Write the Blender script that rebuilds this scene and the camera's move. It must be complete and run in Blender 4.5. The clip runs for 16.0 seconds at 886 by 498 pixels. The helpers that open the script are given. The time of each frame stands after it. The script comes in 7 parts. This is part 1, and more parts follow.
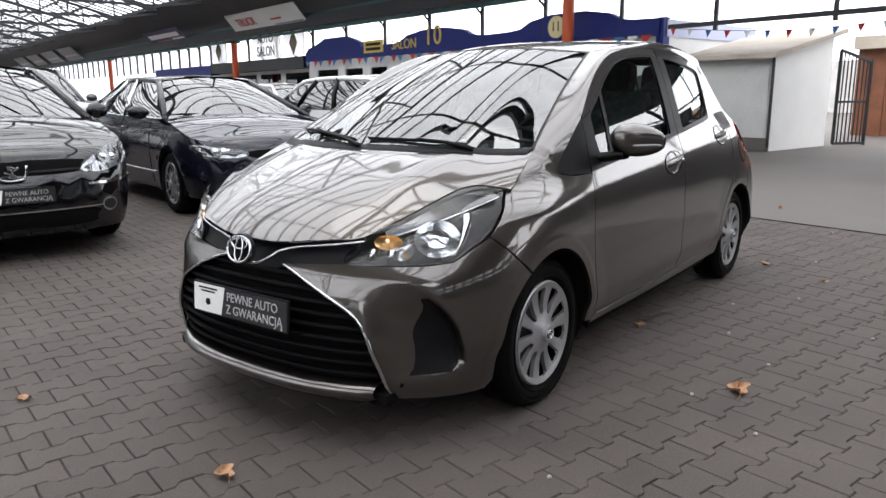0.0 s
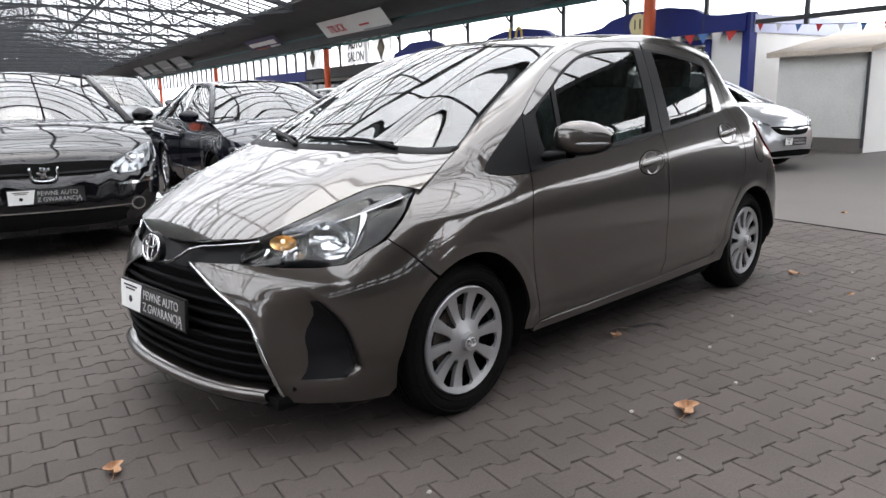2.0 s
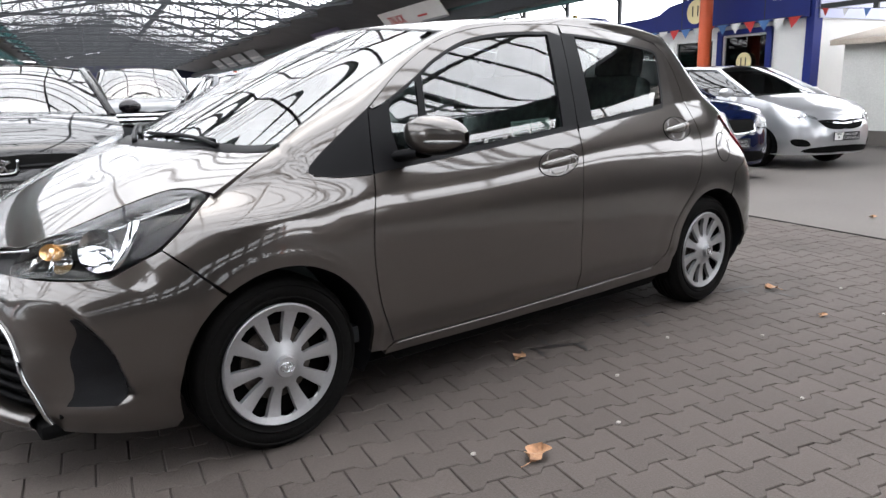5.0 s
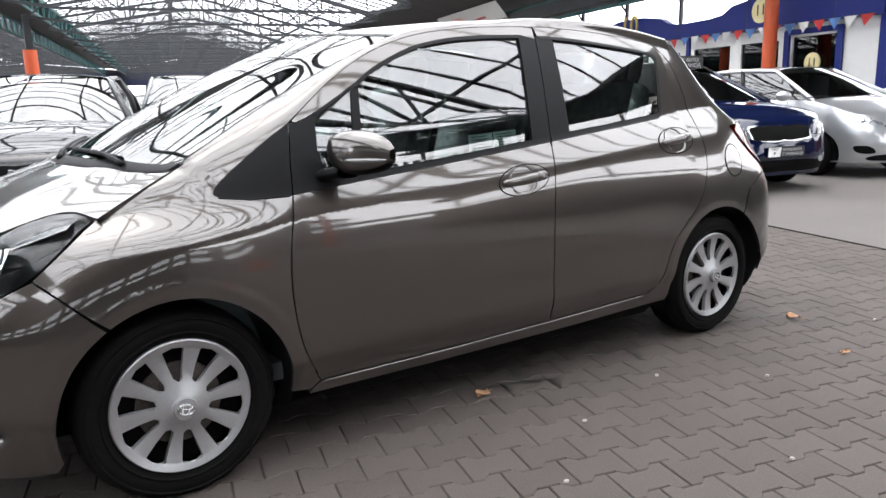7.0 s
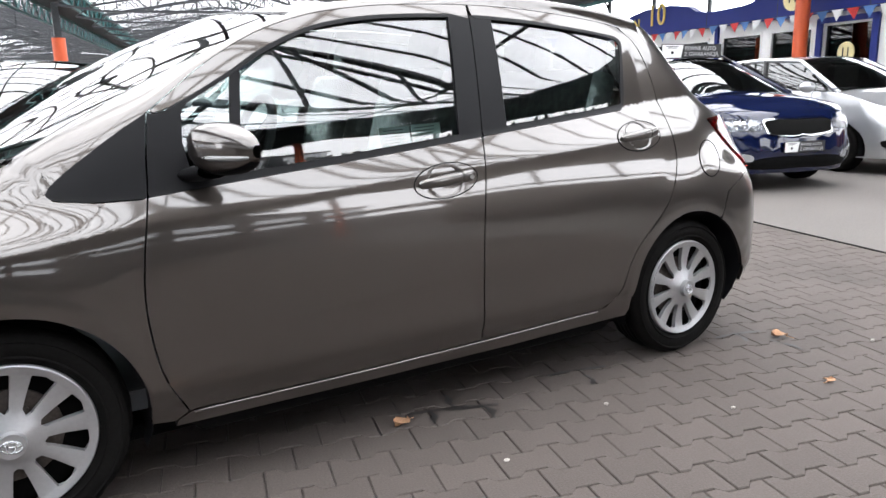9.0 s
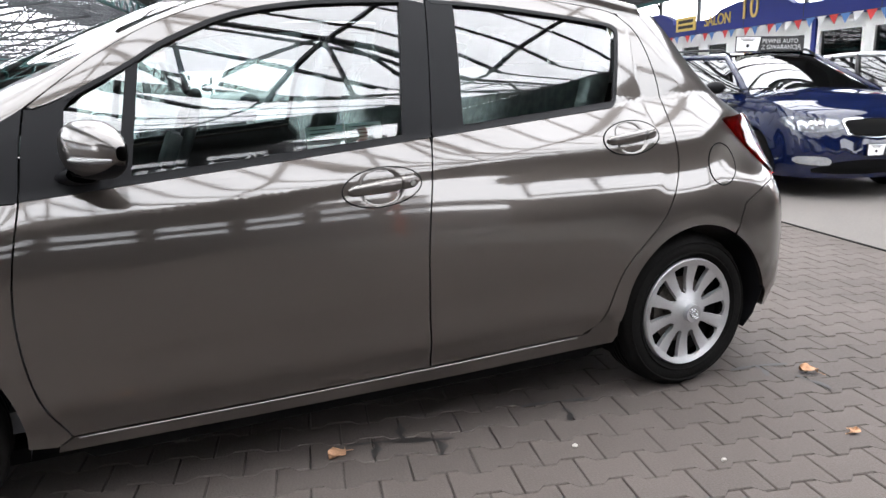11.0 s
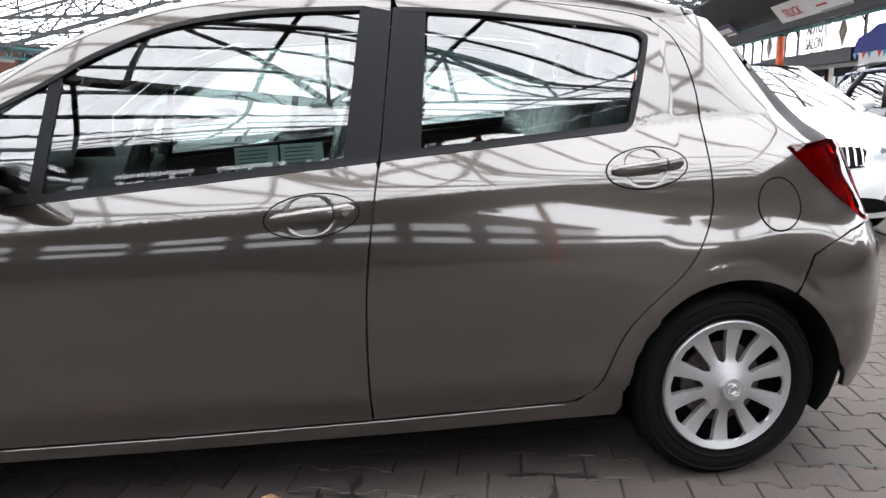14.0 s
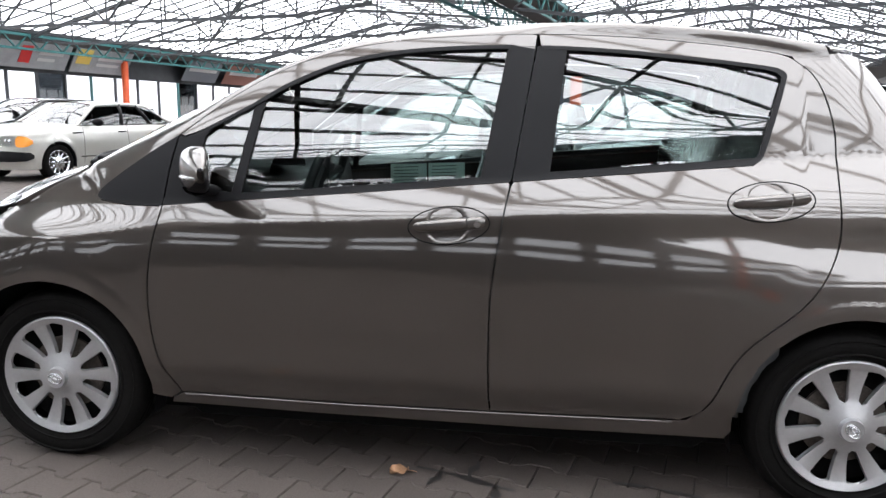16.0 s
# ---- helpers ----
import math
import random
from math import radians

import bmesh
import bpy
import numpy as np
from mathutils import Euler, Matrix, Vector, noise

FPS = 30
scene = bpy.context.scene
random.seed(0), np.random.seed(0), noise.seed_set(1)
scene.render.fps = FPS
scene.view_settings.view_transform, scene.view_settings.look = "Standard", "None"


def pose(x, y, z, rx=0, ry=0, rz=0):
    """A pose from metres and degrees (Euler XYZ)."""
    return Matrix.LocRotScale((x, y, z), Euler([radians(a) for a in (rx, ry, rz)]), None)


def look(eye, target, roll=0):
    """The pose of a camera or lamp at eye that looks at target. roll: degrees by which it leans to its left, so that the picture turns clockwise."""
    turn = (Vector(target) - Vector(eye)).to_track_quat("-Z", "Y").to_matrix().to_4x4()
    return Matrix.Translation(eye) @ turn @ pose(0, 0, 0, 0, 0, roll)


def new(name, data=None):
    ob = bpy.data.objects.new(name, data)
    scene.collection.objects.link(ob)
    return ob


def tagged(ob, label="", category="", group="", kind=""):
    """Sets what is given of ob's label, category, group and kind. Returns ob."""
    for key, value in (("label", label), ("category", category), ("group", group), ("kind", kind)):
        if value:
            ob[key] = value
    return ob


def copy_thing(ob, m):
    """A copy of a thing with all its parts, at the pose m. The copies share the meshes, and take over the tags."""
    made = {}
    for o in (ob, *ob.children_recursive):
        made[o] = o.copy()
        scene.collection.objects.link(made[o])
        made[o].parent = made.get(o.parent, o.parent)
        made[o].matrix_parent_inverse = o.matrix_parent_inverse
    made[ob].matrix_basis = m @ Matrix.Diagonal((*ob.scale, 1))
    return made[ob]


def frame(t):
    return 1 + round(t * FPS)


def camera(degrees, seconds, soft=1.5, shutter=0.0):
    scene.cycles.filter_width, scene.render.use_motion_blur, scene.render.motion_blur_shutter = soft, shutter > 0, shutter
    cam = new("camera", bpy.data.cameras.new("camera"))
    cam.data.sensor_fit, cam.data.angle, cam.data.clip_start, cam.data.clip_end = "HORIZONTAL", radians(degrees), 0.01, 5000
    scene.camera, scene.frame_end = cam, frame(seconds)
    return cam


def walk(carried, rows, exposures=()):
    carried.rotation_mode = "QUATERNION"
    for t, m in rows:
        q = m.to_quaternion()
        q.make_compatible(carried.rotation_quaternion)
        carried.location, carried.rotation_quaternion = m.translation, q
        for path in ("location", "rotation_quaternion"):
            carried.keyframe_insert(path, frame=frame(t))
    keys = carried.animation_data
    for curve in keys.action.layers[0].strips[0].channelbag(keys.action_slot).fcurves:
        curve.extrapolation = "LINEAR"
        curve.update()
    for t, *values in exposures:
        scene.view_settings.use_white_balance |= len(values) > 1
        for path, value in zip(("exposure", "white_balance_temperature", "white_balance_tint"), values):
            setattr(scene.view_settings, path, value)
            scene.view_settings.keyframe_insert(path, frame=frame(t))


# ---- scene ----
cam = camera(62.5, 16.0)
EXPOSURE = [(0, -0.5), (3.5, -0.12), (7.5, 0.22), (9, 0.42), (12.5, 0.52), (16, 0.28)]
PATH = [
    (0, (-2.4, -2.097, 1.193), (-0.829, -0.929, 0.781), -0.3),
    (0.5, (-2.296, -2.25, 1.183), (-0.77, -1.024, 0.773), -0.4),
    (1, (-2.156, -2.356, 1.16), (-0.673, -1.076, 0.754), -0.8),
    (1.5, (-2.022, -2.454, 1.155), (-0.584, -1.123, 0.753), -1.1),
    (2, (-1.893, -2.546, 1.163), (-0.495, -1.172, 0.762), -1.0),
    (2.5, (-1.753, -2.633, 1.146), (-0.393, -1.223, 0.745), -1.4),
    (3, (-1.595, -2.712, 1.152), (-0.282, -1.262, 0.736), -1.4),
    (3.5, (-1.466, -2.786, 1.145), (-0.179, -1.311, 0.732), -1.4),
    (4, (-1.312, -2.821, 1.134), (-0.018, -1.355, 0.718), -0.8),
    (6.5, (-0.629, -2.905, 1.17), (0.489, -1.298, 0.76), -1.8),
    (7, (-0.491, -2.906, 1.163), (0.609, -1.285, 0.757), -1.5),
    (7.5, (-0.345, -2.88, 1.16), (0.75, -1.257, 0.754), -1.2),
    (8, (-0.195, -2.842, 1.166), (0.885, -1.209, 0.755), -1.0),
    (8.5, (-0.082, -2.826, 1.165), (0.974, -1.18, 0.746), -0.8),
    (9, (0.045, -2.832, 1.147), (1.07, -1.169, 0.717), -1.2),
    (11.5, (0.723, -2.768, 1.132), (1.482, -0.969, 0.699), -0.8),
    (12, (0.857, -2.75, 1.136), (1.567, -0.932, 0.703), -0.6),
    (12.5, (1.003, -2.75, 1.134), (1.648, -0.907, 0.702), -1.1),
    (13, (1.162, -2.757, 1.15), (1.679, -0.874, 0.72), -1.4),
    (13.5, (1.269, -2.743, 1.145), (1.673, -0.829, 0.726), -1.1),
    (14, (1.373, -2.712, 1.138), (1.656, -0.773, 0.742), -0.8),
    (14.5, (1.434, -2.676, 1.128), (1.654, -0.723, 0.755), 0.9),
    (15, (1.547, -2.744, 1.151), (1.594, -0.777, 0.796), 1.1),
    (15.5, (1.556, -2.846, 1.167), (1.487, -0.878, 0.818), 1.4),
    (16, (1.558, -2.967, 1.162), (1.317, -1.012, 0.815), 1.1),
]
walk(cam, [(t, look(eye, target, roll)) for t, eye, target, roll in PATH], EXPOSURE)
# the hall's own axes: v runs along the row of shops, u from the shops into the hall
HALL_O, HALL_D, HALL_N = Vector((15.3, 7.0, 0)), Vector((0.248, 0.969, 0)), Vector((-0.969, 0.248, 0))
HALL_TURN = math.degrees(math.atan2(0.969, 0.248))


def hall(u, v, z=0.0):
    return HALL_O + HALL_D * v + HALL_N * u + Vector((0, 0, z))


# ---- light ----
world = bpy.data.worlds.new("overcast_sky")
scene.world = world
world.use_nodes = True
wn, wl = world.node_tree.nodes, world.node_tree.links
sky = wn.new("ShaderNodeTexSky")
sky.sky_type, sky.sun_disc = "NISHITA", False
sky.sun_elevation, sky.sun_rotation = radians(78), radians(9)
sky.air_density, sky.dust_density, sky.ozone_density = 1.0, 6.0, 0.6
cloud = wn.new("ShaderNodeMixRGB")
cloud.inputs[0].default_value = 0.75
cloud.inputs[2].default_value = (40.8, 41.0, 42.8, 1)
wl.new(sky.outputs[0], cloud.inputs[1])
wl.new(cloud.outputs[0], wn["Background"].inputs[0])
wn["Background"].inputs[1].default_value = 0.15
sun = new("sun", bpy.data.lights.new("sun", "SUN"))
sun.data.energy, sun.data.angle, sun.data.color = 0.8, radians(40), (1.0, 0.97, 0.93)
sun.matrix_world = look((0, 0, 30), (-1, -6, 0))


# ---- materials ----
def material(name, colour, rough=0.5, metal=0.0, vary=0.0, scale=3.0, fine=60.0, bump=0.0, coat=0.0, spec=0.5, island=0.0, tone=None):
    """A surface with blotches (scale) and grain (fine), a share 'vary' of its colour, and relief."""
    m = bpy.data.materials.new(name)
    m.use_nodes = True
    n, l = m.node_tree.nodes, m.node_tree.links
    b = n["Principled BSDF"]
    b.inputs["Roughness"].default_value, b.inputs["Metallic"].default_value = rough, metal
    b.inputs["Coat Weight"].default_value, b.inputs["Coat Roughness"].default_value = coat, 0.02
    b.inputs["Specular IOR Level"].default_value = spec
    b.inputs["Base Color"].default_value = (*colour, 1)
    m.diffuse_color = (*colour, 1)
    if vary or bump or island:
        co = n.new("ShaderNodeTexCoord")
        big, small = n.new("ShaderNodeTexNoise"), n.new("ShaderNodeTexNoise")
        for tex, s, det in ((big, scale, 5), (small, fine, 3)):
            tex.inputs["Scale"].default_value, tex.inputs["Detail"].default_value = s, det
            l.new(co.outputs["Object"], tex.inputs["Vector"])
        both = n.new("ShaderNodeMath")
        both.operation = "ADD"
        l.new(big.outputs["Fac"], both.inputs[0]), l.new(small.outputs["Fac"], both.inputs[1])
        out = both.outputs[0]
        if island:
            info = n.new("ShaderNodeObjectInfo")
            geo = n.new("ShaderNodeNewGeometry")
            mix = n.new("ShaderNodeMath")
            mix.operation = "ADD"
            l.new(info.outputs["Random"], mix.inputs[0]), l.new(geo.outputs["Random Per Island"], mix.inputs[1])
            wrap = n.new("ShaderNodeMath")
            wrap.operation = "FRACT"
            l.new(mix.outputs[0], wrap.inputs[0])
            mad = n.new("ShaderNodeMath")
            mad.operation = "MULTIPLY_ADD"
            mad.inputs[1].default_value = island
            l.new(wrap.outputs[0], mad.inputs[0]), l.new(out, mad.inputs[2])
            out = mad.outputs[0]
        ramp = n.new("ShaderNodeMapRange")
        ramp.inputs["From Min"].default_value, ramp.inputs["From Max"].default_value = 0.65, 1.35 + island
        l.new(out, ramp.inputs["Value"])
        mixc = n.new("ShaderNodeMixRGB")
        dark = [c * (1 - vary) for c in (tone or colour)]
        lite = [min(1, c * (1 + vary)) for c in colour]
        mixc.inputs[1].default_value, mixc.inputs[2].default_value = (*dark, 1), (*lite, 1)
        l.new(ramp.outputs[0], mixc.inputs[0]), l.new(mixc.outputs[0], b.inputs["Base Color"])
        if bump:
            bp = n.new("ShaderNodeBump")
            bp.inputs["Strength"].default_value, bp.inputs["Distance"].default_value = bump, 0.004
            l.new(small.outputs["Fac"], bp.inputs["Height"]), l.new(bp.outputs[0], b.inputs["Normal"])
    return m


def paint(name, colour, metal=0.75, rough=0.32):
    """Car paint: a flaked metallic coat under clear lacquer."""
    m = material(name, colour, rough, metal, coat=1.0)
    n, l = m.node_tree.nodes, m.node_tree.links
    b = n["Principled BSDF"]
    b.inputs["Coat Roughness"].default_value, b.inputs["Coat IOR"].default_value = 0.045, 1.60 if metal == 0 else 1.9
    if metal == 0:
        b.inputs["Specular IOR Level"].default_value = 0.0
    co, flake, wave = n.new("ShaderNodeTexCoord"), n.new("ShaderNodeTexNoise"), n.new("ShaderNodeTexNoise")
    flake.inputs["Scale"].default_value = 2500
    wave.inputs["Scale"].default_value, wave.inputs["Detail"].default_value = 3.0, 1
    l.new(co.outputs["Object"], flake.inputs["Vector"]), l.new(co.outputs["Object"], wave.inputs["Vector"])
    mixc = n.new("ShaderNodeMixRGB")
    mixc.inputs[1].default_value, mixc.inputs[2].default_value = (*[c * 0.8 for c in colour], 1), (*[min(1, c * 1.2) for c in colour], 1)
    l.new(flake.outputs["Fac"], mixc.inputs[0]), l.new(mixc.outputs[0], b.inputs["Base Color"])
    bp = n.new("ShaderNodeBump")
    bp.inputs["Strength"].default_value, bp.inputs["Distance"].default_value = 0.015, 0.004
    l.new(wave.outputs["Fac"], bp.inputs["Height"]), l.new(bp.outputs[0], b.inputs["Coat Normal"])
    return m


def glass(name, tint, gloss=1.0, ior=1.5):
    """A pane: clear tinted glass with a mirror gloss by Fresnel."""
    m = bpy.data.materials.new(name)
    m.use_nodes = True
    n, l = m.node_tree.nodes, m.node_tree.links
    n.remove(n["Principled BSDF"])
    clear, shine, mix, fr = n.new("ShaderNodeBsdfTransparent"), n.new("ShaderNodeBsdfGlossy"), n.new("ShaderNodeMixShader"), n.new("ShaderNodeFresnel")
    clear.inputs[0].default_value = (*tint, 1)
    shine.inputs["Color"].default_value, shine.inputs["Roughness"].default_value = (gloss, gloss, gloss, 1), 0.0
    fr.inputs[0].default_value = ior
    l.new(fr.outputs[0], mix.inputs[0]), l.new(clear.outputs[0], mix.inputs[1]), l.new(shine.outputs[0], mix.inputs[2])
    l.new(mix.outputs[0], n["Material Output"].inputs[0])
    m.diffuse_color = (*tint, 1)
    return m


def sheeting(name, tint, milky):
    """Weathered translucent roof sheeting that lets the sky through."""
    m = bpy.data.materials.new(name)
    m.use_nodes = True
    n, l = m.node_tree.nodes, m.node_tree.links
    n.remove(n["Principled BSDF"])
    clear, milk, mix = n.new("ShaderNodeBsdfTransparent"), n.new("ShaderNodeBsdfTranslucent"), n.new("ShaderNodeMixShader")
    co, noise_tex, ramp, colour = n.new("ShaderNodeTexCoord"), n.new("ShaderNodeTexNoise"), n.new("ShaderNodeMapRange"), n.new("ShaderNodeMixRGB")
    noise_tex.inputs["Scale"].default_value, noise_tex.inputs["Detail"].default_value = 0.8, 6
    l.new(co.outputs["Object"], noise_tex.inputs["Vector"]), l.new(noise_tex.outputs["Fac"], ramp.inputs["Value"])
    ramp.inputs["From Min"].default_value, ramp.inputs["From Max"].default_value = 0.35, 0.65
    colour.inputs[1].default_value, colour.inputs[2].default_value = (*[c * 0.86 for c in tint], 1), (*tint, 1)
    l.new(ramp.outputs[0], colour.inputs[0]), l.new(colour.outputs[0], clear.inputs[0])
    milk.inputs[0].default_value, mix.inputs[0].default_value = (*tint, 1), milky
    l.new(clear.outputs[0], mix.inputs[1]), l.new(milk.outputs[0], mix.inputs[2]), l.new(mix.outputs[0], n["Material Output"].inputs[0])
    return m


BRONZE = paint("bronze_grey_paint", (0.066, 0.0565, 0.0500), 0.90, 0.28)
BLACK_PAINT = paint("black_paint", (0.004, 0.004, 0.005), 0.0, 0.6)
INK_PAINT = paint("blue_black_paint", (0.006, 0.007, 0.014), 0.0, 0.6)
BLUE_PAINT = paint("deep_blue_paint", (0.003, 0.006, 0.028), 0.0, 0.6)
SILVER_PAINT = paint("silver_paint", (0.50, 0.51, 0.53))
WHITE_PAINT = paint("white_paint", (0.72, 0.73, 0.74), 0.1, 0.3)
GOLD_PAINT = paint("pale_champagne_paint", (0.50, 0.495, 0.455), 0.5)
GREY_PAINT = paint("dark_grey_paint", (0.06, 0.065, 0.07))
TRIM = material("black_trim", (0.008, 0.008, 0.009), 0.38, spec=0.14, vary=0.15, scale=4, fine=300, bump=0.05)
SATIN = material("satin_black_pillar_film", (0.010, 0.010, 0.011), 0.40, spec=0.10)
PLASTIC = material("dull_black_plastic", (0.007, 0.007, 0.008), 0.5, spec=0.12, vary=0.2, scale=6, fine=200, bump=0.1)
GRILLE = material("black_grille_plastic", (0.004, 0.004, 0.0045), 0.6, spec=0.05, vary=0.2, scale=6, fine=200, bump=0.05)
# near-black fill: the shade of gaps, slots and undersides is in its colour
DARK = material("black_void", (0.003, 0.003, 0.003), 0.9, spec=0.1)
RUBBER = material("tyre_rubber", (0.006, 0.0057, 0.0055), 0.62, spec=0.05, vary=0.35, scale=5, fine=90, bump=0.25)
CHROME = material("chrome", (0.55, 0.56, 0.57), 0.08, 1.0)
COVER = material("silver_wheel_cover", (0.42, 0.422, 0.43), 0.36, 0.75, vary=0.06, scale=6, fine=90)
ALLOY = material("alloy", (0.60, 0.61, 0.62), 0.25, 0.9)
STEEL = material("rusty_brake_steel", (0.10, 0.085, 0.075), 0.6, 0.6, vary=0.4, scale=12, fine=120)
PANE = glass("car_glass", (0.68, 0.78, 0.76), 1.0, 2.15)
PANE_DARK = glass("privacy_glass", (0.12, 0.14, 0.14), 1.0, 1.9)
LENS = glass("headlight_lens", (0.95, 0.96, 0.97), 1.0, 1.45)
RED_LENS = glass("red_lens", (0.65, 0.02, 0.02), 1.0, 1.5)
RED = material("red_lamp_plastic", (0.15, 0.004, 0.009), 0.15, coat=1.0)
AMBER = material("amber_plastic", (0.8, 0.30, 0.04), 0.25, coat=0.5)
AMBER_PALE = material("amber_reflector", (0.70, 0.45, 0.20), 0.22, 0.7)
REFLECTOR = material("lamp_reflector", (0.78, 0.79, 0.80), 0.10, 1.0)
SEAT = material("grey_seat_cloth", (0.035, 0.036, 0.04), 0.9, vary=0.3, scale=20, fine=300, bump=0.2)
FILM = material("clear_seat_wrap", (0.20, 0.22, 0.22), 0.16, vary=0.4, scale=8, fine=30, bump=0.9, coat=0.6)
PAPER = material("white_paper", (0.80, 0.80, 0.78), 0.7, vary=0.04, scale=8, fine=80)
MINT = material("pale_green_paper", (0.70, 0.86, 0.83), 0.7, vary=0.06, scale=20, fine=80)
CARD = material("black_card", (0.018, 0.018, 0.019), 0.4, vary=0.1, scale=8, fine=80)
LETTER = material("pale_print", (0.50, 0.50, 0.50), 0.6)
SETT = material("concrete_paver", (0.076, 0.0635, 0.057), 0.75, vary=0.26, scale=1.1, fine=150, bump=0.4, island=0.22, tone=(0.062, 0.0515, 0.046), spec=0.3)
JOINT = material("joint_sand", (0.050, 0.042, 0.038), 0.95, vary=0.4, scale=6, fine=120, bump=0.5)
SLAB = material("worn_concrete", (0.100, 0.090, 0.082), 0.75, vary=0.18, scale=0.5, fine=60, bump=0.3)
TEAL = material("teal_steel_paint", (0.020, 0.105, 0.105), 0.45, vary=0.25, scale=3, fine=60)
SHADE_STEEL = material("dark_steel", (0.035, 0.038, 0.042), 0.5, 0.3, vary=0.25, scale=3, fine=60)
DECK = material("dark_roof_sheet", (0.050, 0.050, 0.052), 0.7, vary=0.3, scale=1.0, fine=40)
ORANGE = material("orange_red_post_paint", (0.62, 0.095, 0.025), 0.45, vary=0.12, scale=3, fine=60)
BLUE = material("blue_sign_paint", (0.014, 0.026, 0.175), 0.45, vary=0.08, scale=2, fine=60, spec=0.2)
WHITE = material("white_wall_paint", (0.78, 0.78, 0.76), 0.7, vary=0.06, scale=1.5, fine=60, bump=0.1)
OLD_WHITE = material("grubby_white_paint", (0.55, 0.55, 0.53), 0.75, vary=0.16, scale=1.2, fine=40, bump=0.15)
CREAM = material("cream_disc", (0.80, 0.70, 0.38), 0.5, vary=0.05, scale=4, fine=60)
YELLOW = material("yellow_letter", (0.72, 0.52, 0.12), 0.45)
INK = material("black_letter", (0.012, 0.012, 0.012), 0.5)
BROWN = material("brown_timber", (0.20, 0.075, 0.035), 0.65, vary=0.35, scale=2, fine=40, bump=0.3)
TAN = material("tan_roof_sheet", (0.46, 0.40, 0.33), 0.7, vary=0.2, scale=1.5, fine=40)
WINDOW = glass("shop_glass", (0.10, 0.11, 0.12), 1.0, 1.5)
ROOM = material("dim_room", (0.06, 0.06, 0.065), 0.9, vary=0.3, scale=1, fine=20)
SHEET = sheeting("milky_roof_sheet", (0.97, 0.985, 0.99), 0.10)
SIGN_SHEET = sheeting("backlit_sign_sheet", (0.90, 0.90, 0.90), 1.0)
GREY_SHEET = sheeting("grey_light_strip", (0.46, 0.47, 0.48), 0.4)
CLEAR_SHEET = sheeting("clerestory_sheet", (0.93, 0.95, 0.97), 0.55)
LEAF = material("dry_leaf", (0.36, 0.20, 0.11), 0.75, vary=0.35, scale=20, fine=120, bump=0.3)
PEBBLE = material("pebble", (0.35, 0.33, 0.30), 0.8, vary=0.2, scale=40, fine=200)


# ---- building helpers ----
def flat(name, verts, faces, mat, parent=None, label="", smooth=False, normals=None):
    me = bpy.data.meshes.new(name)
    me.from_pydata([tuple(v) for v in verts], [], [tuple(f) for f in faces])
    me.validate()
    for m in (mat if isinstance(mat, (list, tuple)) else [mat]):
        me.materials.append(m)
    if smooth:
        me.polygons.foreach_set("use_smooth", [True] * len(me.polygons))
    if normals is not None and len(normals) == len(me.vertices):
        me.normals_split_custom_set_from_vertices([tuple(q) for q in normals])
    me.update()
    ob = new(name, me)
    if parent:
        ob.parent = parent
    return tagged(ob, label)


def part(name, bm, mat, parent=None, label="", smooth=True):
    me = bpy.data.meshes.new(name)
    bmesh.ops.recalc_face_normals(bm, faces=bm.faces)
    bm.to_mesh(me)
    bm.free()
    me.materials.append(mat)
    if smooth:
        me.polygons.foreach_set("use_smooth", [True] * len(me.polygons))
        me.set_sharp_from_angle(angle=radians(35))
    ob = new(name, me)
    if parent:
        ob.parent = parent
    return tagged(ob, label)


def thing(name, label, category, at=None, group="", kind=""):
    ob = new(name)
    ob.empty_display_size = 0.2
    if at is not None:
        ob.matrix_world = at
    return tagged(ob, label, category, group, kind)


def add_box(bm, sx, sy, sz, at=(0, 0, 0), turn=None, bevel=0.0):
    m = Matrix.Translation(at) @ (turn.to_4x4() if turn else Matrix()) @ Matrix.Diagonal((sx, sy, sz, 1))
    made = bmesh.ops.create_cube(bm, size=1, matrix=m)["verts"]
    if bevel:
        es = list({e for v in made for e in v.link_edges})
        bmesh.ops.bevel(bm, geom=es, offset=bevel, segments=2, affect="EDGES", profile=0.6)
    return bm


def box(name, sx, sy, sz, at, mat, parent=None, label="", bevel=0.0, turn=None):
    return part(name, add_box(bmesh.new(), sx, sy, sz, at, turn, bevel), mat, parent, label)


def add_rod(bm, a, b, r, seg=8, r2=None):
    a, b = Vector(a), Vector(b)
    t = (b - a).to_track_quat("Z", "Y").to_matrix().to_4x4()
    bmesh.ops.create_cone(bm, cap_ends=True, segments=seg, radius1=r, radius2=r if r2 is None else r2, depth=(b - a).length, matrix=Matrix.Translation((a + b) / 2) @ t)
    return bm


def bars(name, runs, mat, parent=None, label=""):
    """Square bars, each (a, b, width), in one mesh."""
    vs, fs = [], []
    for a, b, w in runs:
        a, b = Vector(a), Vector(b)
        d = (b - a).normalized()
        s = d.cross(Vector((0, 0, 1)))
        s = (s if s.length > 1e-3 else Vector((1, 0, 0))).normalized() * w / 2
        q = d.cross(s).normalized() * w / 2
        i = len(vs)
        vs += [p + e for p in (a, b) for e in (s + q, s - q, -s - q, -s + q)]
        fs += [(i, i + 1, i + 5, i + 4), (i + 1, i + 2, i + 6, i + 5), (i + 2, i + 3, i + 7, i + 6), (i + 3, i, i + 4, i + 7), (i, i + 3, i + 2, i + 1), (i + 4, i + 5, i + 6, i + 7)]
    return flat(name, vs, fs, mat, parent, label)


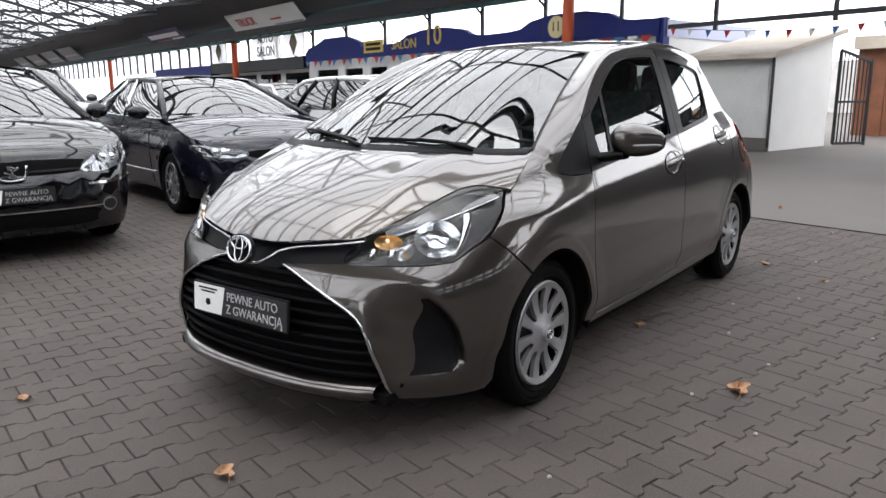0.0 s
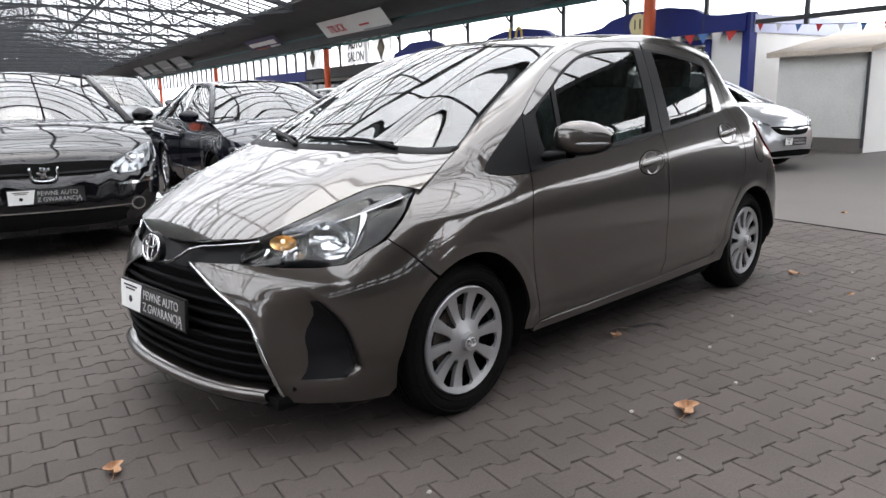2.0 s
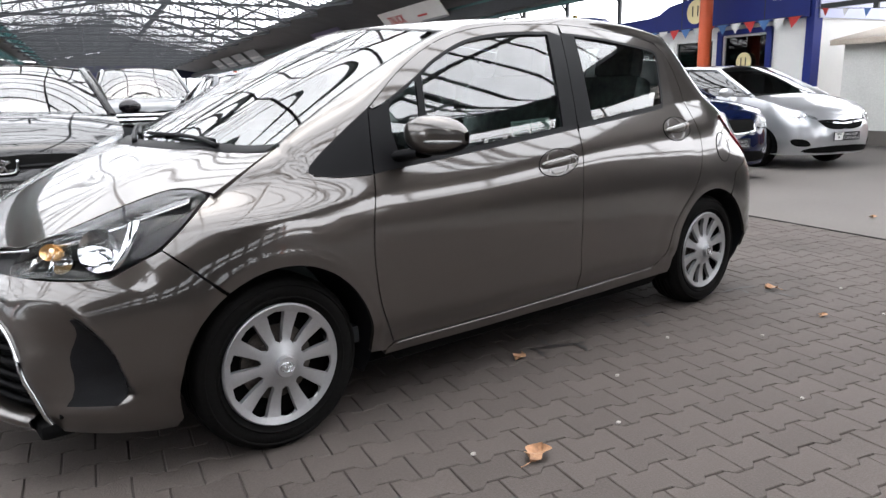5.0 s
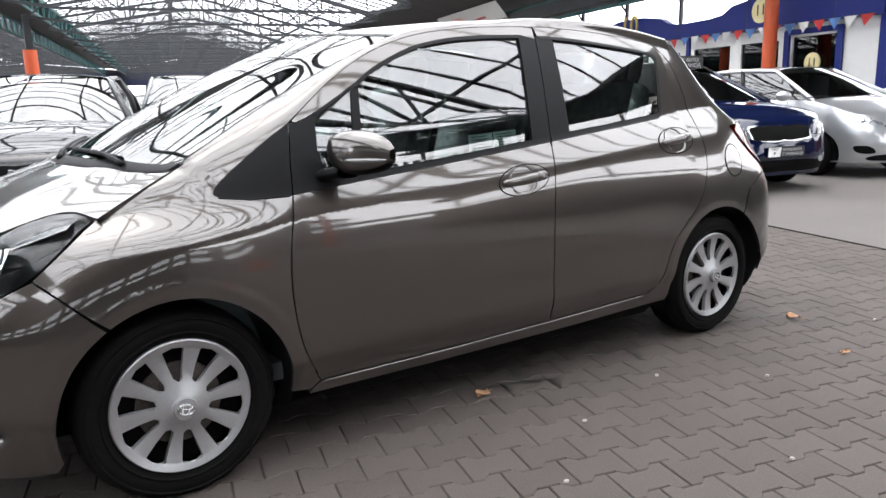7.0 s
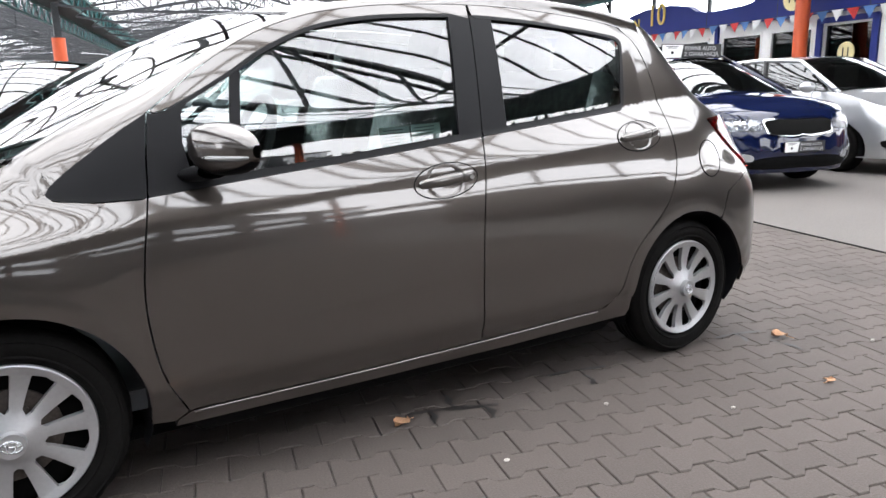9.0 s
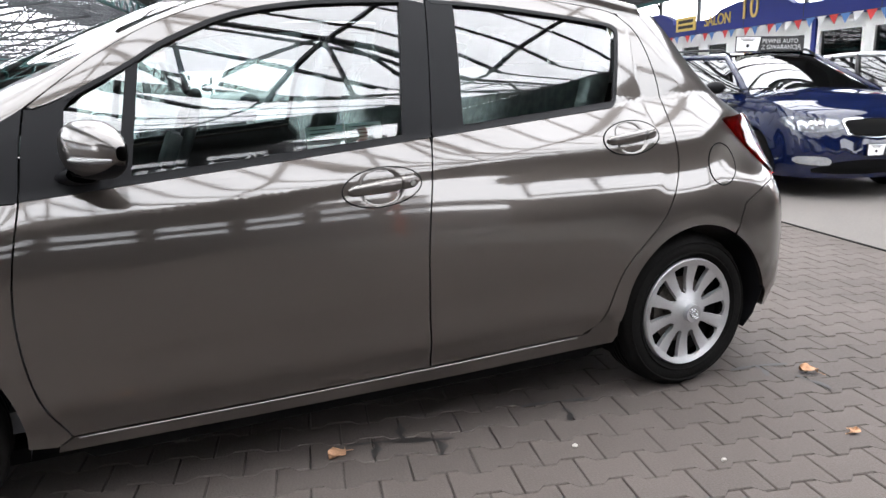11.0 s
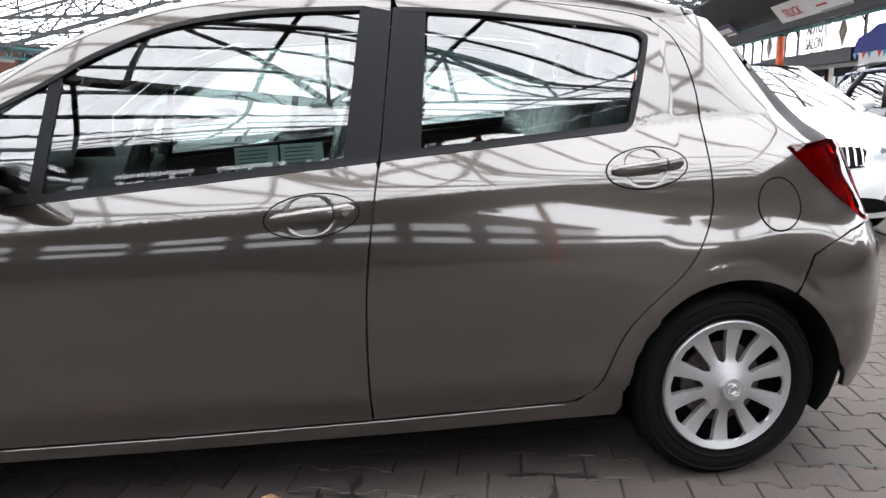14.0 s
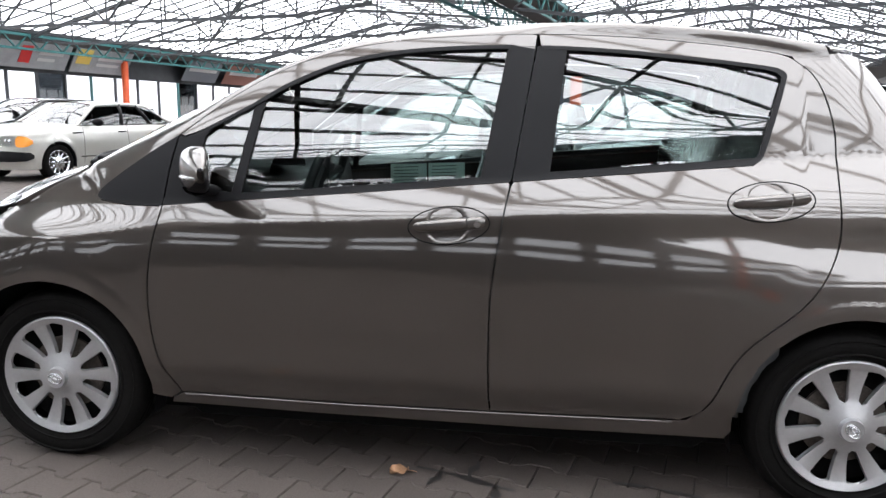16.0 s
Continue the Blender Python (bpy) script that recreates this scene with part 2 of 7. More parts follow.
def spline(pts, n=8, closed=False):
    """Points of a smooth curve through pts, n to a span."""
    p = [np.array(q, float) for q in pts]
    out, m = [], len(p)
    for i in range(m if closed else m - 1):
        if closed:
            a, b, c, d = p[i - 1], p[i], p[(i + 1) % m], p[(i + 2) % m]
        else:
            b, c = p[i], p[i + 1]
            a = p[i - 1] if i else 2 * b - c
            d = p[i + 2] if i + 2 < m else 2 * c - b
        for k in range(n):
            t = k / n
            out.append(0.5 * (2 * b + (c - a) * t + (2 * a - 5 * b + 4 * c - d) * t * t + (3 * b - a - 3 * c + d) * t ** 3))
    if not closed:
        out.append(p[-1])
    return out


def lerp(x, table):
    return float(np.interp(x, [a for a, _ in table], [b for _, b in table]))


_soft = {}


def ease(x, table):
    """A smooth curve through a table of (x, value)."""
    key = tuple(table)
    if key not in _soft:
        xs = np.array([a for a, _ in table], float)
        ys = np.array([b for _, b in table], float)
        h, s = np.diff(xs), np.diff(ys) / np.diff(xs)
        m = np.zeros(len(xs))
        m[0], m[-1] = s[0], s[-1]
        for i in range(1, len(xs) - 1):
            m[i] = 0 if s[i - 1] * s[i] <= 0 else (h[i - 1] + h[i]) / (h[i - 1] / s[i - 1] + h[i] / s[i])
        _soft[key] = xs, ys, m
    xs, ys, m = _soft[key]
    if x <= xs[0]:
        return float(ys[0] + m[0] * (x - xs[0]))
    if x >= xs[-1]:
        return float(ys[-1] + m[-1] * (x - xs[-1]))
    i = int(np.searchsorted(xs, x)) - 1
    h = xs[i + 1] - xs[i]
    t = (x - xs[i]) / h
    return float((2 * t ** 3 - 3 * t * t + 1) * ys[i] + (t ** 3 - 2 * t * t + t) * h * m[i] + (3 * t * t - 2 * t ** 3) * ys[i + 1] + (t ** 3 - t * t) * h * m[i + 1])


def lettering(name, words, size, mat, m, parent=None, label="", depth=0.003, align="CENTER", squeeze=1.0):
    """Raised letters of the built-in font, turned into a mesh that lies in the pose m."""
    cu = bpy.data.curves.new(name, "FONT")
    cu.body, cu.size, cu.extrude, cu.align_x, cu.align_y = words, size, depth, align, "CENTER"
    ob = new(name, cu)
    me = bpy.data.meshes.new_from_object(ob.evaluated_get(bpy.context.evaluated_depsgraph_get()))
    bpy.data.objects.remove(ob)
    me.materials.clear()
    me.materials.append(mat)
    me.transform(m @ Matrix.Diagonal((squeeze, 1, 1, 1)))
    ob = new(name, me)
    if parent:
        ob.parent = parent
    return tagged(ob, label)


# ---- ground ----
SEAM_U = 8.05
tagged(flat("ground", [(x, y, -0.05) for x, y in ((-400, -400), (400, -400), (400, 400), (-400, 400))], [(0, 1, 2, 3)], JOINT), "grey ground under the hall and round it", "ground", kind="structure")
yard = [hall(u, v, -0.004) for u, v in ((SEAM_U - 0.02, -60), (-40, -60), (-40, 90), (SEAM_U - 0.02, 90))]
tagged(flat("pavement", yard, [(0, 1, 2, 3)], SLAB), "worn grey concrete driveway beside the paved stand", "pavement", kind="structure")

tagged(flat("paving_far", [hall(u, v, -0.006) for u, v in ((SEAM_U + 14.5, -40), (SEAM_U, -40), (SEAM_U, -17.6), (SEAM_U + 14.5, -17.6))] + [hall(u, v, -0.006) for u, v in ((60, 7), (SEAM_U, 7), (SEAM_U, 95), (60, 95))] + [hall(u, v, -0.007) for u, v in ((60, -40), (SEAM_U + 13.9, -40), (SEAM_U + 13.9, 8), (60, 8))], [(0, 1, 2, 3), (4, 5, 6, 7), (8, 9, 10, 11)], SETT), "grey concrete paving farther off", "pavement", kind="structure")

# ---- hall roof ----
V0, V1, BAY = -22.0, 96.0, 5.2


def roof_height(u):
    pts = [(-1.6, 4.35), (3.2, 5.2), (11.0, 7.3), (18.0, 6.1), (20.6, 6.1), (30.0, 6.9), (40.0, 4.7), (44.0, 4.2)]
    return lerp(u, pts)


def roof_strip(name, u0, u1, mat, label, lift=0.0):
    vs = [hall(u, v, roof_height(u) + lift + dz) for dz in (0, 0.05) for u, v in ((u0, V0), (u1, V0), (u1, V1), (u0, V1))]
    fs = [(3, 2, 1, 0), (4, 5, 6, 7), (0, 1, 5, 4), (1, 2, 6, 5), (2, 3, 7, 6), (3, 0, 4, 7)]
    return tagged(flat(name, vs, fs, mat), label, "roof", kind="structure")


def glazing_end(u):
    return lerp(u, [(3.2, -15.5), (6.5, -18.0), (9.0, -22.5), (40.0, -22.5)])


def skylight(name, u0, u1, label):
    vs = [hall(u, v, roof_height(u) + 0.06) for u, v in ((u0, glazing_end(u0)), (u1, glazing_end(u1)), (u1, V1), (u0, V1))]
    tagged(flat(name.replace("skylight", "roof_end"), [hall(u, v, roof_height(u) + 0.07) for u, v in ((u0, V0 - 6), (u1, V0 - 6), (u1, glazing_end(u1)), (u0, glazing_end(u0)))], [(3, 2, 1, 0)], DECK), "dark opaque roof sheets at the end of the hall", "roof", kind="structure")
    return tagged(flat(name, vs, [(3, 2, 1, 0)], SHEET), label, "roof light", kind="structure")


roof_strip("roof_eave_east", -1.6, 3.2, DECK, "dark opaque roof strip above the shop posts")
roof_strip("roof_valley", 18.0, 20.6, DECK, "dark opaque valley strip between two skylights")
roof_strip("roof_eave_west", 40.0, 44.0, DECK, "dark opaque roof strip above the far wall")
for nm, a, b in (("skylight_1", 3.2, 11), ("skylight_2", 11, 18), ("skylight_3", 20.6, 30), ("skylight_4", 30, 40)):
    skylight(nm, a, b, "milky translucent roof sheeting on steel purlins")

# purlins across the hall and glazing bars along it
purlins = []
for u0, u1 in ((3.2, 11), (11, 18), (20.6, 30), (30, 40)):
    v = V0 - 5.95
    while v < V1:
        purlins.append((hall(u0, v, roof_height(u0) + 0.02), hall(u1, v, roof_height(u1) + 0.02), 0.065))
        v += 0.85
tagged(bars("purlin", purlins, SHADE_STEEL), "thin dark steel purlins under the roof sheeting", "purlins", kind="structure")
rails = []
for u in [3.2, 5.8, 8.6, 11, 13.3, 15.6, 18, 20.6, 23, 25.4, 27.7, 30, 32.5, 35, 37.5, 40]:
    rails.append((hall(u, V0 - 5.95, roof_height(u) - 0.06), hall(u, V1, roof_height(u) - 0.06), 0.07))
tagged(bars("roof_beam", rails, SHADE_STEEL), "dark steel beams that run along the hall roof", "beams", kind="structure")


def truss(u0, u1, mid, drop, mat, label):
    """A lattice truss across the hall, built at v = 0."""
    runs, k = [], 8
    us = [u0 + (u1 - u0) * i / k for i in range(k + 1)]
    top = [hall(u, 0, roof_height(u) - 0.2) - hall(0, 0) for u in us]
    low = [hall(u, 0, min(roof_height(u0), roof_height(u1)) - 0.25 - drop * (1 - abs(2 * i / k - 1)) * 0.0 - (0.35 if 0 < i < k else 0.1)) - hall(0, 0) for i, u in enumerate(us)]
    for i in range(k):
        runs += [(top[i], top[i + 1], 0.12), (low[i], low[i + 1], 0.10)]
        runs += [(top[i], low[i + 1], 0.06)] if i % 2 else [(low[i], top[i + 1], 0.06)]
        runs.append((top[i], low[i], 0.05))
    return tagged(bars("roof_truss", runs, mat), label, "roof truss", "trusses of the hall roof", "structure")


for u0, u1 in ((3.2, 18), (20.6, 40)):
    t0 = truss(u0, u1, 0, 0.6, SHADE_STEEL, "dark painted steel lattice truss under the skylight")
    t0.matrix_world = Matrix.Translation(hall(0, V0 + 2 - BAY))
    v = V0 + 2
    while v < V1:
        copy_thing(t0, Matrix.Translation(hall(0, v)))
        v += BAY


def girder(name, u, z0, z1, mat, label, step=1.3):
    runs, v = [], V0
    runs += [(hall(u, V0, z0), hall(u, V1, z0), 0.10), (hall(u, V0, z1), hall(u, V1, z1), 0.12)]
    while v < V1:
        runs += [(hall(u, v, z0), hall(u, v + step / 2, z1), 0.06), (hall(u, v + step / 2, z1), hall(u, v + step, z0), 0.06)]
        v += step
    return tagged(bars(name, runs, mat), label, "girder", kind="structure")


girder("girder_east", 0.0, 3.75, 4.35, TEAL, "teal lattice girder above the orange posts", 1.0)
girder("girder_middle", 18.0, 5.2, 6.0, TEAL, "teal lattice girder beside the roof valley", 1.6)
girder("girder_middle_west", 20.6, 5.2, 6.0, TEAL, "teal lattice girder beside the roof valley", 1.6)
girder("girder_west", 40.0, 3.9, 4.5, TEAL, "teal lattice girder on the far side of the hall", 1.2)
tagged(bars("eave_web", [(hall(0.10, V0, 4.05), hall(0.10, V1, 4.05), 0.42)], SHADE_STEEL), "dark sheet behind the teal girder", "sheet", kind="structure")


def post(u, v, z, r=0.15):
    ob = thing("hall_post", "round orange-red painted steel post that carries the roof", "post", Matrix.Translation(hall(u, v)), "posts of the hall")
    bm = add_rod(bmesh.new(), (0, 0, 0.03), (0, 0, z), r, 20)
    part("shaft", bm, ORANGE, ob)
    bm = add_box(bmesh.new(), 0.5, 0.5, 0.03, (0, 0, 0.015), bevel=0.006)
    part("base_plate", bm, SHADE_STEEL, ob)
    bm = add_box(bmesh.new(), 0.42, 0.42, 0.10, (0, 0, z + 0.0), bevel=0.01)
    part("head_plate", bm, SHADE_STEEL, ob, "dark steel head plate")
    return ob


post(3.7, -22.2, 5.2, 0.10)
for v in (0, 20.8, 41.6, 62.4, 83.2):
    post(0, v, 3.7)
post(18.6, 25.0, 3.75, 0.29)
tagged(bars("valley_column", [(hall(18.6, 25.0, 3.8), hall(18.6, 25.0, 5.3), 0.30)], SHADE_STEEL), "dark steel column head between the orange post and the valley", "column", kind="structure")
for v in (-3.8, 17.0, 37.8, 58.6):
    post(40.5, v, 3.9, 0.17)

# added wall, out of view: darkens what the doors and side glass reflect
tagged(flat("wall_side", [hall(u, v, z) for u in (-1.6, -1.8) for v, z in ((-24, 0), (-9.4, 0), (-9.4, 2.6), (-24, 2.6))], [(0, 1, 2, 3), (7, 6, 5, 4), (0, 4, 5, 1), (1, 5, 6, 2), (2, 6, 7, 3), (3, 7, 4, 0)], DECK), "unseen dark wall added to darken the reflections in the car", "wall", kind="structure")

# end wall far along the hall, and plain walls that close it behind and beyond
tagged(flat("wall_far", [hall(u, V1, z) for u, z in ((-2, 3.9), (45, 3.9), (45, 4.6), (30, 6.9), (19.3, 5.9), (11, 7.3), (-2, 4.3))], [tuple(range(7))], DECK), "dark gable of the far end wall", "wall", kind="structure")
NAVY = material("navy_sign_board", (0.010, 0.013, 0.045), 0.5, vary=0.15, scale=0.5, fine=8)
tagged(flat("fascia_far", [hall(u, V1 - 0.3 + dv, z) for dv in (0, 0.25) for u, z in ((-2, 3.8), (45, 3.8), (45, 5.5), (-2, 5.5))], [(0, 1, 2, 3), (7, 6, 5, 4), (0, 4, 5, 1), (2, 6, 7, 3)], NAVY), "long navy board across the far end", "board", kind="structure")
for k in range(16):
    tagged(flat("window_far", [hall(-2 + 2.95 * k + du, V1, z) for du, z in ((0.1, 0.0), (2.85, 0.0), (2.85, 3.8), (0.1, 3.8))], [(0, 1, 2, 3)], CLEAR_SHEET), "bright translucent bay of the far end", "window", "bays of the far end", "structure")
    tagged(bars("mullion_far", [(hall(-2 + 2.95 * k, V1, 0), hall(-2 + 2.95 * k, V1, 3.8), 0.22)], SHADE_STEEL), "dark upright of the far end", "post", "uprights of the far end", "structure")
tagged(flat("wall_back", [hall(u, V0 - 6, z) for z0, z1 in ((0, 2.3), (2.8, 3.4)) for u, z in ((-30, z0), (45, z0), (45, z1), (-30, z1))], [(0, 1, 2, 3), (4, 5, 6, 7)], DECK), "dark boundary wall behind the stand", "wall", kind="structure")
tagged(flat("wall_back_gable", [hall(u, V0 - 6, z) for u, z in ((-2, 4.1), (44, 4.1), (44, 4.25), (30, 6.9), (20.6, 6.1), (11, 7.3), (-2, 4.4))], [tuple(range(7))], DECK), "dark gable above the light strips", "wall", kind="structure")
for k in range(19):
    for z0, z1 in ((2.3, 2.8), (3.4, 4.1)):
        tagged(flat("light_strip", [hall(-1.8 + 2.4 * k + du, V0 - 6, z) for du, z in ((0, z0), (1.9, z0), (1.9, z1), (0, z1))], [(0, 1, 2, 3)], GREY_SHEET), "grey translucent strip in the end wall", "window", "light strips of the end wall", "structure")
    tagged(bars("strip_post", [(hall(-1.8 + 2.4 * k + 2.15, V0 - 6, 2.3), hall(-1.8 + 2.4 * k + 2.15, V0 - 6, 4.1), 0.5)], SHADE_STEEL), "dark upright between two light strips", "post", "uprights of the end wall", "structure")


# ---- shops along the hall ----
def shop_box(name, v0, v1, u0, z0, z1, mat, label, category="wall", parent=None, depth=0.12, kind="structure"):
    vs = [hall(u, v, z) for u in (u0, u0 - depth) for v, z in ((v0, z0), (v1, z0), (v1, z1), (v0, z1))]
    fs = [(3, 2, 1, 0), (4, 5, 6, 7), (0, 1, 5, 4), (1, 2, 6, 5), (2, 3, 7, 6), (3, 0, 4, 7)]
    ob = flat(name, vs, fs, mat, parent)
    return tagged(ob, label, category, kind=kind) if not parent else tagged(ob, label)


FACE = -0.75


def on_face(v, z, out=0.02):
    """A pose on the shop front: x to the reader's right, y up, z out of the wall."""
    return Matrix.Translation(hall(FACE + out, v, z)) @ Matrix((HALL_D * -1, Vector((0, 0, 1)), HALL_N)).transposed().to_4x4()


def fascia(name, pts, parent, mat, out=0.0, thick=0.10, label=""):
    """A sign board cut to an outline (v, z) on the shop front."""
    n = len(pts)
    vs = [hall(FACE + out, v, z) for v, z in pts] + [hall(FACE + out - thick, v, z) for v, z in pts]
    fs = [tuple(range(n))[::-1], tuple(range(n, 2 * n))] + [(i, (i + 1) % n, n + (i + 1) % n, n + i) for i in range(n)]
    return flat(name, vs, fs, mat, parent, label)


def shop_window(shop, v0, v1, z0, z1, name="window"):
    w = fascia(name, [(v0, z0), (v1, z0), (v1, z1), (v0, z1)], shop, WINDOW, -0.06, 0.01)
    runs = [(hall(FACE - 0.02, a, b), hall(FACE - 0.02, c, e), 0.07) for a, b, c, e in ((v0, z0, v1, z0), (v0, z1, v1, z1), (v0, z0, v0, z1), (v1, z0, v1, z1))]
    bars("window_frame", runs, WHITE, w)
    return w


def salon(v0, v1, hump, openings, number, wallmat=WHITE):
    shop = thing("car_salon", "low shop with white front, blue sign board and dark windows", "shop", group="shops along the hall")
    z = 0.0
    cuts = sorted(openings)
    at = v0
    for a, b, z0, z1 in cuts:
        if a > at + 0.01:
            fascia("wall", [(at, 0), (a, 0), (a, 2.62), (at, 2.62)], shop, wallmat, 0, 0.2)
        if z0 > 0.05:
            fascia("wall", [(a, 0), (b, 0), (b, z0), (a, z0)], shop, wallmat, 0, 0.2)
        fascia("wall", [(a, z1), (b, z1), (b, 2.62), (a, 2.62)], shop, wallmat, 0, 0.2)
        shop_window(shop, a + 0.03, b - 0.03, z0 + 0.03, z1 - 0.03)
        at = b
    fascia("wall", [(at, 0), (v1, 0), (v1, 2.62), (at, 2.62)], shop, wallmat, 0, 0.2)
    h0, h1 = hump
    m = (h0 + h1) / 2
    fascia("sign_board", [(v0, 2.58), (v1, 2.58), (v1, 2.98), (h1 + 0.4, 3.0), (h1, 3.05), (h1 - 0.35, 3.22), (m + 0.6, 3.34), (m - 0.6, 3.34), (h0 + 0.35, 3.22), (h0, 3.05), (h0 - 0.4, 3.0), (v0, 2.98)], shop, BLUE, 0.16, 0.2, "blue painted sign board with a raised middle")
    vs = [hall(FACE - 2.6, v, zz) for v, zz in ((v0, 0), (v1, 0), (v1, 2.6), (v0, 2.6))]
    flat("back_wall", vs, [(0, 1, 2, 3)], ROOM, shop)
    flat("shop_roof", [hall(u, v, 2.6) for u, v in ((FACE, v0), (FACE, v1), (FACE - 4, v1), (FACE - 4, v0))], [(0, 1, 2, 3)], DECK, shop)
    flat("shop_floor", [hall(u, v, 0.02) for u, v in ((FACE, v0), (FACE, v1), (FACE - 4, v1), (FACE - 4, v0))], [(0, 1, 2, 3)], ROOM, shop)
    return shop


def pennants(shop, v0, v1, z, n, out=0.30):
    """A string of small triangular flags."""
    bars("flag_string", [(hall(FACE + out, v0, z), hall(FACE + out, v1, z), 0.012)], INK, shop)
    for i in range(n):
        v = v0 + (v1 - v0) * (i + 0.5) / n
        w = (v1 - v0) / n * 0.42
        c = (FLAG_RED, FLAG_WHITE, FLAG_BLUE)[i % 3]
        q = random.uniform(-0.05, 0.05)
        flat("flag", [hall(FACE + out, v - w, z), hall(FACE + out, v + w, z), hall(FACE + out + q, v + q, z - 0.24), hall(FACE + out - 0.006, v - w, z), hall(FACE + out - 0.006, v + w, z)], [(0, 1, 2), (4, 3, 2), (0, 3, 4, 1)], c, shop)


FLAG_RED = material("red_flag", (0.55, 0.05, 0.05), 0.8)
FLAG_WHITE = material("white_flag", (0.75, 0.75, 0.75), 0.8)
FLAG_BLUE = material("blue_flag", (0.10, 0.22, 0.50), 0.8)


def disc_sign(shop, v, z, r, words, out):
    bm = add_rod(bmesh.new(), hall(FACE + out, v, z), hall(FACE + out + 0.03, v, z), r, 40)
    d = part("number_disc", bm, CREAM, shop, "round cream disc with a black number")
    for k, ch in enumerate(words):
        lettering("digit", ch, r * 1.25, INK, on_face(v + r * 0.34 * (0.5 - k) * 2 * 0.9, z, out + 0.034), d, "black digit", 0.004)
    return d


s11 = salon(-2.35, 3.80, (-1.2, 2.3), [(-1.22, 0.16, 0.05, 2.38), (0.42, 1.80, 0.55, 2.34), (2.04, 3.60, 0.55, 2.34)], "11")
disc_sign(s11, 0.92, 3.0, 0.29, "11", 0.18)
disc_sign(s11, -0.53, 1.72, 0.22, "11", 0.0)
pennants(s11, -2.3, 3.75, 2.60, 15)
bars("door_surround", [(hall(FACE + 0.03, v, 0), hall(FACE + 0.03, v, 2.45), 0.13) for v in (-1.26, 0.20)] + [(hall(FACE + 0.03, -1.3, 2.42), hall(FACE + 0.03, 0.24, 2.42), 0.12)], BLUE, s11, "blue painted door surround")
fascia("pilaster", [(3.66, 0), (3.80, 0), (3.80, 2.6), (3.66, 2.6)], s11, BLUE, 0.06, 0.1, "blue pilaster")
fascia("corner_board", [(-2.45, 0), (-2.25, 0), (-2.25, 3.0), (-2.45, 3.0)], s11, BLUE, 0.12, 0.25, "blue corner board")
s10 = salon(3.80, 15.0, (4.5, 8.2), [(4.05, 5.10, 0.05, 2.3), (5.4, 7.2, 0.05, 2.3), (7.6, 8.8, 0.75, 2.3), (9.2, 10.4, 0.75, 2.3), (10.8, 12.2, 0.75, 2.3), (12.6, 14.4, 0.75, 2.3)], "10")
fascia("sign_hump", [(10.7, 2.9), (14.9, 2.9), (14.8, 3.1), (14.0, 3.25), (13.4, 3.44), (11.8, 3.44), (11.2, 3.3), (10.8, 3.15)], s10, BLUE, 0.165, 0.2)
for ch, dv in (("1", 0.24), ("0", -0.24)):
    lettering("digit", ch, 0.86, YELLOW, on_face(6.36 + dv, 3.10, 0.17), s10, "yellow digit", 0.02)
lettering("word", "SALON", 0.46, YELLOW, on_face(8.0, 2.93, 0.17), s10, "yellow word", 0.015)
pennants(s10, 3.85, 14.8, 2.58, 30)
bd = fascia("yellow_board", [(9.26, 2.74), (10.5, 2.74), (10.5, 3.18), (9.26, 3.18)], s10, YELLOW, 0.19, 0.03, "small yellow board with dark lines")
for k in range(2):
    fascia("print_bar", [(9.4, 2.82 + 0.17 * k), (10.35, 2.82 + 0.17 * k), (10.35, 2.92 + 0.17 * k), (9.4, 2.92 + 0.17 * k)], bd, TRIM, 0.196, 0.004)
s9 = thing("showroom", "long low shop with a dark awning and white upper panels", "shop", group="shops along the hall")
fascia("wall", [(15.05, 0), (42, 0), (42, 2.5), (15.05, 2.5)], s9, OLD_WHITE, -0.3, 0.2)
fascia("awning", [(15.05, 2.35), (25, 2.35), (25, 2.85), (15.05, 2.85)], s9, SHADE_STEEL, 0.25, 0.5, "dark awning")
fascia("awning", [(25.2, 2.3), (34, 2.3), (34, 2.8), (25.2, 2.8)], s9, BLUE, 0.2, 0.5, "blue awning")
for i in range(9):
    shop_w = fascia("window", [(15.6 + 2.6 * i, 0.6), (17.7 + 2.6 * i, 0.6), (17.7 + 2.6 * i, 2.2), (15.6 + 2.6 * i, 2.2)], s9, WINDOW, -0.28, 0.02)
# signs hung in the opening above the shops
sg = thing("auto_salon_sign", "white panel with the black words AUTO SALON", "sign")
fascia("panel", [(17.2, 2.88), (20.0, 2.88), (20.0, 4.06), (17.2, 4.06)], sg, SIGN_SHEET, 0.2, 0.05)
lettering("word", "AUTO", 0.62, INK, on_face(18.6, 3.76, 0.21), sg, "black word", 0.01, squeeze=0.9)
lettering("word", "SALON", 0.62, INK, on_face(18.6, 3.18, 0.21), sg, "black word", 0.01, squeeze=0.9)
for vc in (15.95, 24.0):
    dm = thing("diamond_sign", "white panel with a tall dark bronze diamond outline", "sign", group="diamond signs")
    fascia("panel", [(vc - 0.9, 2.88), (vc + 0.9, 2.88), (vc + 0.9, 4.0), (vc - 0.9, 4.0)], dm, SIGN_SHEET, 0.2, 0.05)
    fascia("diamond", [(vc, 2.92), (vc + 0.36, 3.44), (vc, 3.96), (vc - 0.36, 3.44)], dm, material("bronze_sign", (0.16, 0.13, 0.08), 0.5), 0.22, 0.015)
    fascia("diamond_core", [(vc, 3.2), (vc + 0.16, 3.44), (vc, 3.68), (vc - 0.16, 3.44)], dm, material("pale_bronze_sign", (0.25, 0.21, 0.15), 0.5), 0.23, 0.008)
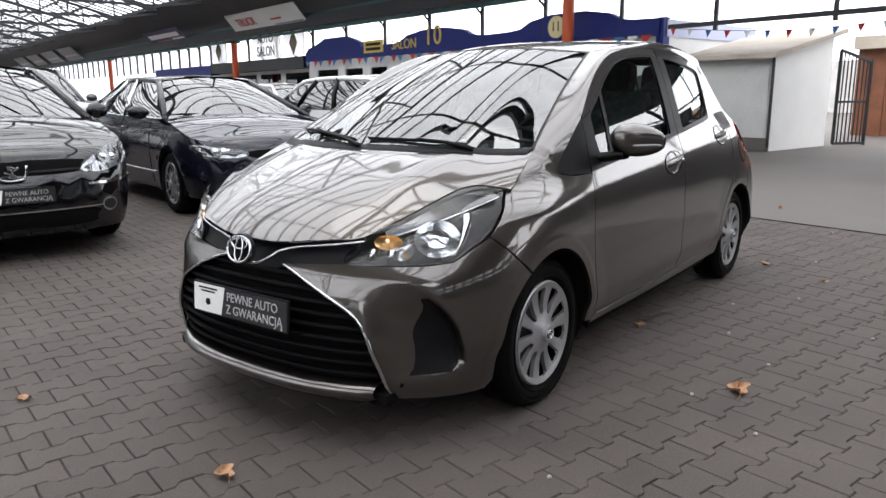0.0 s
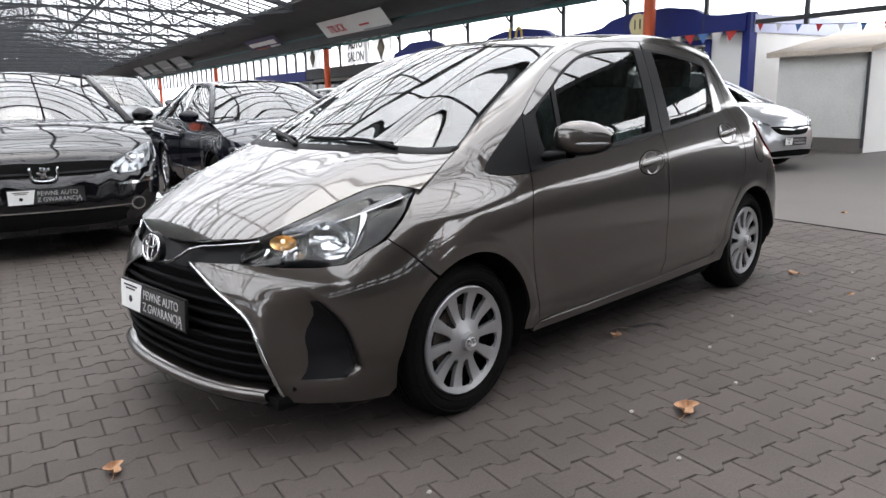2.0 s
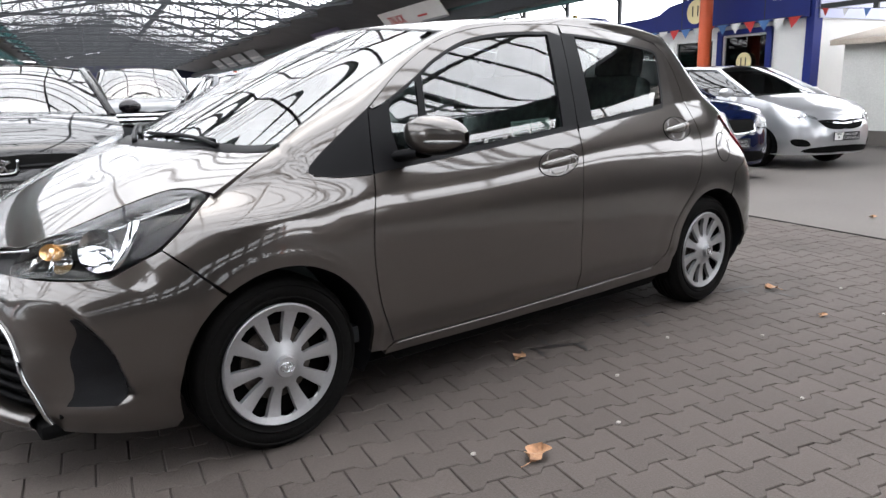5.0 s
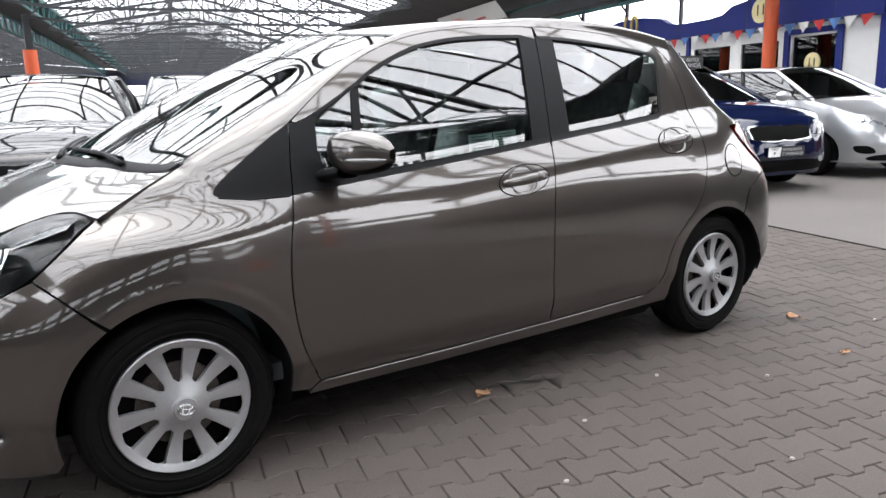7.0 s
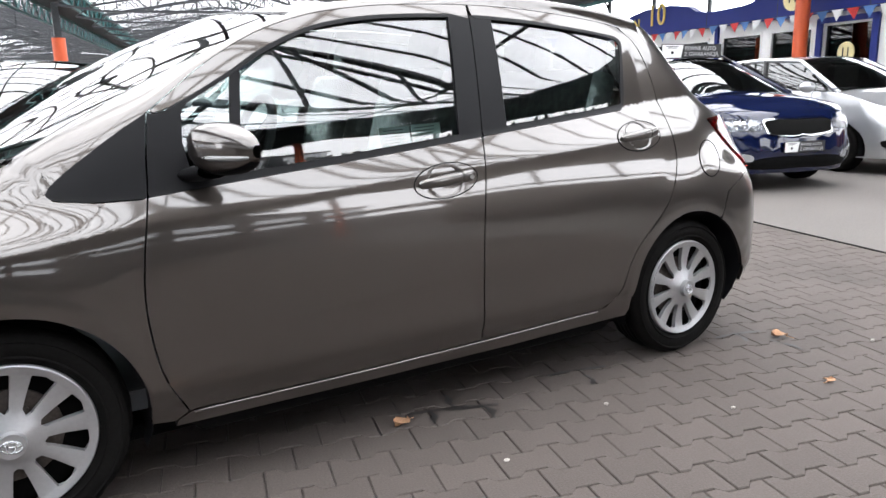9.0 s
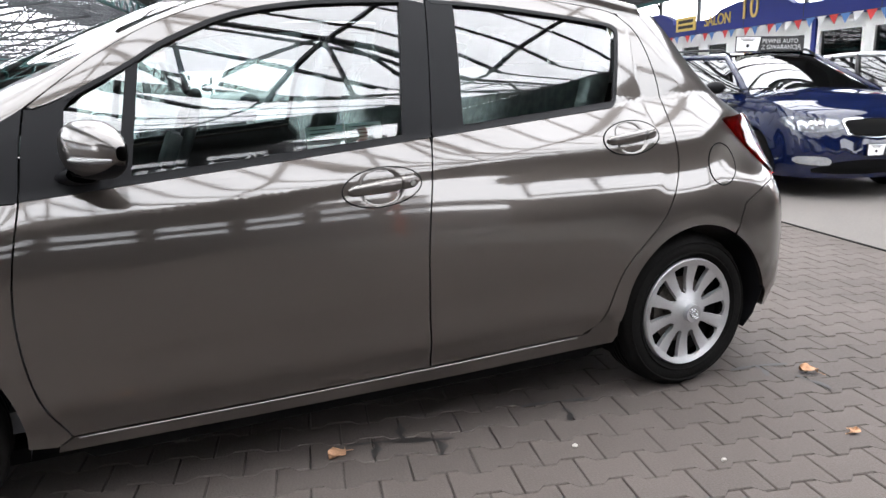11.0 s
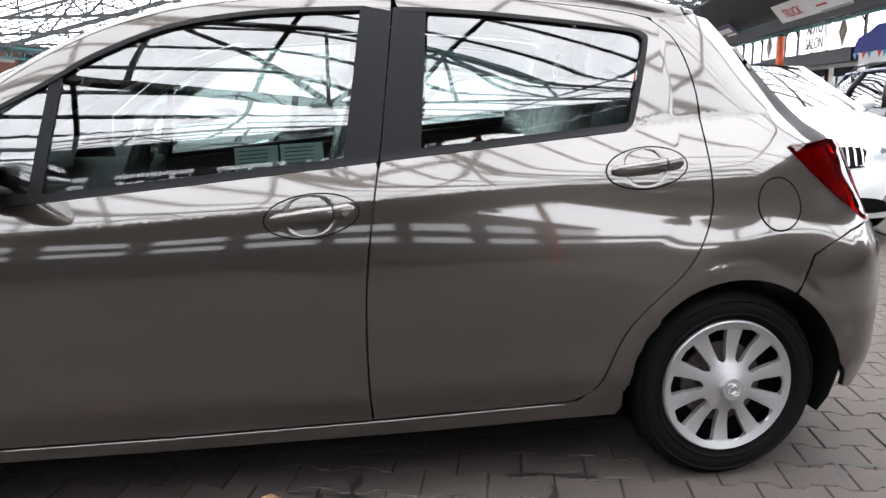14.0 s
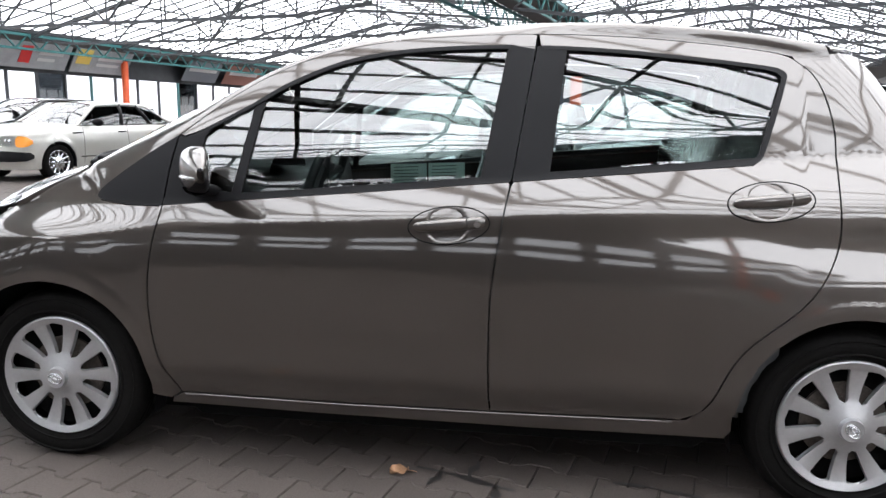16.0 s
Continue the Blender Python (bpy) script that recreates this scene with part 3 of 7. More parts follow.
# slim uprights and struts between shops and roof
ups = []
v = -22.0
while v < 95:
    ups += [(hall(-0.64, v, 2.6), hall(-0.64, v, 4.3), 0.09), (hall(-0.64, v, 3.55), hall(-0.64, v + 0.5, 4.0), 0.05)]
    v += 1.55 if v > 12 else 2.6
ups += [(hall(-0.64, V0, 3.98), hall(-0.64, V1, 3.98), 0.12), (hall(-0.64, V0, 2.75), hall(-0.64, -2.6, 2.75), 0.10)]
tagged(bars("upright", ups, SHADE_STEEL), "slim dark steel uprights with struts over the shops", "uprights", kind="structure")
tagged(flat("clerestory", [hall(-0.70, v, z) for v, z in ((23, 2.6), (95, 2.6), (95, 4.0), (23, 4.0))], [(0, 1, 2, 3)], CLEAR_SHEET), "pale translucent sheeting above the farther shops", "clerestory", kind="structure")

# hanging banners under the eaves
RED_PRINT = material("red_print", (0.55, 0.03, 0.03), 0.5)
GREY_CLOTH = material("grey_banner", (0.30, 0.31, 0.32), 0.7, vary=0.2, scale=2, fine=30)


def banner(u, v0, v1, z0, z1, lean, cloth, label, words="", stripes=(), kindw=None):
    """A banner leaning out over the hall; u grows with height by lean."""
    ob = thing("hanging_banner", label, "banner", group="banners under the eaves")

    def at(a, b, o=0.0):
        return hall(u - lean * (1 - b) + o * 0.9, v1 + (v0 - v1) * a, z0 + (z1 - z0) * b - o * 0.4)
    q = [at(0, 0), at(1, 0), at(1, 1), at(0, 1)]
    p = [at(0, 0, -0.03), at(1, 0, -0.03), at(1, 1, -0.03), at(0, 1, -0.03)]
    flat("cloth", q + p, [(0, 1, 2, 3), (7, 6, 5, 4), (0, 4, 5, 1), (1, 5, 6, 2), (2, 6, 7, 3), (3, 7, 4, 0)], cloth, ob)
    for a0, b0, a1, b1, mt in stripes:
        flat("print_bar", [at(a0, b0, 0.02), at(a1, b0, 0.02), at(a1, b1, 0.02), at(a0, b1, 0.02), at(a0, b0, 0.005), at(a1, b0, 0.005), at(a1, b1, 0.005), at(a0, b1, 0.005)], [(0, 1, 2, 3), (0, 4, 5, 1), (1, 5, 6, 2), (2, 6, 7, 3), (3, 7, 4, 0)], mt, ob)
    if words:
        ex = (at(1, 0) - at(0, 0)).normalized()
        ey = (at(0, 1) - at(0, 0)).normalized()
        c = at(0.26, 0.58, 0.03)
        m = Matrix.Translation(c) @ Matrix((ex, ey, ex.cross(ey))).transposed().to_4x4()
        lettering("word", words, (z1 - z0) * 0.62, RED_PRINT, m, ob, "red word", 0.006)
    return ob


banner(0.85, 13.2, 19.8, 3.85, 4.74, 0.75, WHITE, "white and red banner with the red word TRUCK", "TRUCK", ((0.22, 0.04, 0.62, 0.26, RED_PRINT), (0.60, 0.50, 0.74, 0.57, RED_PRINT), (0.62, 0.04, 0.98, 0.34, GREY_CLOTH)))
banner(0.85, 26.0, 31.5, 3.92, 4.74, 0.9, material("violet_banner", (0.10, 0.08, 0.16), 0.7), "dark violet banner with pale and orange print", "", ((0.08, 0.55, 0.9, 0.78, PAPER), (0.2, 0.25, 0.6, 0.42, ORANGE), (0.65, 0.2, 0.95, 0.48, PAPER)))
for i in range(4):
    banner(1.2, 47 + 6 * i, 51.5 + 6 * i, 4.0, 4.82, 0.9, GREY_CLOTH, "plain grey banner hung under the eave", "", ((0.1, 0.3, 0.9, 0.45, LETTER),))


# ---- car body surfaces ----
from mathutils.geometry import delaunay_2d_cdt


def step01(t):
    t = min(1.0, max(0.0, t))
    return t * t * (3 - 2 * t)


def inside_all(pts, poly):
    a = np.array([(q[0], q[1]) for q in poly], float)
    b = np.roll(a, -1, 0)
    hit = np.zeros(len(pts), bool)
    x, y = pts[:, 0], pts[:, 1]
    for (x0, y0), (x1, y1) in zip(a, b):
        if y0 != y1:
            hit ^= ((y0 > y) != (y1 > y)) & (x < (x1 - x0) * (y - y0) / (y1 - y0) + x0)
    return hit


def near_all(pts, poly):
    a = np.array([(q[0], q[1]) for q in poly], float)
    d = np.roll(a, -1, 0) - a
    best = np.full(len(pts), 1e9)
    for p, q in zip(a, d):
        t = np.clip(((pts - p) @ q) / max(q @ q, 1e-12), 0, 1)
        best = np.minimum(best, np.hypot(*(pts - p - t[:, None] * q).T))
    return best


def dense(poly, gap):
    out = []
    for i in range(len(poly)):
        a, b = np.array(poly[i], float)[:2], np.array(poly[(i + 1) % len(poly)], float)[:2]
        k = max(1, int(np.ceil(np.linalg.norm(b - a) / gap)))
        if np.linalg.norm(b - a) > 1e-5:
            out += [a + (b - a) * j / k for j in range(k)]
    return out


def panel(name, outline, shape, mat, parent, label="", step=0.035, edge=0.012, side=-1, holes=(), lift=0.0, well=None):
    """A sheet on the surface shape(a, b) -> (x, y, z), cut to an outline in (a, b), with its edges folded in by 'edge'."""
    rings = [dense(outline, step)] + [dense(h, step * 0.6) for h in holes]
    vs, es = [], []
    for r in rings:
        i = len(vs)
        vs += [Vector((float(p[0]), float(p[1]))) for p in r]
        es += [(i + k, i + (k + 1) % len(r)) for k in range(len(r))]
    lo, hi = np.min(rings[0], 0), np.max(rings[0], 0)
    ga = np.arange(lo[0] + step / 2, hi[0], step * 0.87)
    gb = np.arange(lo[1] + step / 2, hi[1], step)
    grid = np.array([(q, r + (step / 2 if k % 2 else 0)) for k, q in enumerate(ga) for r in gb]).reshape(-1, 2)
    if len(grid):
        keep = inside_all(grid, rings[0])
        for h in rings[1:]:
            keep &= ~inside_all(grid, h)
        grid = grid[keep]
        for r in rings:
            if len(grid):
                grid = grid[near_all(grid, r) > step * 0.42]
        vs += [Vector((float(q[0]), float(q[1]))) for q in grid]
    ov, _, of, _, _, _ = delaunay_2d_cdt(vs, es, [], 1, 1e-7)
    mids = np.array([np.mean([(ov[i][0], ov[i][1]) for i in f], 0) for f in of]).reshape(-1, 2)
    good = inside_all(mids, rings[0])
    for h in rings[1:]:
        good &= ~inside_all(mids, h)
    tris = [tuple(f) for f, ok in zip(of, good) if ok]

    def place(a, b):
        p = np.array(shape(a, b), float)
        e = 2e-3
        n = np.cross(np.array(shape(a + e, b)) - np.array(shape(a - e, b)), np.array(shape(a, b + e)) - np.array(shape(a, b - e)))
        n = n / max(1e-9, np.linalg.norm(n))
        if n @ (p - np.array((1.25, 0.0, 0.75))) < 0:
            n = -n
        return p + n * lift, n
    pn = [place(v[0], v[1]) for v in ov]
    pts, nor = [p for p, _ in pn], [n for _, n in pn]
    faces = []
    for f in tris:
        q = np.cross(pts[f[1]] - pts[f[0]], pts[f[2]] - pts[f[0]])
        faces.append(f if q @ nor[f[0]] > 0 else f[::-1])
    # folded edges
    count = {}
    for f in faces:
        for i in range(3):
            k = (f[i], f[(i + 1) % 3])
            count[k] = count.get(k, 0) + 1
    rim = [k for k in count if (k[1], k[0]) not in count]
    allp, alln, allf = list(pts), list(nor), list(faces)
    if edge and rim:
        top, low = {}, {}
        for i, j in rim:
            for q in (i, j):
                if q not in top:
                    top[q] = len(allp)
                    allp.append(pts[q])
                    alln.append(np.zeros(3))
                    low[q] = len(allp)
                    allp.append(pts[q] - nor[q] * edge)
                    alln.append(np.zeros(3))
            allf.append((top[j], top[i], low[i], low[j]))
    if side < 0:
        allp = [p * (1, -1, 1) for p in allp]
        alln = [n * (1, -1, 1) for n in alln]
        allf = [f[::-1] for f in allf]
    return flat(name, allp, allf, mat, parent, label, True, alln)


def ribbon(name, rows, mat, parent, label="", side=-1, both=False, close=False):
    """A smooth sheet through rows of points."""
    n = len(rows[0])
    vs = [np.array(p, float) * (1, side, 1) for r in rows for p in r]
    fs = []
    for i in range(len(rows) - 1):
        for j in range(n - (0 if close else 1)):
            a, b = i * n + j, i * n + (j + 1) % n
            f = (a, b, b + n, a + n)
            fs.append(f)
    c = np.mean(vs, 0)
    me = flat(name, vs, fs, mat, parent, label, True)
    bm = bmesh.new()
    bm.from_mesh(me.data)
    bmesh.ops.remove_doubles(bm, verts=bm.verts, dist=1e-5)
    bmesh.ops.recalc_face_normals(bm, faces=bm.faces)
    tot = sum((f.normal.dot(f.calc_center_median() - Vector((1.25, 0, 0.7))) * f.calc_area() for f in bm.faces))
    if tot < 0:
        bmesh.ops.reverse_faces(bm, faces=bm.faces)
    bm.to_mesh(me.data)
    bm.free()
    return me


def tube(name, pts, r, mat, parent, label="", side=-1, seg=8, squash=1.0):
    """A round bar along points; r may be a list."""
    pts = [Vector(np.array(p, float) * (1, side, 1)) for p in pts]
    rs = r if isinstance(r, (list, tuple)) else [r] * len(pts)
    vs, fs = [], []
    for i, p in enumerate(pts):
        d = (pts[min(i + 1, len(pts) - 1)] - pts[max(i - 1, 0)]).normalized()
        s = d.cross(Vector((0, 0, 1)))
        s = (s if s.length > 1e-3 else Vector((1, 0, 0))).normalized()
        q = d.cross(s).normalized()
        vs += [p + (s * math.cos(a) * squash + q * math.sin(a)) * rs[i] for a in (math.tau * k / seg for k in range(seg))]
    for i in range(len(pts) - 1):
        for k in range(seg):
            fs.append((i * seg + k, i * seg + (k + 1) % seg, (i + 1) * seg + (k + 1) % seg, (i + 1) * seg + k))
    fs += [tuple(range(seg))[::-1], tuple(range(len(vs) - seg, len(vs)))]
    return flat(name, vs, fs, mat, parent, label, True)


class Fair:
    """A faired curve through a table of (x, value): smooth in slope and bend."""

    def __init__(self, table, blur):
        self.x = np.arange(table[0][0] - 0.25, table[-1][0] + 0.25, 0.001)
        y = np.array([ease(q, table) for q in self.x])
        k = np.exp(-0.5 * (np.arange(-int(3 * blur / 0.001), int(3 * blur / 0.001) + 1) * 0.001 / blur) ** 2)
        pad = len(k) // 2
        slope0, slope1 = y[1] - y[0], y[-1] - y[-2]
        y = np.concatenate((y[0] + slope0 * np.arange(-pad, 0), y, y[-1] + slope1 * np.arange(1, pad + 1)))
        self.y = np.convolve(y, k / k.sum(), "valid")

    def __call__(self, q):
        f = (q - self.x[0]) / 0.001
        i = min(max(int(f), 0), len(self.x) - 2)
        return float(self.y[i] + (self.y[i + 1] - self.y[i]) * (f - i))


# ---- the bronze hatchback ----
MIRROR = material("mirror_silver", (0.6, 0.6, 0.6), 0.02, 1.0)
LAMP_SHELF = material("grey_lamp_lining", (0.13, 0.13, 0.135), 0.22, 0.9)
LAMP_BLACK = material("dark_lamp_lining", (0.016, 0.016, 0.017), 0.3, 0.3)
WB, HUB = 2.51, 0.290
NOSE = [(0.12, -0.735), (0.2, -0.772), (0.35, -0.787), (0.5, -0.772), (0.58, -0.75), (0.65, -0.705), (0.72, -0.655), (0.8, -0.585), (0.88, -0.47), (0.95, -0.36), (1.0, -0.3)]
TAIL = [(0.2, 3.12), (0.3, 3.16), (0.5, 3.18), (0.68, 3.175), (0.76, 3.145), (0.85, 3.115), (0.95, 3.09), (1.0, 3.07), (1.04, 2.99), (1.07, 2.95), (1.2, 2.83), (1.3, 2.76), (1.4, 2.68)]
SECTION = [(0.15, 0.765), (0.2, 0.790), (0.245, 0.802), (0.30, 0.809), (0.345, 0.834), (0.39, 0.8365), (0.45, 0.8355), (0.55, 0.841), (0.66, 0.842), (0.78, 0.832), (0.86, 0.797), (0.92, 0.780), (1.0, 0.756), (1.06, 0.736), (1.2, 0.684), (1.32, 0.635), (1.44, 0.577), (1.55, 0.51)]


NOSE_C, TAIL_C, SECTION_C = Fair(NOSE, 0.02), Fair(TAIL, 0.02), Fair(SECTION, 0.022)


# slope of the door skin by height over the shoulder crease, summed into a profile
CREASE_D = np.linspace(-0.34, 0.125, 2791)


def crease_profile(knots, slopes):
    q = np.cumsum(np.interp(CREASE_D, knots, slopes))
    return 1.0 - q / q[-1]


CREASE_SOFT = crease_profile([-0.34, -0.24, -0.15, -0.07, -0.01, 0.04, 0.125], [0.0, 0.02, 0.07, 0.18, 0.31, 0.37, 0.38])
CREASE_CRISP = crease_profile([-0.34, -0.25, -0.16, -0.08, -0.04, -0.015, 0.012, 0.04, 0.125], [0.0, 0.03, 0.09, 0.13, 0.155, 0.20, 0.28, 0.325, 0.35])


def plain_width(x, z):
    w = SECTION_C(z)
    w -= 0.035 * step01((0.45 - x) / 0.5) * step01((z - 0.76) / 0.14)
    back = max(0.0, (x - 1.35) / 0.95)
    back = back * back if x < 2.35 else 1.108 + (x - 2.35) * 0.5
    return w - back * lerp(z, [(0.3, 0.0), (0.62, 0.012), (0.85, 0.033), (0.96, 0.047), (1.09, 0.052)])


def half_width(x, z):
    w = plain_width(x, z)
    share = step01((x - 0.0) / 0.42) * (1 - step01((x - 2.55) / 0.35))
    zc = 0.866 + 0.070 * (x - 1.2)
    head = min(0.125, max(0.075, 0.890 + 0.0925 * (x - 0.389) - zc))
    d = z - zc
    d = d * 0.125 / head if d > 0 else d
    if share > 0 and -0.34 < d < 0.125:
        top, low = plain_width(x, zc + head), plain_width(x, zc - 0.34)
        crisp = step01((x - 0.8) / 0.9)
        q = float(np.interp(d, CREASE_D, CREASE_SOFT) * (1 - crisp) + np.interp(d, CREASE_D, CREASE_CRISP) * crisp)
        w += share * (top + (low - top) * q - w)
    for hx in (0.0, WB):
        r = math.hypot(x - hx, z - HUB)
        w += (0.0025 * (1 - step01((r - 0.368) / 0.030)) + 0.005 * (1 - step01((r - 0.37) / 0.15))) * step01((z - 0.12) / 0.2)
    return w


def side_y(x, z):
    q = min(1.0, max(1e-4, (x - NOSE_C(z)) / 0.7))
    w = half_width(x, z) * (1 - (1 - q) ** 2.6) ** (1 / 2.6)
    q = min(1.0, max(1e-4, (TAIL_C(z) - x) / 0.36))
    return w * (1 - (1 - q) ** 2.5) ** (1 / 2.5)


def flank(x, z):
    return (x, side_y(x, z), z)


def front_face(s, z):
    """Round the nose: s from 0 at the middle to 1 above the front axle."""
    a = max(-1.0, min(1.0, s)) * math.pi / 2
    x = NOSE_C(z) + 0.7 * (1 - max(0.0, math.cos(a)) ** (2 / 2.6))
    sg = 1 if s >= 0 else -1
    return (x, sg * half_width(x, z) * abs(math.sin(a)) ** (2 / 2.6), z)


def nose_s(y, z):
    """s at which the nose is y wide at the height z."""
    lo, hi = 0.0, 1.0
    for _ in range(26):
        m = (lo + hi) / 2
        if front_face(m, z)[1] < y:
            lo = m
        else:
            hi = m
    return lo


def nose_sx(x, z):
    lo, hi = 0.0, 1.0
    for _ in range(26):
        m = (lo + hi) / 2
        if front_face(m, z)[0] < x:
            lo = m
        else:
            hi = m
    return lo


def rear_face(s, z):
    if s > 1:
        x = TAIL_C(z) - 0.36 - (s - 1) * 0.6
        return (x, side_y(x, z), z)
    a = max(-1.0, min(1.0, s)) * math.pi / 2
    x = TAIL_C(z) - 0.36 * (1 - max(0.0, math.cos(a)) ** (2 / 2.5))
    sg = 1 if s >= 0 else -1
    return (x, sg * half_width(x, z) * abs(math.sin(a)) ** (2 / 2.5), z)


def rear_sx(x, z):
    if x < TAIL_C(z) - 0.36:
        return 1 + (TAIL_C(z) - 0.36 - x) / 0.6
    lo, hi = 0.0, 1.0
    for _ in range(26):
        m = (lo + hi) / 2
        if rear_face(m, z)[0] > x:
            lo = m
        else:
            hi = m
    return lo


HOOD_MID = [(-0.76, 0.645), (-0.72, 0.700), (-0.62, 0.785), (-0.5, 0.853), (-0.3, 0.934), (-0.1, 0.990), (0.1, 1.012)]
HOOD_DROP = [(-0.75, 0.22), (-0.62, 0.20), (-0.4, 0.155), (-0.165, 0.118), (0.08, 0.032)]


HOOD_MID_C, HOOD_DROP_C = Fair(HOOD_MID, 0.03), Fair(HOOD_DROP, 0.05)


def bonnet(x, y):
    a = abs(y) / 0.74
    ridge = 0.010 * math.exp(-((abs(y) - 0.42 - 0.1 * (x + 0.2)) / 0.09) ** 2) * step01((x + 0.6) / 0.3)
    return (x, y, HOOD_MID_C(x) - HOOD_DROP_C(x) * a ** 2.3 + ridge)


ROOF_MID = [(0.80, 1.425), (1.0, 1.452), (1.3, 1.480), (1.65, 1.495), (2.0, 1.490), (2.4, 1.462), (2.72, 1.42)]
ROOF_EDGE = [(0.80, 0.45), (0.96, 0.49), (1.3, 0.53), (1.7, 0.545), (2.1, 0.54), (2.5, 0.52), (2.72, 0.50)]
EDGE_DROP = [(0.80, 0.048), (0.89, 0.050), (0.96, 0.050), (1.3, 0.030), (1.7, 0.020), (2.1, 0.030), (2.5, 0.05), (2.72, 0.06)]


ROOF_MID_C, ROOF_EDGE_C, EDGE_DROP_C = Fair(ROOF_MID, 0.06), Fair(ROOF_EDGE, 0.05), Fair(EDGE_DROP, 0.03)


def roof_top(x, a):
    w = ROOF_EDGE_C(x)
    return (x, a * w, ROOF_MID_C(x) - EDGE_DROP_C(x) * abs(a) ** 2.2)


SCREEN_LOW = Fair([(-0.7, 0.090), (-0.55, 0.01), (-0.35, -0.075), (0.0, -0.135), (0.35, -0.075), (0.55, 0.01), (0.7, 0.090)], 0.05)
SCREEN_TOP = Fair([(-0.5, 0.968), (-0.4, 0.89), (-0.25, 0.832), (0.0, 0.802), (0.25, 0.832), (0.4, 0.89), (0.5, 0.968)], 0.04)


def screen(a, b):
    """The windscreen: a from -1 to 1 across, b from 0 at the cowl to 1 at the roof."""
    y0, y1 = abs(a) * 0.69, abs(a) * 0.492
    p0 = np.array((SCREEN_LOW(y0), y0, bonnet(SCREEN_LOW(y0), y0)[2] + 0.004))
    x1 = SCREEN_TOP(y1)
    p1 = np.array((x1, y1, roof_top(x1, min(1.0, y1 / ROOF_EDGE_C(x1)))[2] - 0.002))
    p = p0 + (p1 - p0) * b
    p = p + np.array((-0.42, 0, 0.91)) * 0.024 * 4 * b * (1 - b)
    p[1] *= 1 if a >= 0 else -1
    return p


def pane_side(x, z):
    """The side glass: nearer upright along the belt than the body."""
    h = max(0.0, 0.16 - (z - at_x(BELT, x)))
    return (x, side_y(x, z) - 0.72 * min(h, 0.17) ** 2, z)


def arc(cx, cz, r, a0, a1, n=22):
    return [(cx + r * math.cos(radians(a0 + (a1 - a0) * i / n)), cz + r * math.sin(radians(a0 + (a1 - a0) * i / n))) for i in range(n + 1)]


# lines on the flank, (x, z)
DOOR_LEAD = [(0.420, 1.098), (0.403, 0.998), (0.389, 0.879), (0.358, 0.717), (0.350, 0.568), (0.374, 0.403), (0.437, 0.268)]
SILL = [(0.437, 0.268), (0.964, 0.266), (1.507, 0.272), (2.02, 0.284)]
DOOR_GAP = [(1.551, 1.435), (1.524, 1.201), (1.490, 0.991), (1.465, 0.850), (1.441, 0.642), (1.440, 0.40), (1.448, 0.272)]
DOOR_TAIL = [(2.02, 0.284), (2.09, 0.335), (2.181, 0.510), (2.349, 0.671), (2.419, 0.819), (2.430, 0.971), (2.436, 1.150), (2.393, 1.302), (2.312, 1.377)]
CANT = [(0.420, 1.098), (0.590, 1.227), (0.758, 1.320), (0.931, 1.379), (1.109, 1.410), (1.289, 1.426), (1.551, 1.435), (1.814, 1.429), (2.066, 1.410), (2.228, 1.392), (2.312, 1.377)]
BELT = [(0.389, 0.879), (0.623, 0.901), (1.074, 0.942), (1.489, 0.982), (1.820, 1.013), (2.210, 1.048)]
SAIL = [(0.389, 0.879), (0.261, 0.879), (0.174, 0.891), (0.158, 0.910), (0.202, 0.953), (0.336, 1.047), (0.420, 1.098)]
GAP = 0.0025


def cut(line, x0, x1):
    """The stretch of a line from x0 to x1, with both ends."""
    pts = [(p[0], p[1]) for p in line]
    return [(x0, lerp(x0, pts))] + [p for p in pts if x0 + 0.004 < p[0] < x1 - 0.004] + [(x1, lerp(x1, pts))]


def shift(line, dx=0.0, dz=0.0):
    return [(p[0] + dx, p[1] + dz) for p in line]


def at_x(line, x):
    return lerp(x, [(p[0], p[1]) for p in line])


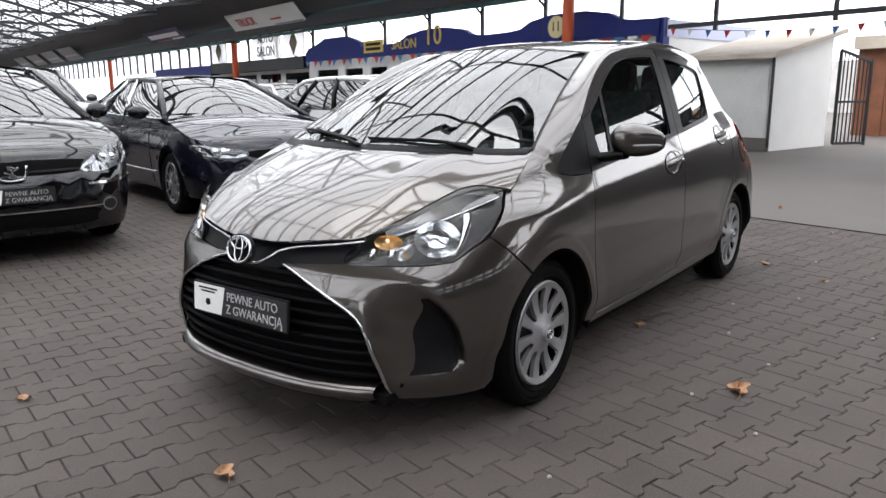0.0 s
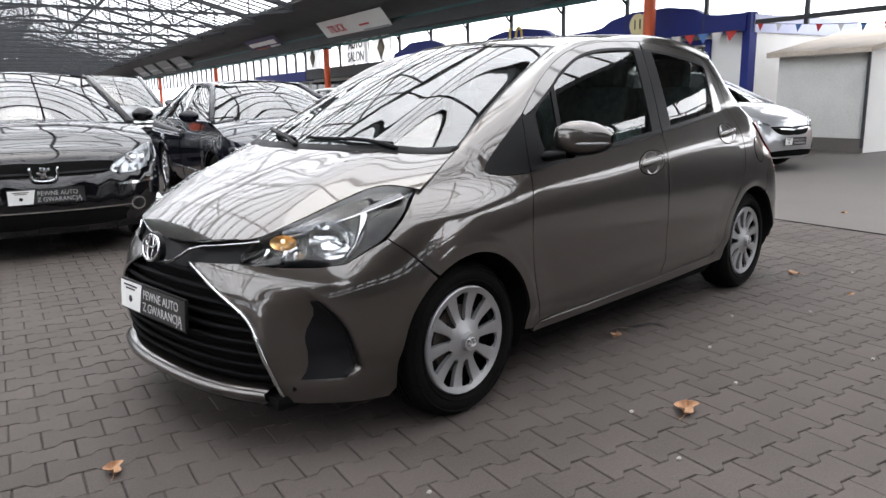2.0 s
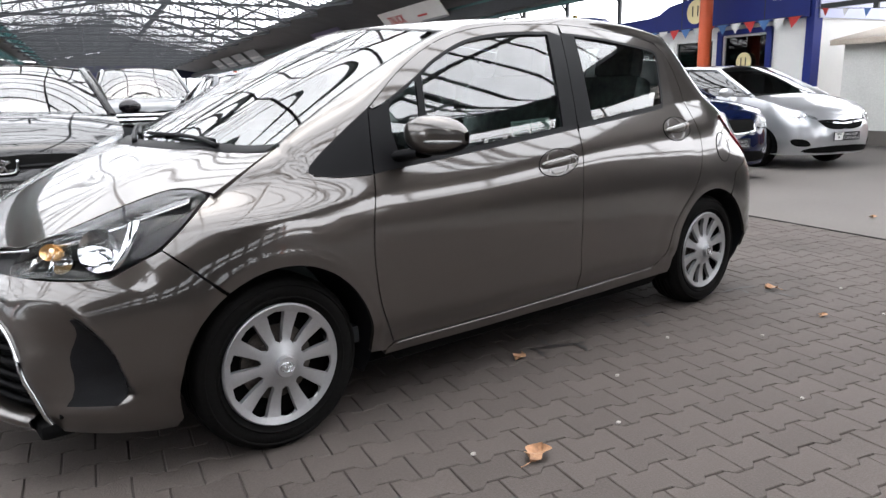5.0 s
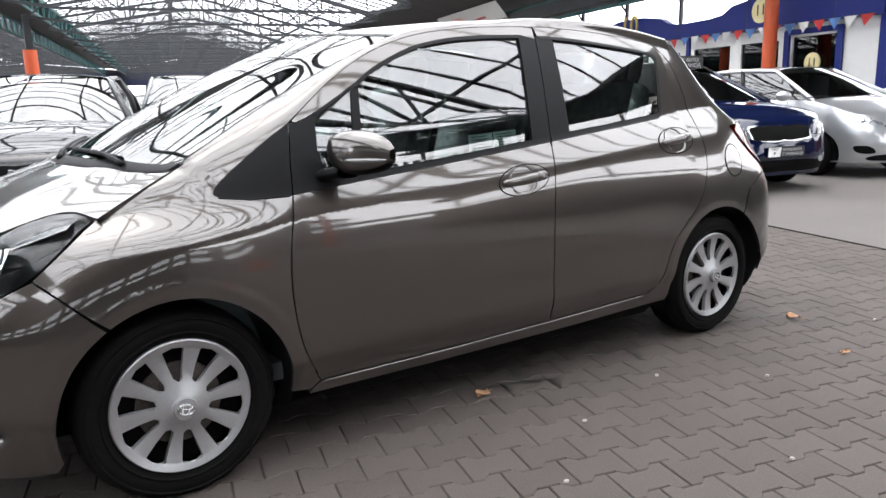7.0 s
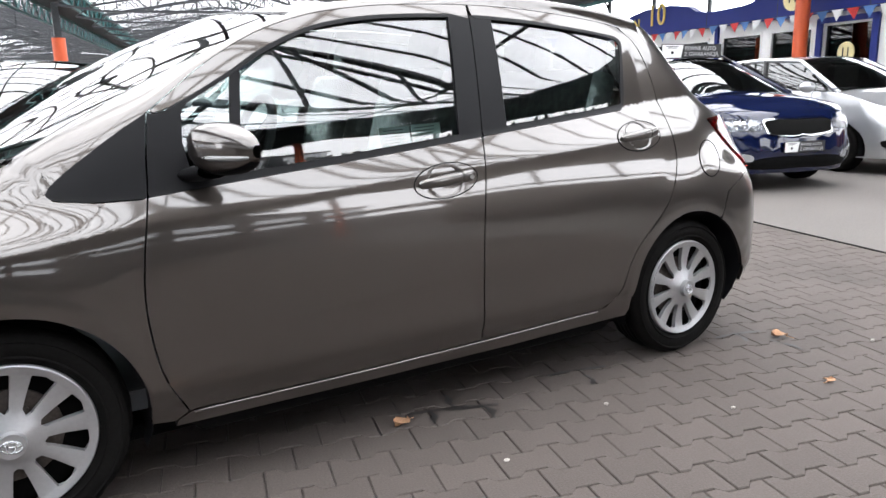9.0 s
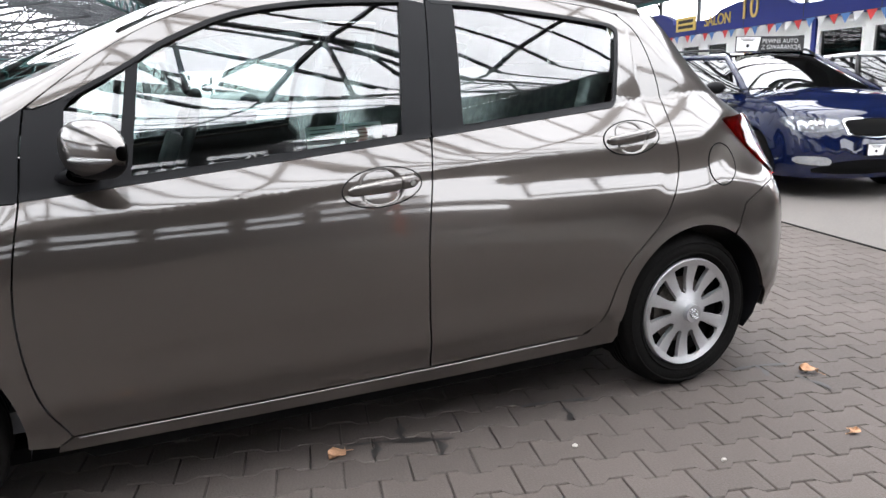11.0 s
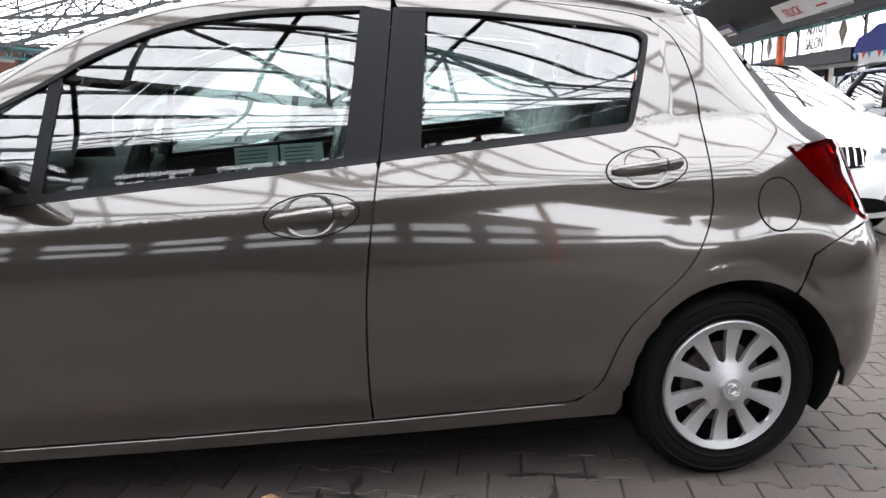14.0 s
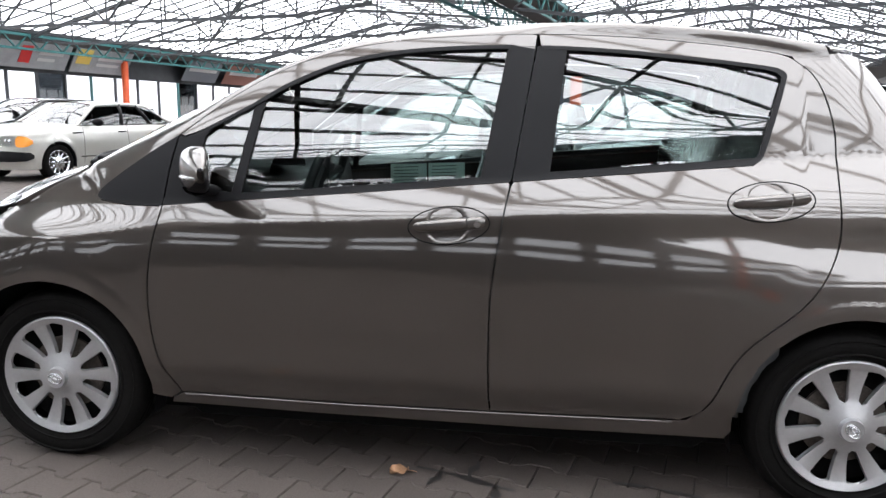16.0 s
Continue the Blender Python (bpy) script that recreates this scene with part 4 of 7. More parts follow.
def wheel(name, label, group, tyre_r=0.296, rim_r=0.203, width=0.185, spokes=10, style="cover", cover_mat=None):
    """A wheel about the origin, its outer face towards -y."""
    ob = thing(name, label, "wheel", group=group)
    hw = width / 2
    prof = [(rim_r - 0.012, -hw + 0.030), (rim_r + 0.004, -hw + 0.008), (rim_r + 0.030, -hw - 0.004), (tyre_r - 0.040, -hw - 0.006), (tyre_r - 0.018, -hw + 0.006), (tyre_r - 0.005, -hw + 0.022), (tyre_r, -hw + 0.045)]
    for k in range(4):
        yy = -hw + 0.055 + k * (width - 0.11) / 3
        prof += [(tyre_r, yy - 0.006), (tyre_r - 0.007, yy - 0.004), (tyre_r - 0.007, yy + 0.004), (tyre_r, yy + 0.006)]
    prof += [(tyre_r - 0.005, hw - 0.022), (tyre_r - 0.03, hw), (rim_r, hw - 0.01), (rim_r - 0.012, hw - 0.03)]
    seg = 72
    vs, fs = [], []
    for i in range(seg):
        a = math.tau * i / seg
        for r, y in prof:
            q = r - (0.004 if (r > tyre_r - 0.012 and i % 3 == 0 and abs(y) > hw - 0.055) else 0)
            vs.append((q * math.cos(a), y, q * math.sin(a)))
    k = len(prof)
    for i in range(seg):
        for j in range(k - 1):
            a, b = i * k + j, ((i + 1) % seg) * k + j
            fs.append((a, a + 1, b + 1, b))
    flat("tyre", vs, fs, RUBBER, ob, "black tyre", True)
    # side wall rings
    for rr in (rim_r + 0.022, tyre_r - 0.030):
        vs, fs = [], []
        for i in range(seg):
            a = math.tau * i / seg
            for r, y in ((rr - 0.004, -hw - 0.003), (rr, -hw - 0.0085), (rr + 0.004, -hw - 0.003)):
                vs.append((r * math.cos(a), y, r * math.sin(a)))
        for i in range(seg):
            for j in range(2):
                a, b = i * 3 + j, ((i + 1) % seg) * 3 + j
                fs.append((a, a + 1, b + 1, b))
        flat("sidewall_ring", vs, fs, RUBBER, ob, "", True)
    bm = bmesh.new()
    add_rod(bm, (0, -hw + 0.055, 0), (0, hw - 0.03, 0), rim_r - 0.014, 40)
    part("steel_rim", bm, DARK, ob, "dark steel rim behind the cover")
    bm = bmesh.new()
    add_rod(bm, (0, -hw + 0.045, 0), (0, -hw + 0.056, 0), rim_r * 0.62, 32)
    for i in range(5):
        a = math.tau * i / 5
        add_rod(bm, (0.075 * math.cos(a), -hw + 0.035, 0.075 * math.sin(a)), (0.075 * math.cos(a), -hw + 0.05, 0.075 * math.sin(a)), 0.011, 6)
    part("brake_disc", bm, STEEL, ob, "rusty brake disc and nuts")
    face = -hw - 0.004
    cm = cover_mat or COVER

    def dome(r):
        t = r / rim_r
        return face + 0.002 + 0.020 * math.exp(-(t / 0.33) ** 2) * -1 + 0.020 * max(0.0, t - 0.86) / 0.14 * -0.2 + 0.012 * (1 - (2 * t - 1) ** 2)
    # outer ring
    vs, fs = [], []
    ring = [(rim_r + 0.003, face + 0.016), (rim_r + 0.0015, face + 0.006), (rim_r - 0.003, face + 0.0025), (rim_r - 0.008, face + 0.004), (rim_r * 0.90, face + 0.016)]
    for i in range(seg):
        a = math.tau * i / seg
        vs += [(r * math.cos(a), y, r * math.sin(a)) for r, y in ring]
    for i in range(seg):
        for j in range(4):
            a, b = i * 5 + j, ((i + 1) % seg) * 5 + j
            fs.append((a, a + 1, b + 1, b))
    flat("cover_ring", vs, fs, cm, ob, "", True)
    # spokes
    for s in range(spokes):
        mid = math.tau * (s + 0.5) / spokes
        vs, fs = [], []
        radii = [0.030 / rim_r, 0.26, 0.36, 0.375, 0.415, 0.5, 0.6, 0.7, 0.86, 0.88, 0.902, 0.915, 0.95, 0.985] if style == "cover" else list(np.linspace(0.030 / rim_r, 0.985, 15))
        rows = len(radii) - 1
        for i in range(rows + 1):
            r = rim_r * radii[i]
            whole = math.pi / spokes
            rel = r / rim_r
            if style == "cover":
                slot = float(np.interp(rel, [0.375, 0.415, 0.60, 0.86, 0.88, 0.902], [0.0, 0.42, 0.50, 0.54, 0.50, 0.0]))
            else:
                slot = 0.68 * max(0.0, min(1.0, (rel - 0.44) / 0.3)) * (1 + 0.10 * rel) if rel > 0.44 else 0.0
            half = whole * (1 - slot)
            for j in range(7):
                u = (-1, -0.95, -0.5, 0, 0.5, 0.95, 1)[j]
                a = mid + half * u
                crown = (0.0015 if style == "cover" else 0.006) * (abs(u) ** 3) * min(1, slot * 4)
                lip = 0.016 if abs(u) == 1 and slot > 0.02 else 0
                vs.append((r * math.cos(a), dome(r) + crown + lip, r * math.sin(a)))
        for i in range(rows):
            for j in range(6):
                a = i * 7 + j
                fs.append((a, a + 1, a + 8, a + 7))
        sp = flat("spoke", vs, fs, cm, ob, "", True)
        sp.data.set_sharp_from_angle(angle=radians(30))
    bm = bmesh.new()
    add_rod(bm, (0, dome(0) + 0.012, 0), (0, dome(0) - 0.006, 0), 0.036, 32, 0.033)
    part("hub_cap", bm, cm, ob, "round hub cap with a raised mark")
    for rx, rz in ((0.024, 0.016), (0.010, 0.016), (0.018, 0.006)):
        pts = [(rx * math.cos(a), dome(0) - 0.0075, rz * math.sin(a) + (0.006 if rz < 0.01 else 0)) for a in (math.tau * i / 24 for i in range(25))]
        tube("mark_ring", pts, 0.0022, ALLOY, ob, "", 1, 6)
    return ob


def hatchback():
    car = thing("hatchback_car", "bronze-grey five-door hatchback standing on pavers", "car")
    P = BRONZE

    def nose(y, z, out=0.0):
        s = nose_s(abs(y), z)
        p = np.array(front_face(s, z))
        return np.array((p[0] - out, math.copysign(p[1], y), z))
    gap = spline(DOOR_GAP, 6)
    lead = spline(DOOR_LEAD, 6)
    tail = spline(DOOR_TAIL, 6)
    cant = spline(CANT, 5)
    belt = spline(BELT, 5)
    sill = spline(SILL, 4)
    for sd in (-1, 1):
        # doors
        i_belt = next(i for i, p in enumerate(lead) if p[1] <= 0.882)
        j_belt = next(i for i, p in enumerate(gap) if p[1] <= 0.983)
        fd = panel("front_door", shift(lead[i_belt:], GAP) + shift(cut(sill, 0.46, 1.43), 0, GAP) + shift(gap[j_belt:][::-1], -GAP) + shift(cut(belt, 0.40, 1.481)[::-1], 0, 0), flank, P, car, "bronze-grey front door skin", 0.014, 0.014, sd)
        panel("window_surround", shift(cut(cant, 0.43, 1.535), 0, -GAP) + [(1.548, 1.430), (1.542, 1.387)] + spline([(1.468, 1.400), (1.293, 1.394), (1.116, 1.379), (0.940, 1.344), (0.771, 1.274), (0.670, 1.213), (0.556, 1.150), (0.486, 1.115), (0.441, 1.099)], 4), flank, P, fd, "painted frame above the glass", 0.025, 0.012, sd)
        panel("window_seal", spline([(1.468, 1.399), (1.294, 1.393), (1.116, 1.378), (0.940, 1.343), (0.771, 1.273), (0.670, 1.212), (0.556, 1.149), (0.516, 1.129)], 4) + spline([(0.516, 1.116), (0.556, 1.137), (0.673, 1.201), (0.771, 1.259), (0.940, 1.331), (1.117, 1.366), (1.294, 1.381), (1.464, 1.387)], 4), flank, TRIM, fd, "black rubber window seal", 0.02, 0.006, sd, lift=0.001)
        panel("window_glass", spline([(0.641, 0.918), (0.688, 1.206)], 6) + spline([(0.771, 1.263), (0.940, 1.335), (1.117, 1.370), (1.294, 1.385), (1.464, 1.391)], 4) + [(1.404, 0.982)] + cut(belt, 0.64, 1.37)[::-1], pane_side, PANE, fd, "clear side glass", 0.025, 0, sd, lift=-0.010)
        panel("quarter_glass", spline([(0.500, 0.937), (0.495, 1.018), (0.504, 1.091)], 4) + [(0.668, 1.201), (0.618, 0.921)], flank, PANE, fd, "small fixed corner glass", 0.05, 0, sd, lift=-0.008)
        panel("divider_bar", [(0.611, 0.911), (0.643, 0.911), (0.695, 1.213), (0.664, 1.204)], flank, SATIN, fd, "black bar between two panes", 0.03, 0.008, sd, lift=-0.003)
        panel("mirror_base", shift(lead[:i_belt + 1], GAP) + [(0.517, 0.891), (0.617, 0.901), (0.616, 0.927), (0.511, 0.932), (0.500, 1.018), (0.509, 1.097), (0.546, 1.142), (0.486, 1.111), (0.446, 1.095)], flank, SATIN, fd, "black sail panel under the mirror", 0.025, 0.008, sd, lift=-0.001)
        panel("belt_strip", shift(cut(belt, 0.392, 1.486), 0, 0.001) + shift(cut(belt, 0.392, 1.486)[::-1], 0, 0.022), flank, TRIM, fd, "black weather strip", 0.03, 0.006, sd, lift=0.003)
        panel("pillar_film", [(1.395, 0.987), (1.461, 1.397), (1.5465, 1.394), (1.4885, 0.989)], flank, SATIN, fd, "satin black pillar film", 0.04, 0.010, sd, lift=0.000)
        j2 = j_belt
        inner = spline([(1.562, 1.398), (1.641, 1.396), (1.810, 1.387), (1.983, 1.372), (2.133, 1.357), (2.249, 1.343)], 4) + spline([(2.277, 1.338), (2.300, 1.324), (2.301, 1.297), (2.262, 1.170), (2.228, 1.074), (2.200, 1.048)], 5) + cut(belt, 1.496, 2.17)[::-1]
        rd = panel("rear_door", shift(gap[j2:], GAP) + shift(cut(sill, 1.46, 2.0), 0, GAP) + shift(tail[:-1], -GAP) + [(2.307, 1.373)] + shift(cut(cant, 1.56, 2.28)[::-1], 0, -GAP) + [(1.556, 1.430)] + inner, flank, P, car, "bronze-grey rear door skin", 0.014, 0.014, sd)
        glassr = [(1.609, 1.003), (1.650, 1.388)] + spline([(1.810, 1.381), (1.984, 1.366), (2.133, 1.351), (2.255, 1.336)], 3) + spline([(2.284, 1.324), (2.289, 1.302), (2.215, 1.064)], 4) + cut(belt, 1.60, 2.15)[::-1]
        panel("window_glass", glassr, pane_side, PANE, rd, "dark rear side glass", 0.025, 0, sd, lift=-0.010)
        panel("window_seal", inner[:-len(cut(belt, 1.496, 2.17))] + [(2.195, 1.065), (2.213, 1.077)] + spline([(2.285, 1.298), (2.283, 1.314), (2.250, 1.330), (2.134, 1.345), (1.984, 1.360), (1.811, 1.375), (1.642, 1.384)], 4) + [(1.570, 1.386)], flank, TRIM, rd, "black rubber window seal", 0.02, 0.006, sd, lift=0.001)
        panel("pillar_film", [(1.493, 0.992), (1.551, 1.396), (1.643, 1.391), (1.602, 1.003)], flank, SATIN, rd, "satin black pillar film", 0.04, 0.010, sd)
        panel("belt_strip", shift(cut(belt, 1.493, 2.20), 0, 0.001) + shift(cut(belt, 1.493, 2.20)[::-1], 0, 0.022), flank, TRIM, rd, "black weather strip", 0.03, 0.006, sd, lift=0.003)
        # handles: a bowl, its rim, a bar
        for door, hx, hz, lock in ((fd, 1.308, 0.852, True), (rd, 2.238, 0.948, False)):
            rim = [(hx + 0.122 * math.cos(a) + 0.012 * math.sin(a), hz + 0.056 * math.sin(a) + 0.004 * math.cos(a)) for a in (math.tau * i / 36 for i in range(36))]
            bowl = []
            for f in (1.0, 0.97, 0.93, 0.86, 0.78, 0.68, 0.58, 0.47, 0.35, 0.22, 0.1, 0.02):
                row = []
                for q in rim:
                    dx, dz = (q[0] - hx) * f, (q[1] - hz) * f
                    deep = -0.042 * step01(1.7 * (1 - (((dx + 0.006) / 0.058) ** 2 + (dz / 0.050) ** 2)))
                    row.append(np.array(flank(hx + dx, hz + dz)) + np.array((0, deep + 0.002, 0)))
                bowl.append(row)
            h = ribbon("handle_bowl", bowl, P, door, "recessed oval handle bowl", sd, close=True)
            tube("bowl_edge", [np.array(flank(*q)) + (0, 0.0015, 0) for q in rim + rim[:1]], 0.0022, DARK, h, "", sd, 6)
            for nm, t0, t1 in (("handle_bar", 0.0, 0.735), ("handle_end", 0.75, 1.0)):
                bar = []
                for i in range(13):
                    t = t0 + (t1 - t0) * i / 12
                    x = hx - 0.106 + 0.216 * t
                    z = hz - 0.007 + 0.020 * t
                    hgt = 0.0140 + 0.0050 * min(1.0, t * 2.2)
                    hgt *= min(1.0, 0.55 + 9 * t) * min(1.0, 0.45 + 9 * (1 - t))
                    out = 0.006 + 0.020 * math.sin(math.pi * (0.06 + 0.88 * t)) ** 0.6
                    if i in (0, 12):
                        hgt, out = hgt * 0.9, out - 0.002
                    y = side_y(x, z)
                    bar.append([(x, y + out * (0.30 + 0.70 * math.copysign(abs(math.cos(b)) ** 0.7, math.cos(b)) if math.cos(b) > 0 else 0.30 + 0.5 * math.cos(b)), z + hgt * math.copysign(abs(math.sin(b)) ** 0.7, math.sin(b))) for b in (math.tau * k / 16 for k in range(16))])
                ribbon(nm, bar, P, door, "painted pull handle" if t0 == 0 else "fixed end of the handle", sd, close=True)
            if lock and sd < 0:
                bm = bmesh.new()
                yy = side_y(hx + 0.087, hz + 0.008) + 0.018
                add_rod(bm, (hx + 0.087, -yy + 0.004, hz + 0.008), (hx + 0.087, -yy - 0.006, hz + 0.008), 0.009, 16)
                part("key_lock", bm, CHROME, door, "round chrome key lock")
        # sill below the doors
        low = [(0.405, 0.245), (0.437, 0.262)] + shift(cut(sill, 0.45, 2.0), 0, -GAP) + [(2.04, 0.285), (2.075, 0.318), (2.165, 0.36), (2.172, 0.26), (2.155, 0.232), (1.6, 0.222), (0.9, 0.222), (0.40, 0.228)]
        panel("sill", low, flank, P, car, "bronze-grey sill", 0.03, 0.02, sd)
        tube("sill_lip", [np.array(flank(x, at_x(SILL, x) - 0.006)) + (0, 0.003, 0) for x in np.linspace(0.45, 2.0, 24)], 0.0035, P, car, "", sd, 6)
        # recessed near-black strip that paints the shade under the sill
        panel("under_sill", [(0.42, 0.232), (0.9, 0.226), (1.6, 0.226), (2.14, 0.236), (2.08, 0.165), (0.48, 0.165)], flank, DARK, car, "near-black strip for the shade below the sill", 0.06, 0.25, sd, lift=-0.022)
        # front wing
        wing = shift(lead[i_belt:], -GAP) + [(0.40, 0.245)] + arc(0, HUB, 0.337, -6, 122) + [(-0.228, 0.617), (-0.285, 0.672), (-0.338, 0.720), (-0.26, 0.785), (-0.20, 0.83), (-0.165, 0.853)] + spline([(-0.10, 0.862), (0.0, 0.875), (0.086, 0.881), (0.127, 0.894), (0.153, 0.906)], 3) + [(0.169, 0.887), (0.261, 0.875), (0.375, 0.875)]
        fw = panel("front_wing", wing, flank, P, car, "bronze-grey front wing", 0.015, 0.016, sd)
        panel("sail_panel", [(p[0] - GAP, p[1]) for p in spline(SAIL, 4)] + [(p[0] - GAP, p[1]) for p in lead[:i_belt]], flank, SATIN, car, "satin black corner panel", 0.025, 0.01, sd, lift=0.0005)
        # rear quarter
        quarter = [(2.078, 0.322)] + shift(tail[3:-1], GAP) + [(2.320, 1.380), (2.40, 1.376), (2.47, 1.388), (2.535, 1.378), (2.585, 1.315)] + spline([(2.632, 1.235), (2.69, 1.125), (2.75, 1.035), (2.79, 1.003)], 4) + spline([(2.687, 0.992), (2.755, 0.922), (2.85, 0.840), (2.938, 0.772)], 3) + [(2.86, 0.752), (2.735, 0.69), (2.695, 0.60)] + arc(WB, HUB, 0.337, 60, 176)
        panel("rear_quarter", quarter, flank, P, car, "bronze-grey rear quarter panel", 0.015, 0.016, sd)
        cap = [(2.631 + 0.069 * math.cos(a), 0.836 + 0.075 * math.sin(a)) for a in (math.tau * i / 40 for i in range(40))]
        if sd < 0:
            panel("fuel_flap", [(2.631 + 0.066 * math.cos(a), 0.836 + 0.072 * math.sin(a)) for a in (math.tau * i / 40 for i in range(40))], flank, P, car, "round fuel flap", 0.03, 0.006, sd, lift=0.0015)
            tube("flap_gap", [np.array(flank(*q)) for q in cap + cap[:1]], 0.0026, DARK, car, "", sd, 6)
        bump_r = [(2.698, 0.594), (2.740, 0.685), (2.863, 0.747), (2.942, 0.766)]
        # rear bumper and tailgate as wraps round the tail
        rb = [(rear_sx(x, z), z) for x, z in bump_r] + [(0.35, 0.775), (0.0, 0.775), (0.0, 0.22), (0.4, 0.215), (0.62, 0.22)] + [(rear_sx(x, z), z) for x, z in ((2.885, 0.265), (2.868, 0.33))] + [(rear_sx(x, z), z) for x, z in arc(WB, HUB, 0.337, 12, 58, 8)]
        panel("rear_bumper", rb, rear_face, P, car, "bronze-grey rear bumper", 0.04, 0.016, sd)
        tg = [(0.0, 0.78), (0.60, 0.78), (0.58, 1.0), (0.0, 1.0)]
        panel("tailgate", tg, rear_face, P, car, "bronze-grey tailgate", 0.05, 0.012, sd)
        panel("rear_glass", [(0.0, 1.005), (0.5, 1.01), (0.50, 1.20), (0.42, 1.30), (0.0, 1.33)], rear_face, PANE_DARK, car, "dark rear window", 0.06, 0.01, sd)
        panel("rear_glass_edge", [(rear_sx(x, z) - 0.01, z) for x, z in ((2.79, 1.005), (2.75, 1.035), (2.68, 1.12), (2.61, 1.22))] + [(0.50, 1.22), (0.48, 1.01)], rear_face, TRIM, car, "black edge of the rear window", 0.04, 0.012, sd, lift=-0.003)
        lampo = [(rear_sx(x, z), z) for x, z in spline([(2.692, 0.996), (2.757, 0.926), (2.852, 0.844), (2.940, 0.776)], 4)] + [(0.76, 0.782), (0.68, 0.86), (0.62, 0.95), (0.60, 0.998), (0.75, 1.006)]
        tl = panel("tail_lamp", lampo, rear_face, RED_LENS, car, "red tail lamp with a clear corner", 0.025, 0.016, sd, lift=0.008)
        panel("lamp_body", lampo, rear_face, RED, tl, "red lamp body", 0.04, 0.02, sd, lift=-0.012)
        # shoulder strip: wing top, A-pillar, roof rail
        outer = spline([(-0.165, 0.853), (-0.05, 0.868), (0.086, 0.881), (0.158, 0.910), (0.202, 0.953), (0.336, 1.049), (0.420, 1.101)] + CANT[1:] + [(2.438, 1.354)], 5)
        inner3 = spline([(x, y, bonnet(x, y)[2]) for x, y in ((-0.165, 0.718), (-0.05, 0.704), (0.04, 0.690), (0.084, 0.687))] + [screen(1.0, q) for q in (0.12, 0.27, 0.37, 0.56, 0.755, 0.93)] + [roof_top(x, 1.0) for x in (1.05, 1.282, 1.545, 1.807, 2.057, 2.218, 2.30, 2.42)], 5)
        foot_x, head_x = screen(1.0, 0)[0], screen(1.0, 1)[0]
        for i in range(len(inner3)):
            x = inner3[i][0]
            if foot_x < x < head_x:
                lo, hi = 0.0, 1.0
                for _ in range(22):
                    m = (lo + hi) / 2
                    lo, hi = (m, hi) if screen(1.0, m)[0] < x else (lo, m)
                inner3[i] = screen(1.0, lo) + np.array((0, 0.001, 0.001))
            elif head_x <= x < 1.06:
                inner3[i] = np.array(roof_top(x, 1.0))
            elif x <= foot_x:
                inner3[i] = np.array(bonnet(x, inner3[i][1])) - (0, 0, 0.003)
        rows = []
        for i in range(len(outer)):
            a = np.array(flank(outer[i][0], outer[i][1]))
            e = 0.01
            ta = np.array(flank(outer[i][0], outer[i][1] + e)) - a
            ta /= np.linalg.norm(ta)
            b = np.array(inner3[i])
            d = np.linalg.norm(b - a)
            x = b[0]
            if x < 0.09:
                tb = np.array((0, 1.0, -0.55))
            elif x < 0.95:
                tb = np.array((0.15, 1.0, -0.25))
            else:
                tb = np.array((0, 1.0, -0.16))
            tb = tb / np.linalg.norm(tb)
            c1, c2 = a + ta * d * 0.42, b + tb * d * 0.38
            rows.append([a * (1 - t) ** 3 + c1 * 3 * t * (1 - t) ** 2 + c2 * 3 * t * t * (1 - t) + b * t ** 3 for t in (k / 8 for k in range(9))])
        ribbon("roof_rail", rows, P, car, "painted pillar and roof side", sd)
        # door mirror
        def mirror_row(t, grow, b0, b1, n):
            """A ring of the mirror shell at t along its width."""
            e = math.sin(math.pi * (0.015 + 0.97 * t))
            cx, y = 0.528 + 0.10 * t, 0.812 + 0.196 * t
            rx, rz = (0.060 - 0.012 * t) * e ** 0.45 + grow, (0.073 - 0.012 * t) * e ** 0.42 + grow
            cz = 1.012 - 0.012 * t
            row = []
            for k in range(n):
                b = b0 + (b1 - b0) * k / (n - 1)
                c, q = math.cos(b), math.sin(b)
                row.append((cx + rx * (0.55 if c > 0 else 1.25) * math.copysign(abs(c) ** 0.7, c), y, cz + rz * math.copysign(abs(q) ** 0.75, q)))
            return row
        mir = ribbon("door_mirror", [mirror_row(t, 0, 0, math.tau, 29) for t in np.linspace(0, 1, 15)], P, car, "painted door mirror with a black foot", sd)
        # black underneath stands in for the dark ground reflected in the painted shell
        ribbon("mirror_lower", [mirror_row(t, 0.003, math.pi * 1.30, math.pi * 1.90, 13) for t in np.linspace(0.02, 0.98, 15)], PLASTIC, mir, "lower shell in black for the dark ground it reflects", sd)
        foot = []
        for t in (0, 0.3, 0.6, 1):
            y = 0.735 + 0.14 * t
            foot.append([(0.515 + 0.03 * t + (0.055 - 0.012 * t) * math.cos(b), y, 0.925 + 0.022 * t + 0.022 * math.sin(b)) for b in (math.tau * k / 14 for k in range(14))])
        ribbon("mirror_foot", foot, PLASTIC, mir, "black mirror foot", sd, close=True)
        rep = []
        for t in np.linspace(0.52, 0.98, 8):
            e = mirror_row(t, 0.004, math.pi * 1.02, math.pi * 1.10, 2)[0]
            rep.append((e[0] + 0.004, e[1], e[2] - 0.012))
        tube("indicator", rep, [0.004, 0.007, 0.008, 0.008, 0.008, 0.008, 0.007, 0.004], CLEAR_LAMP, mir, "clear side indicator", sd, 8)
        ribbon("mirror_glass", [[(q[0] + 0.008, q[1], q[2]) for q in mirror_row(t, -0.009, -math.pi * 0.42, math.pi * 0.42, 11)] for t in np.linspace(0.10, 0.90, 9)], MIRROR, mir, "mirror glass", sd)
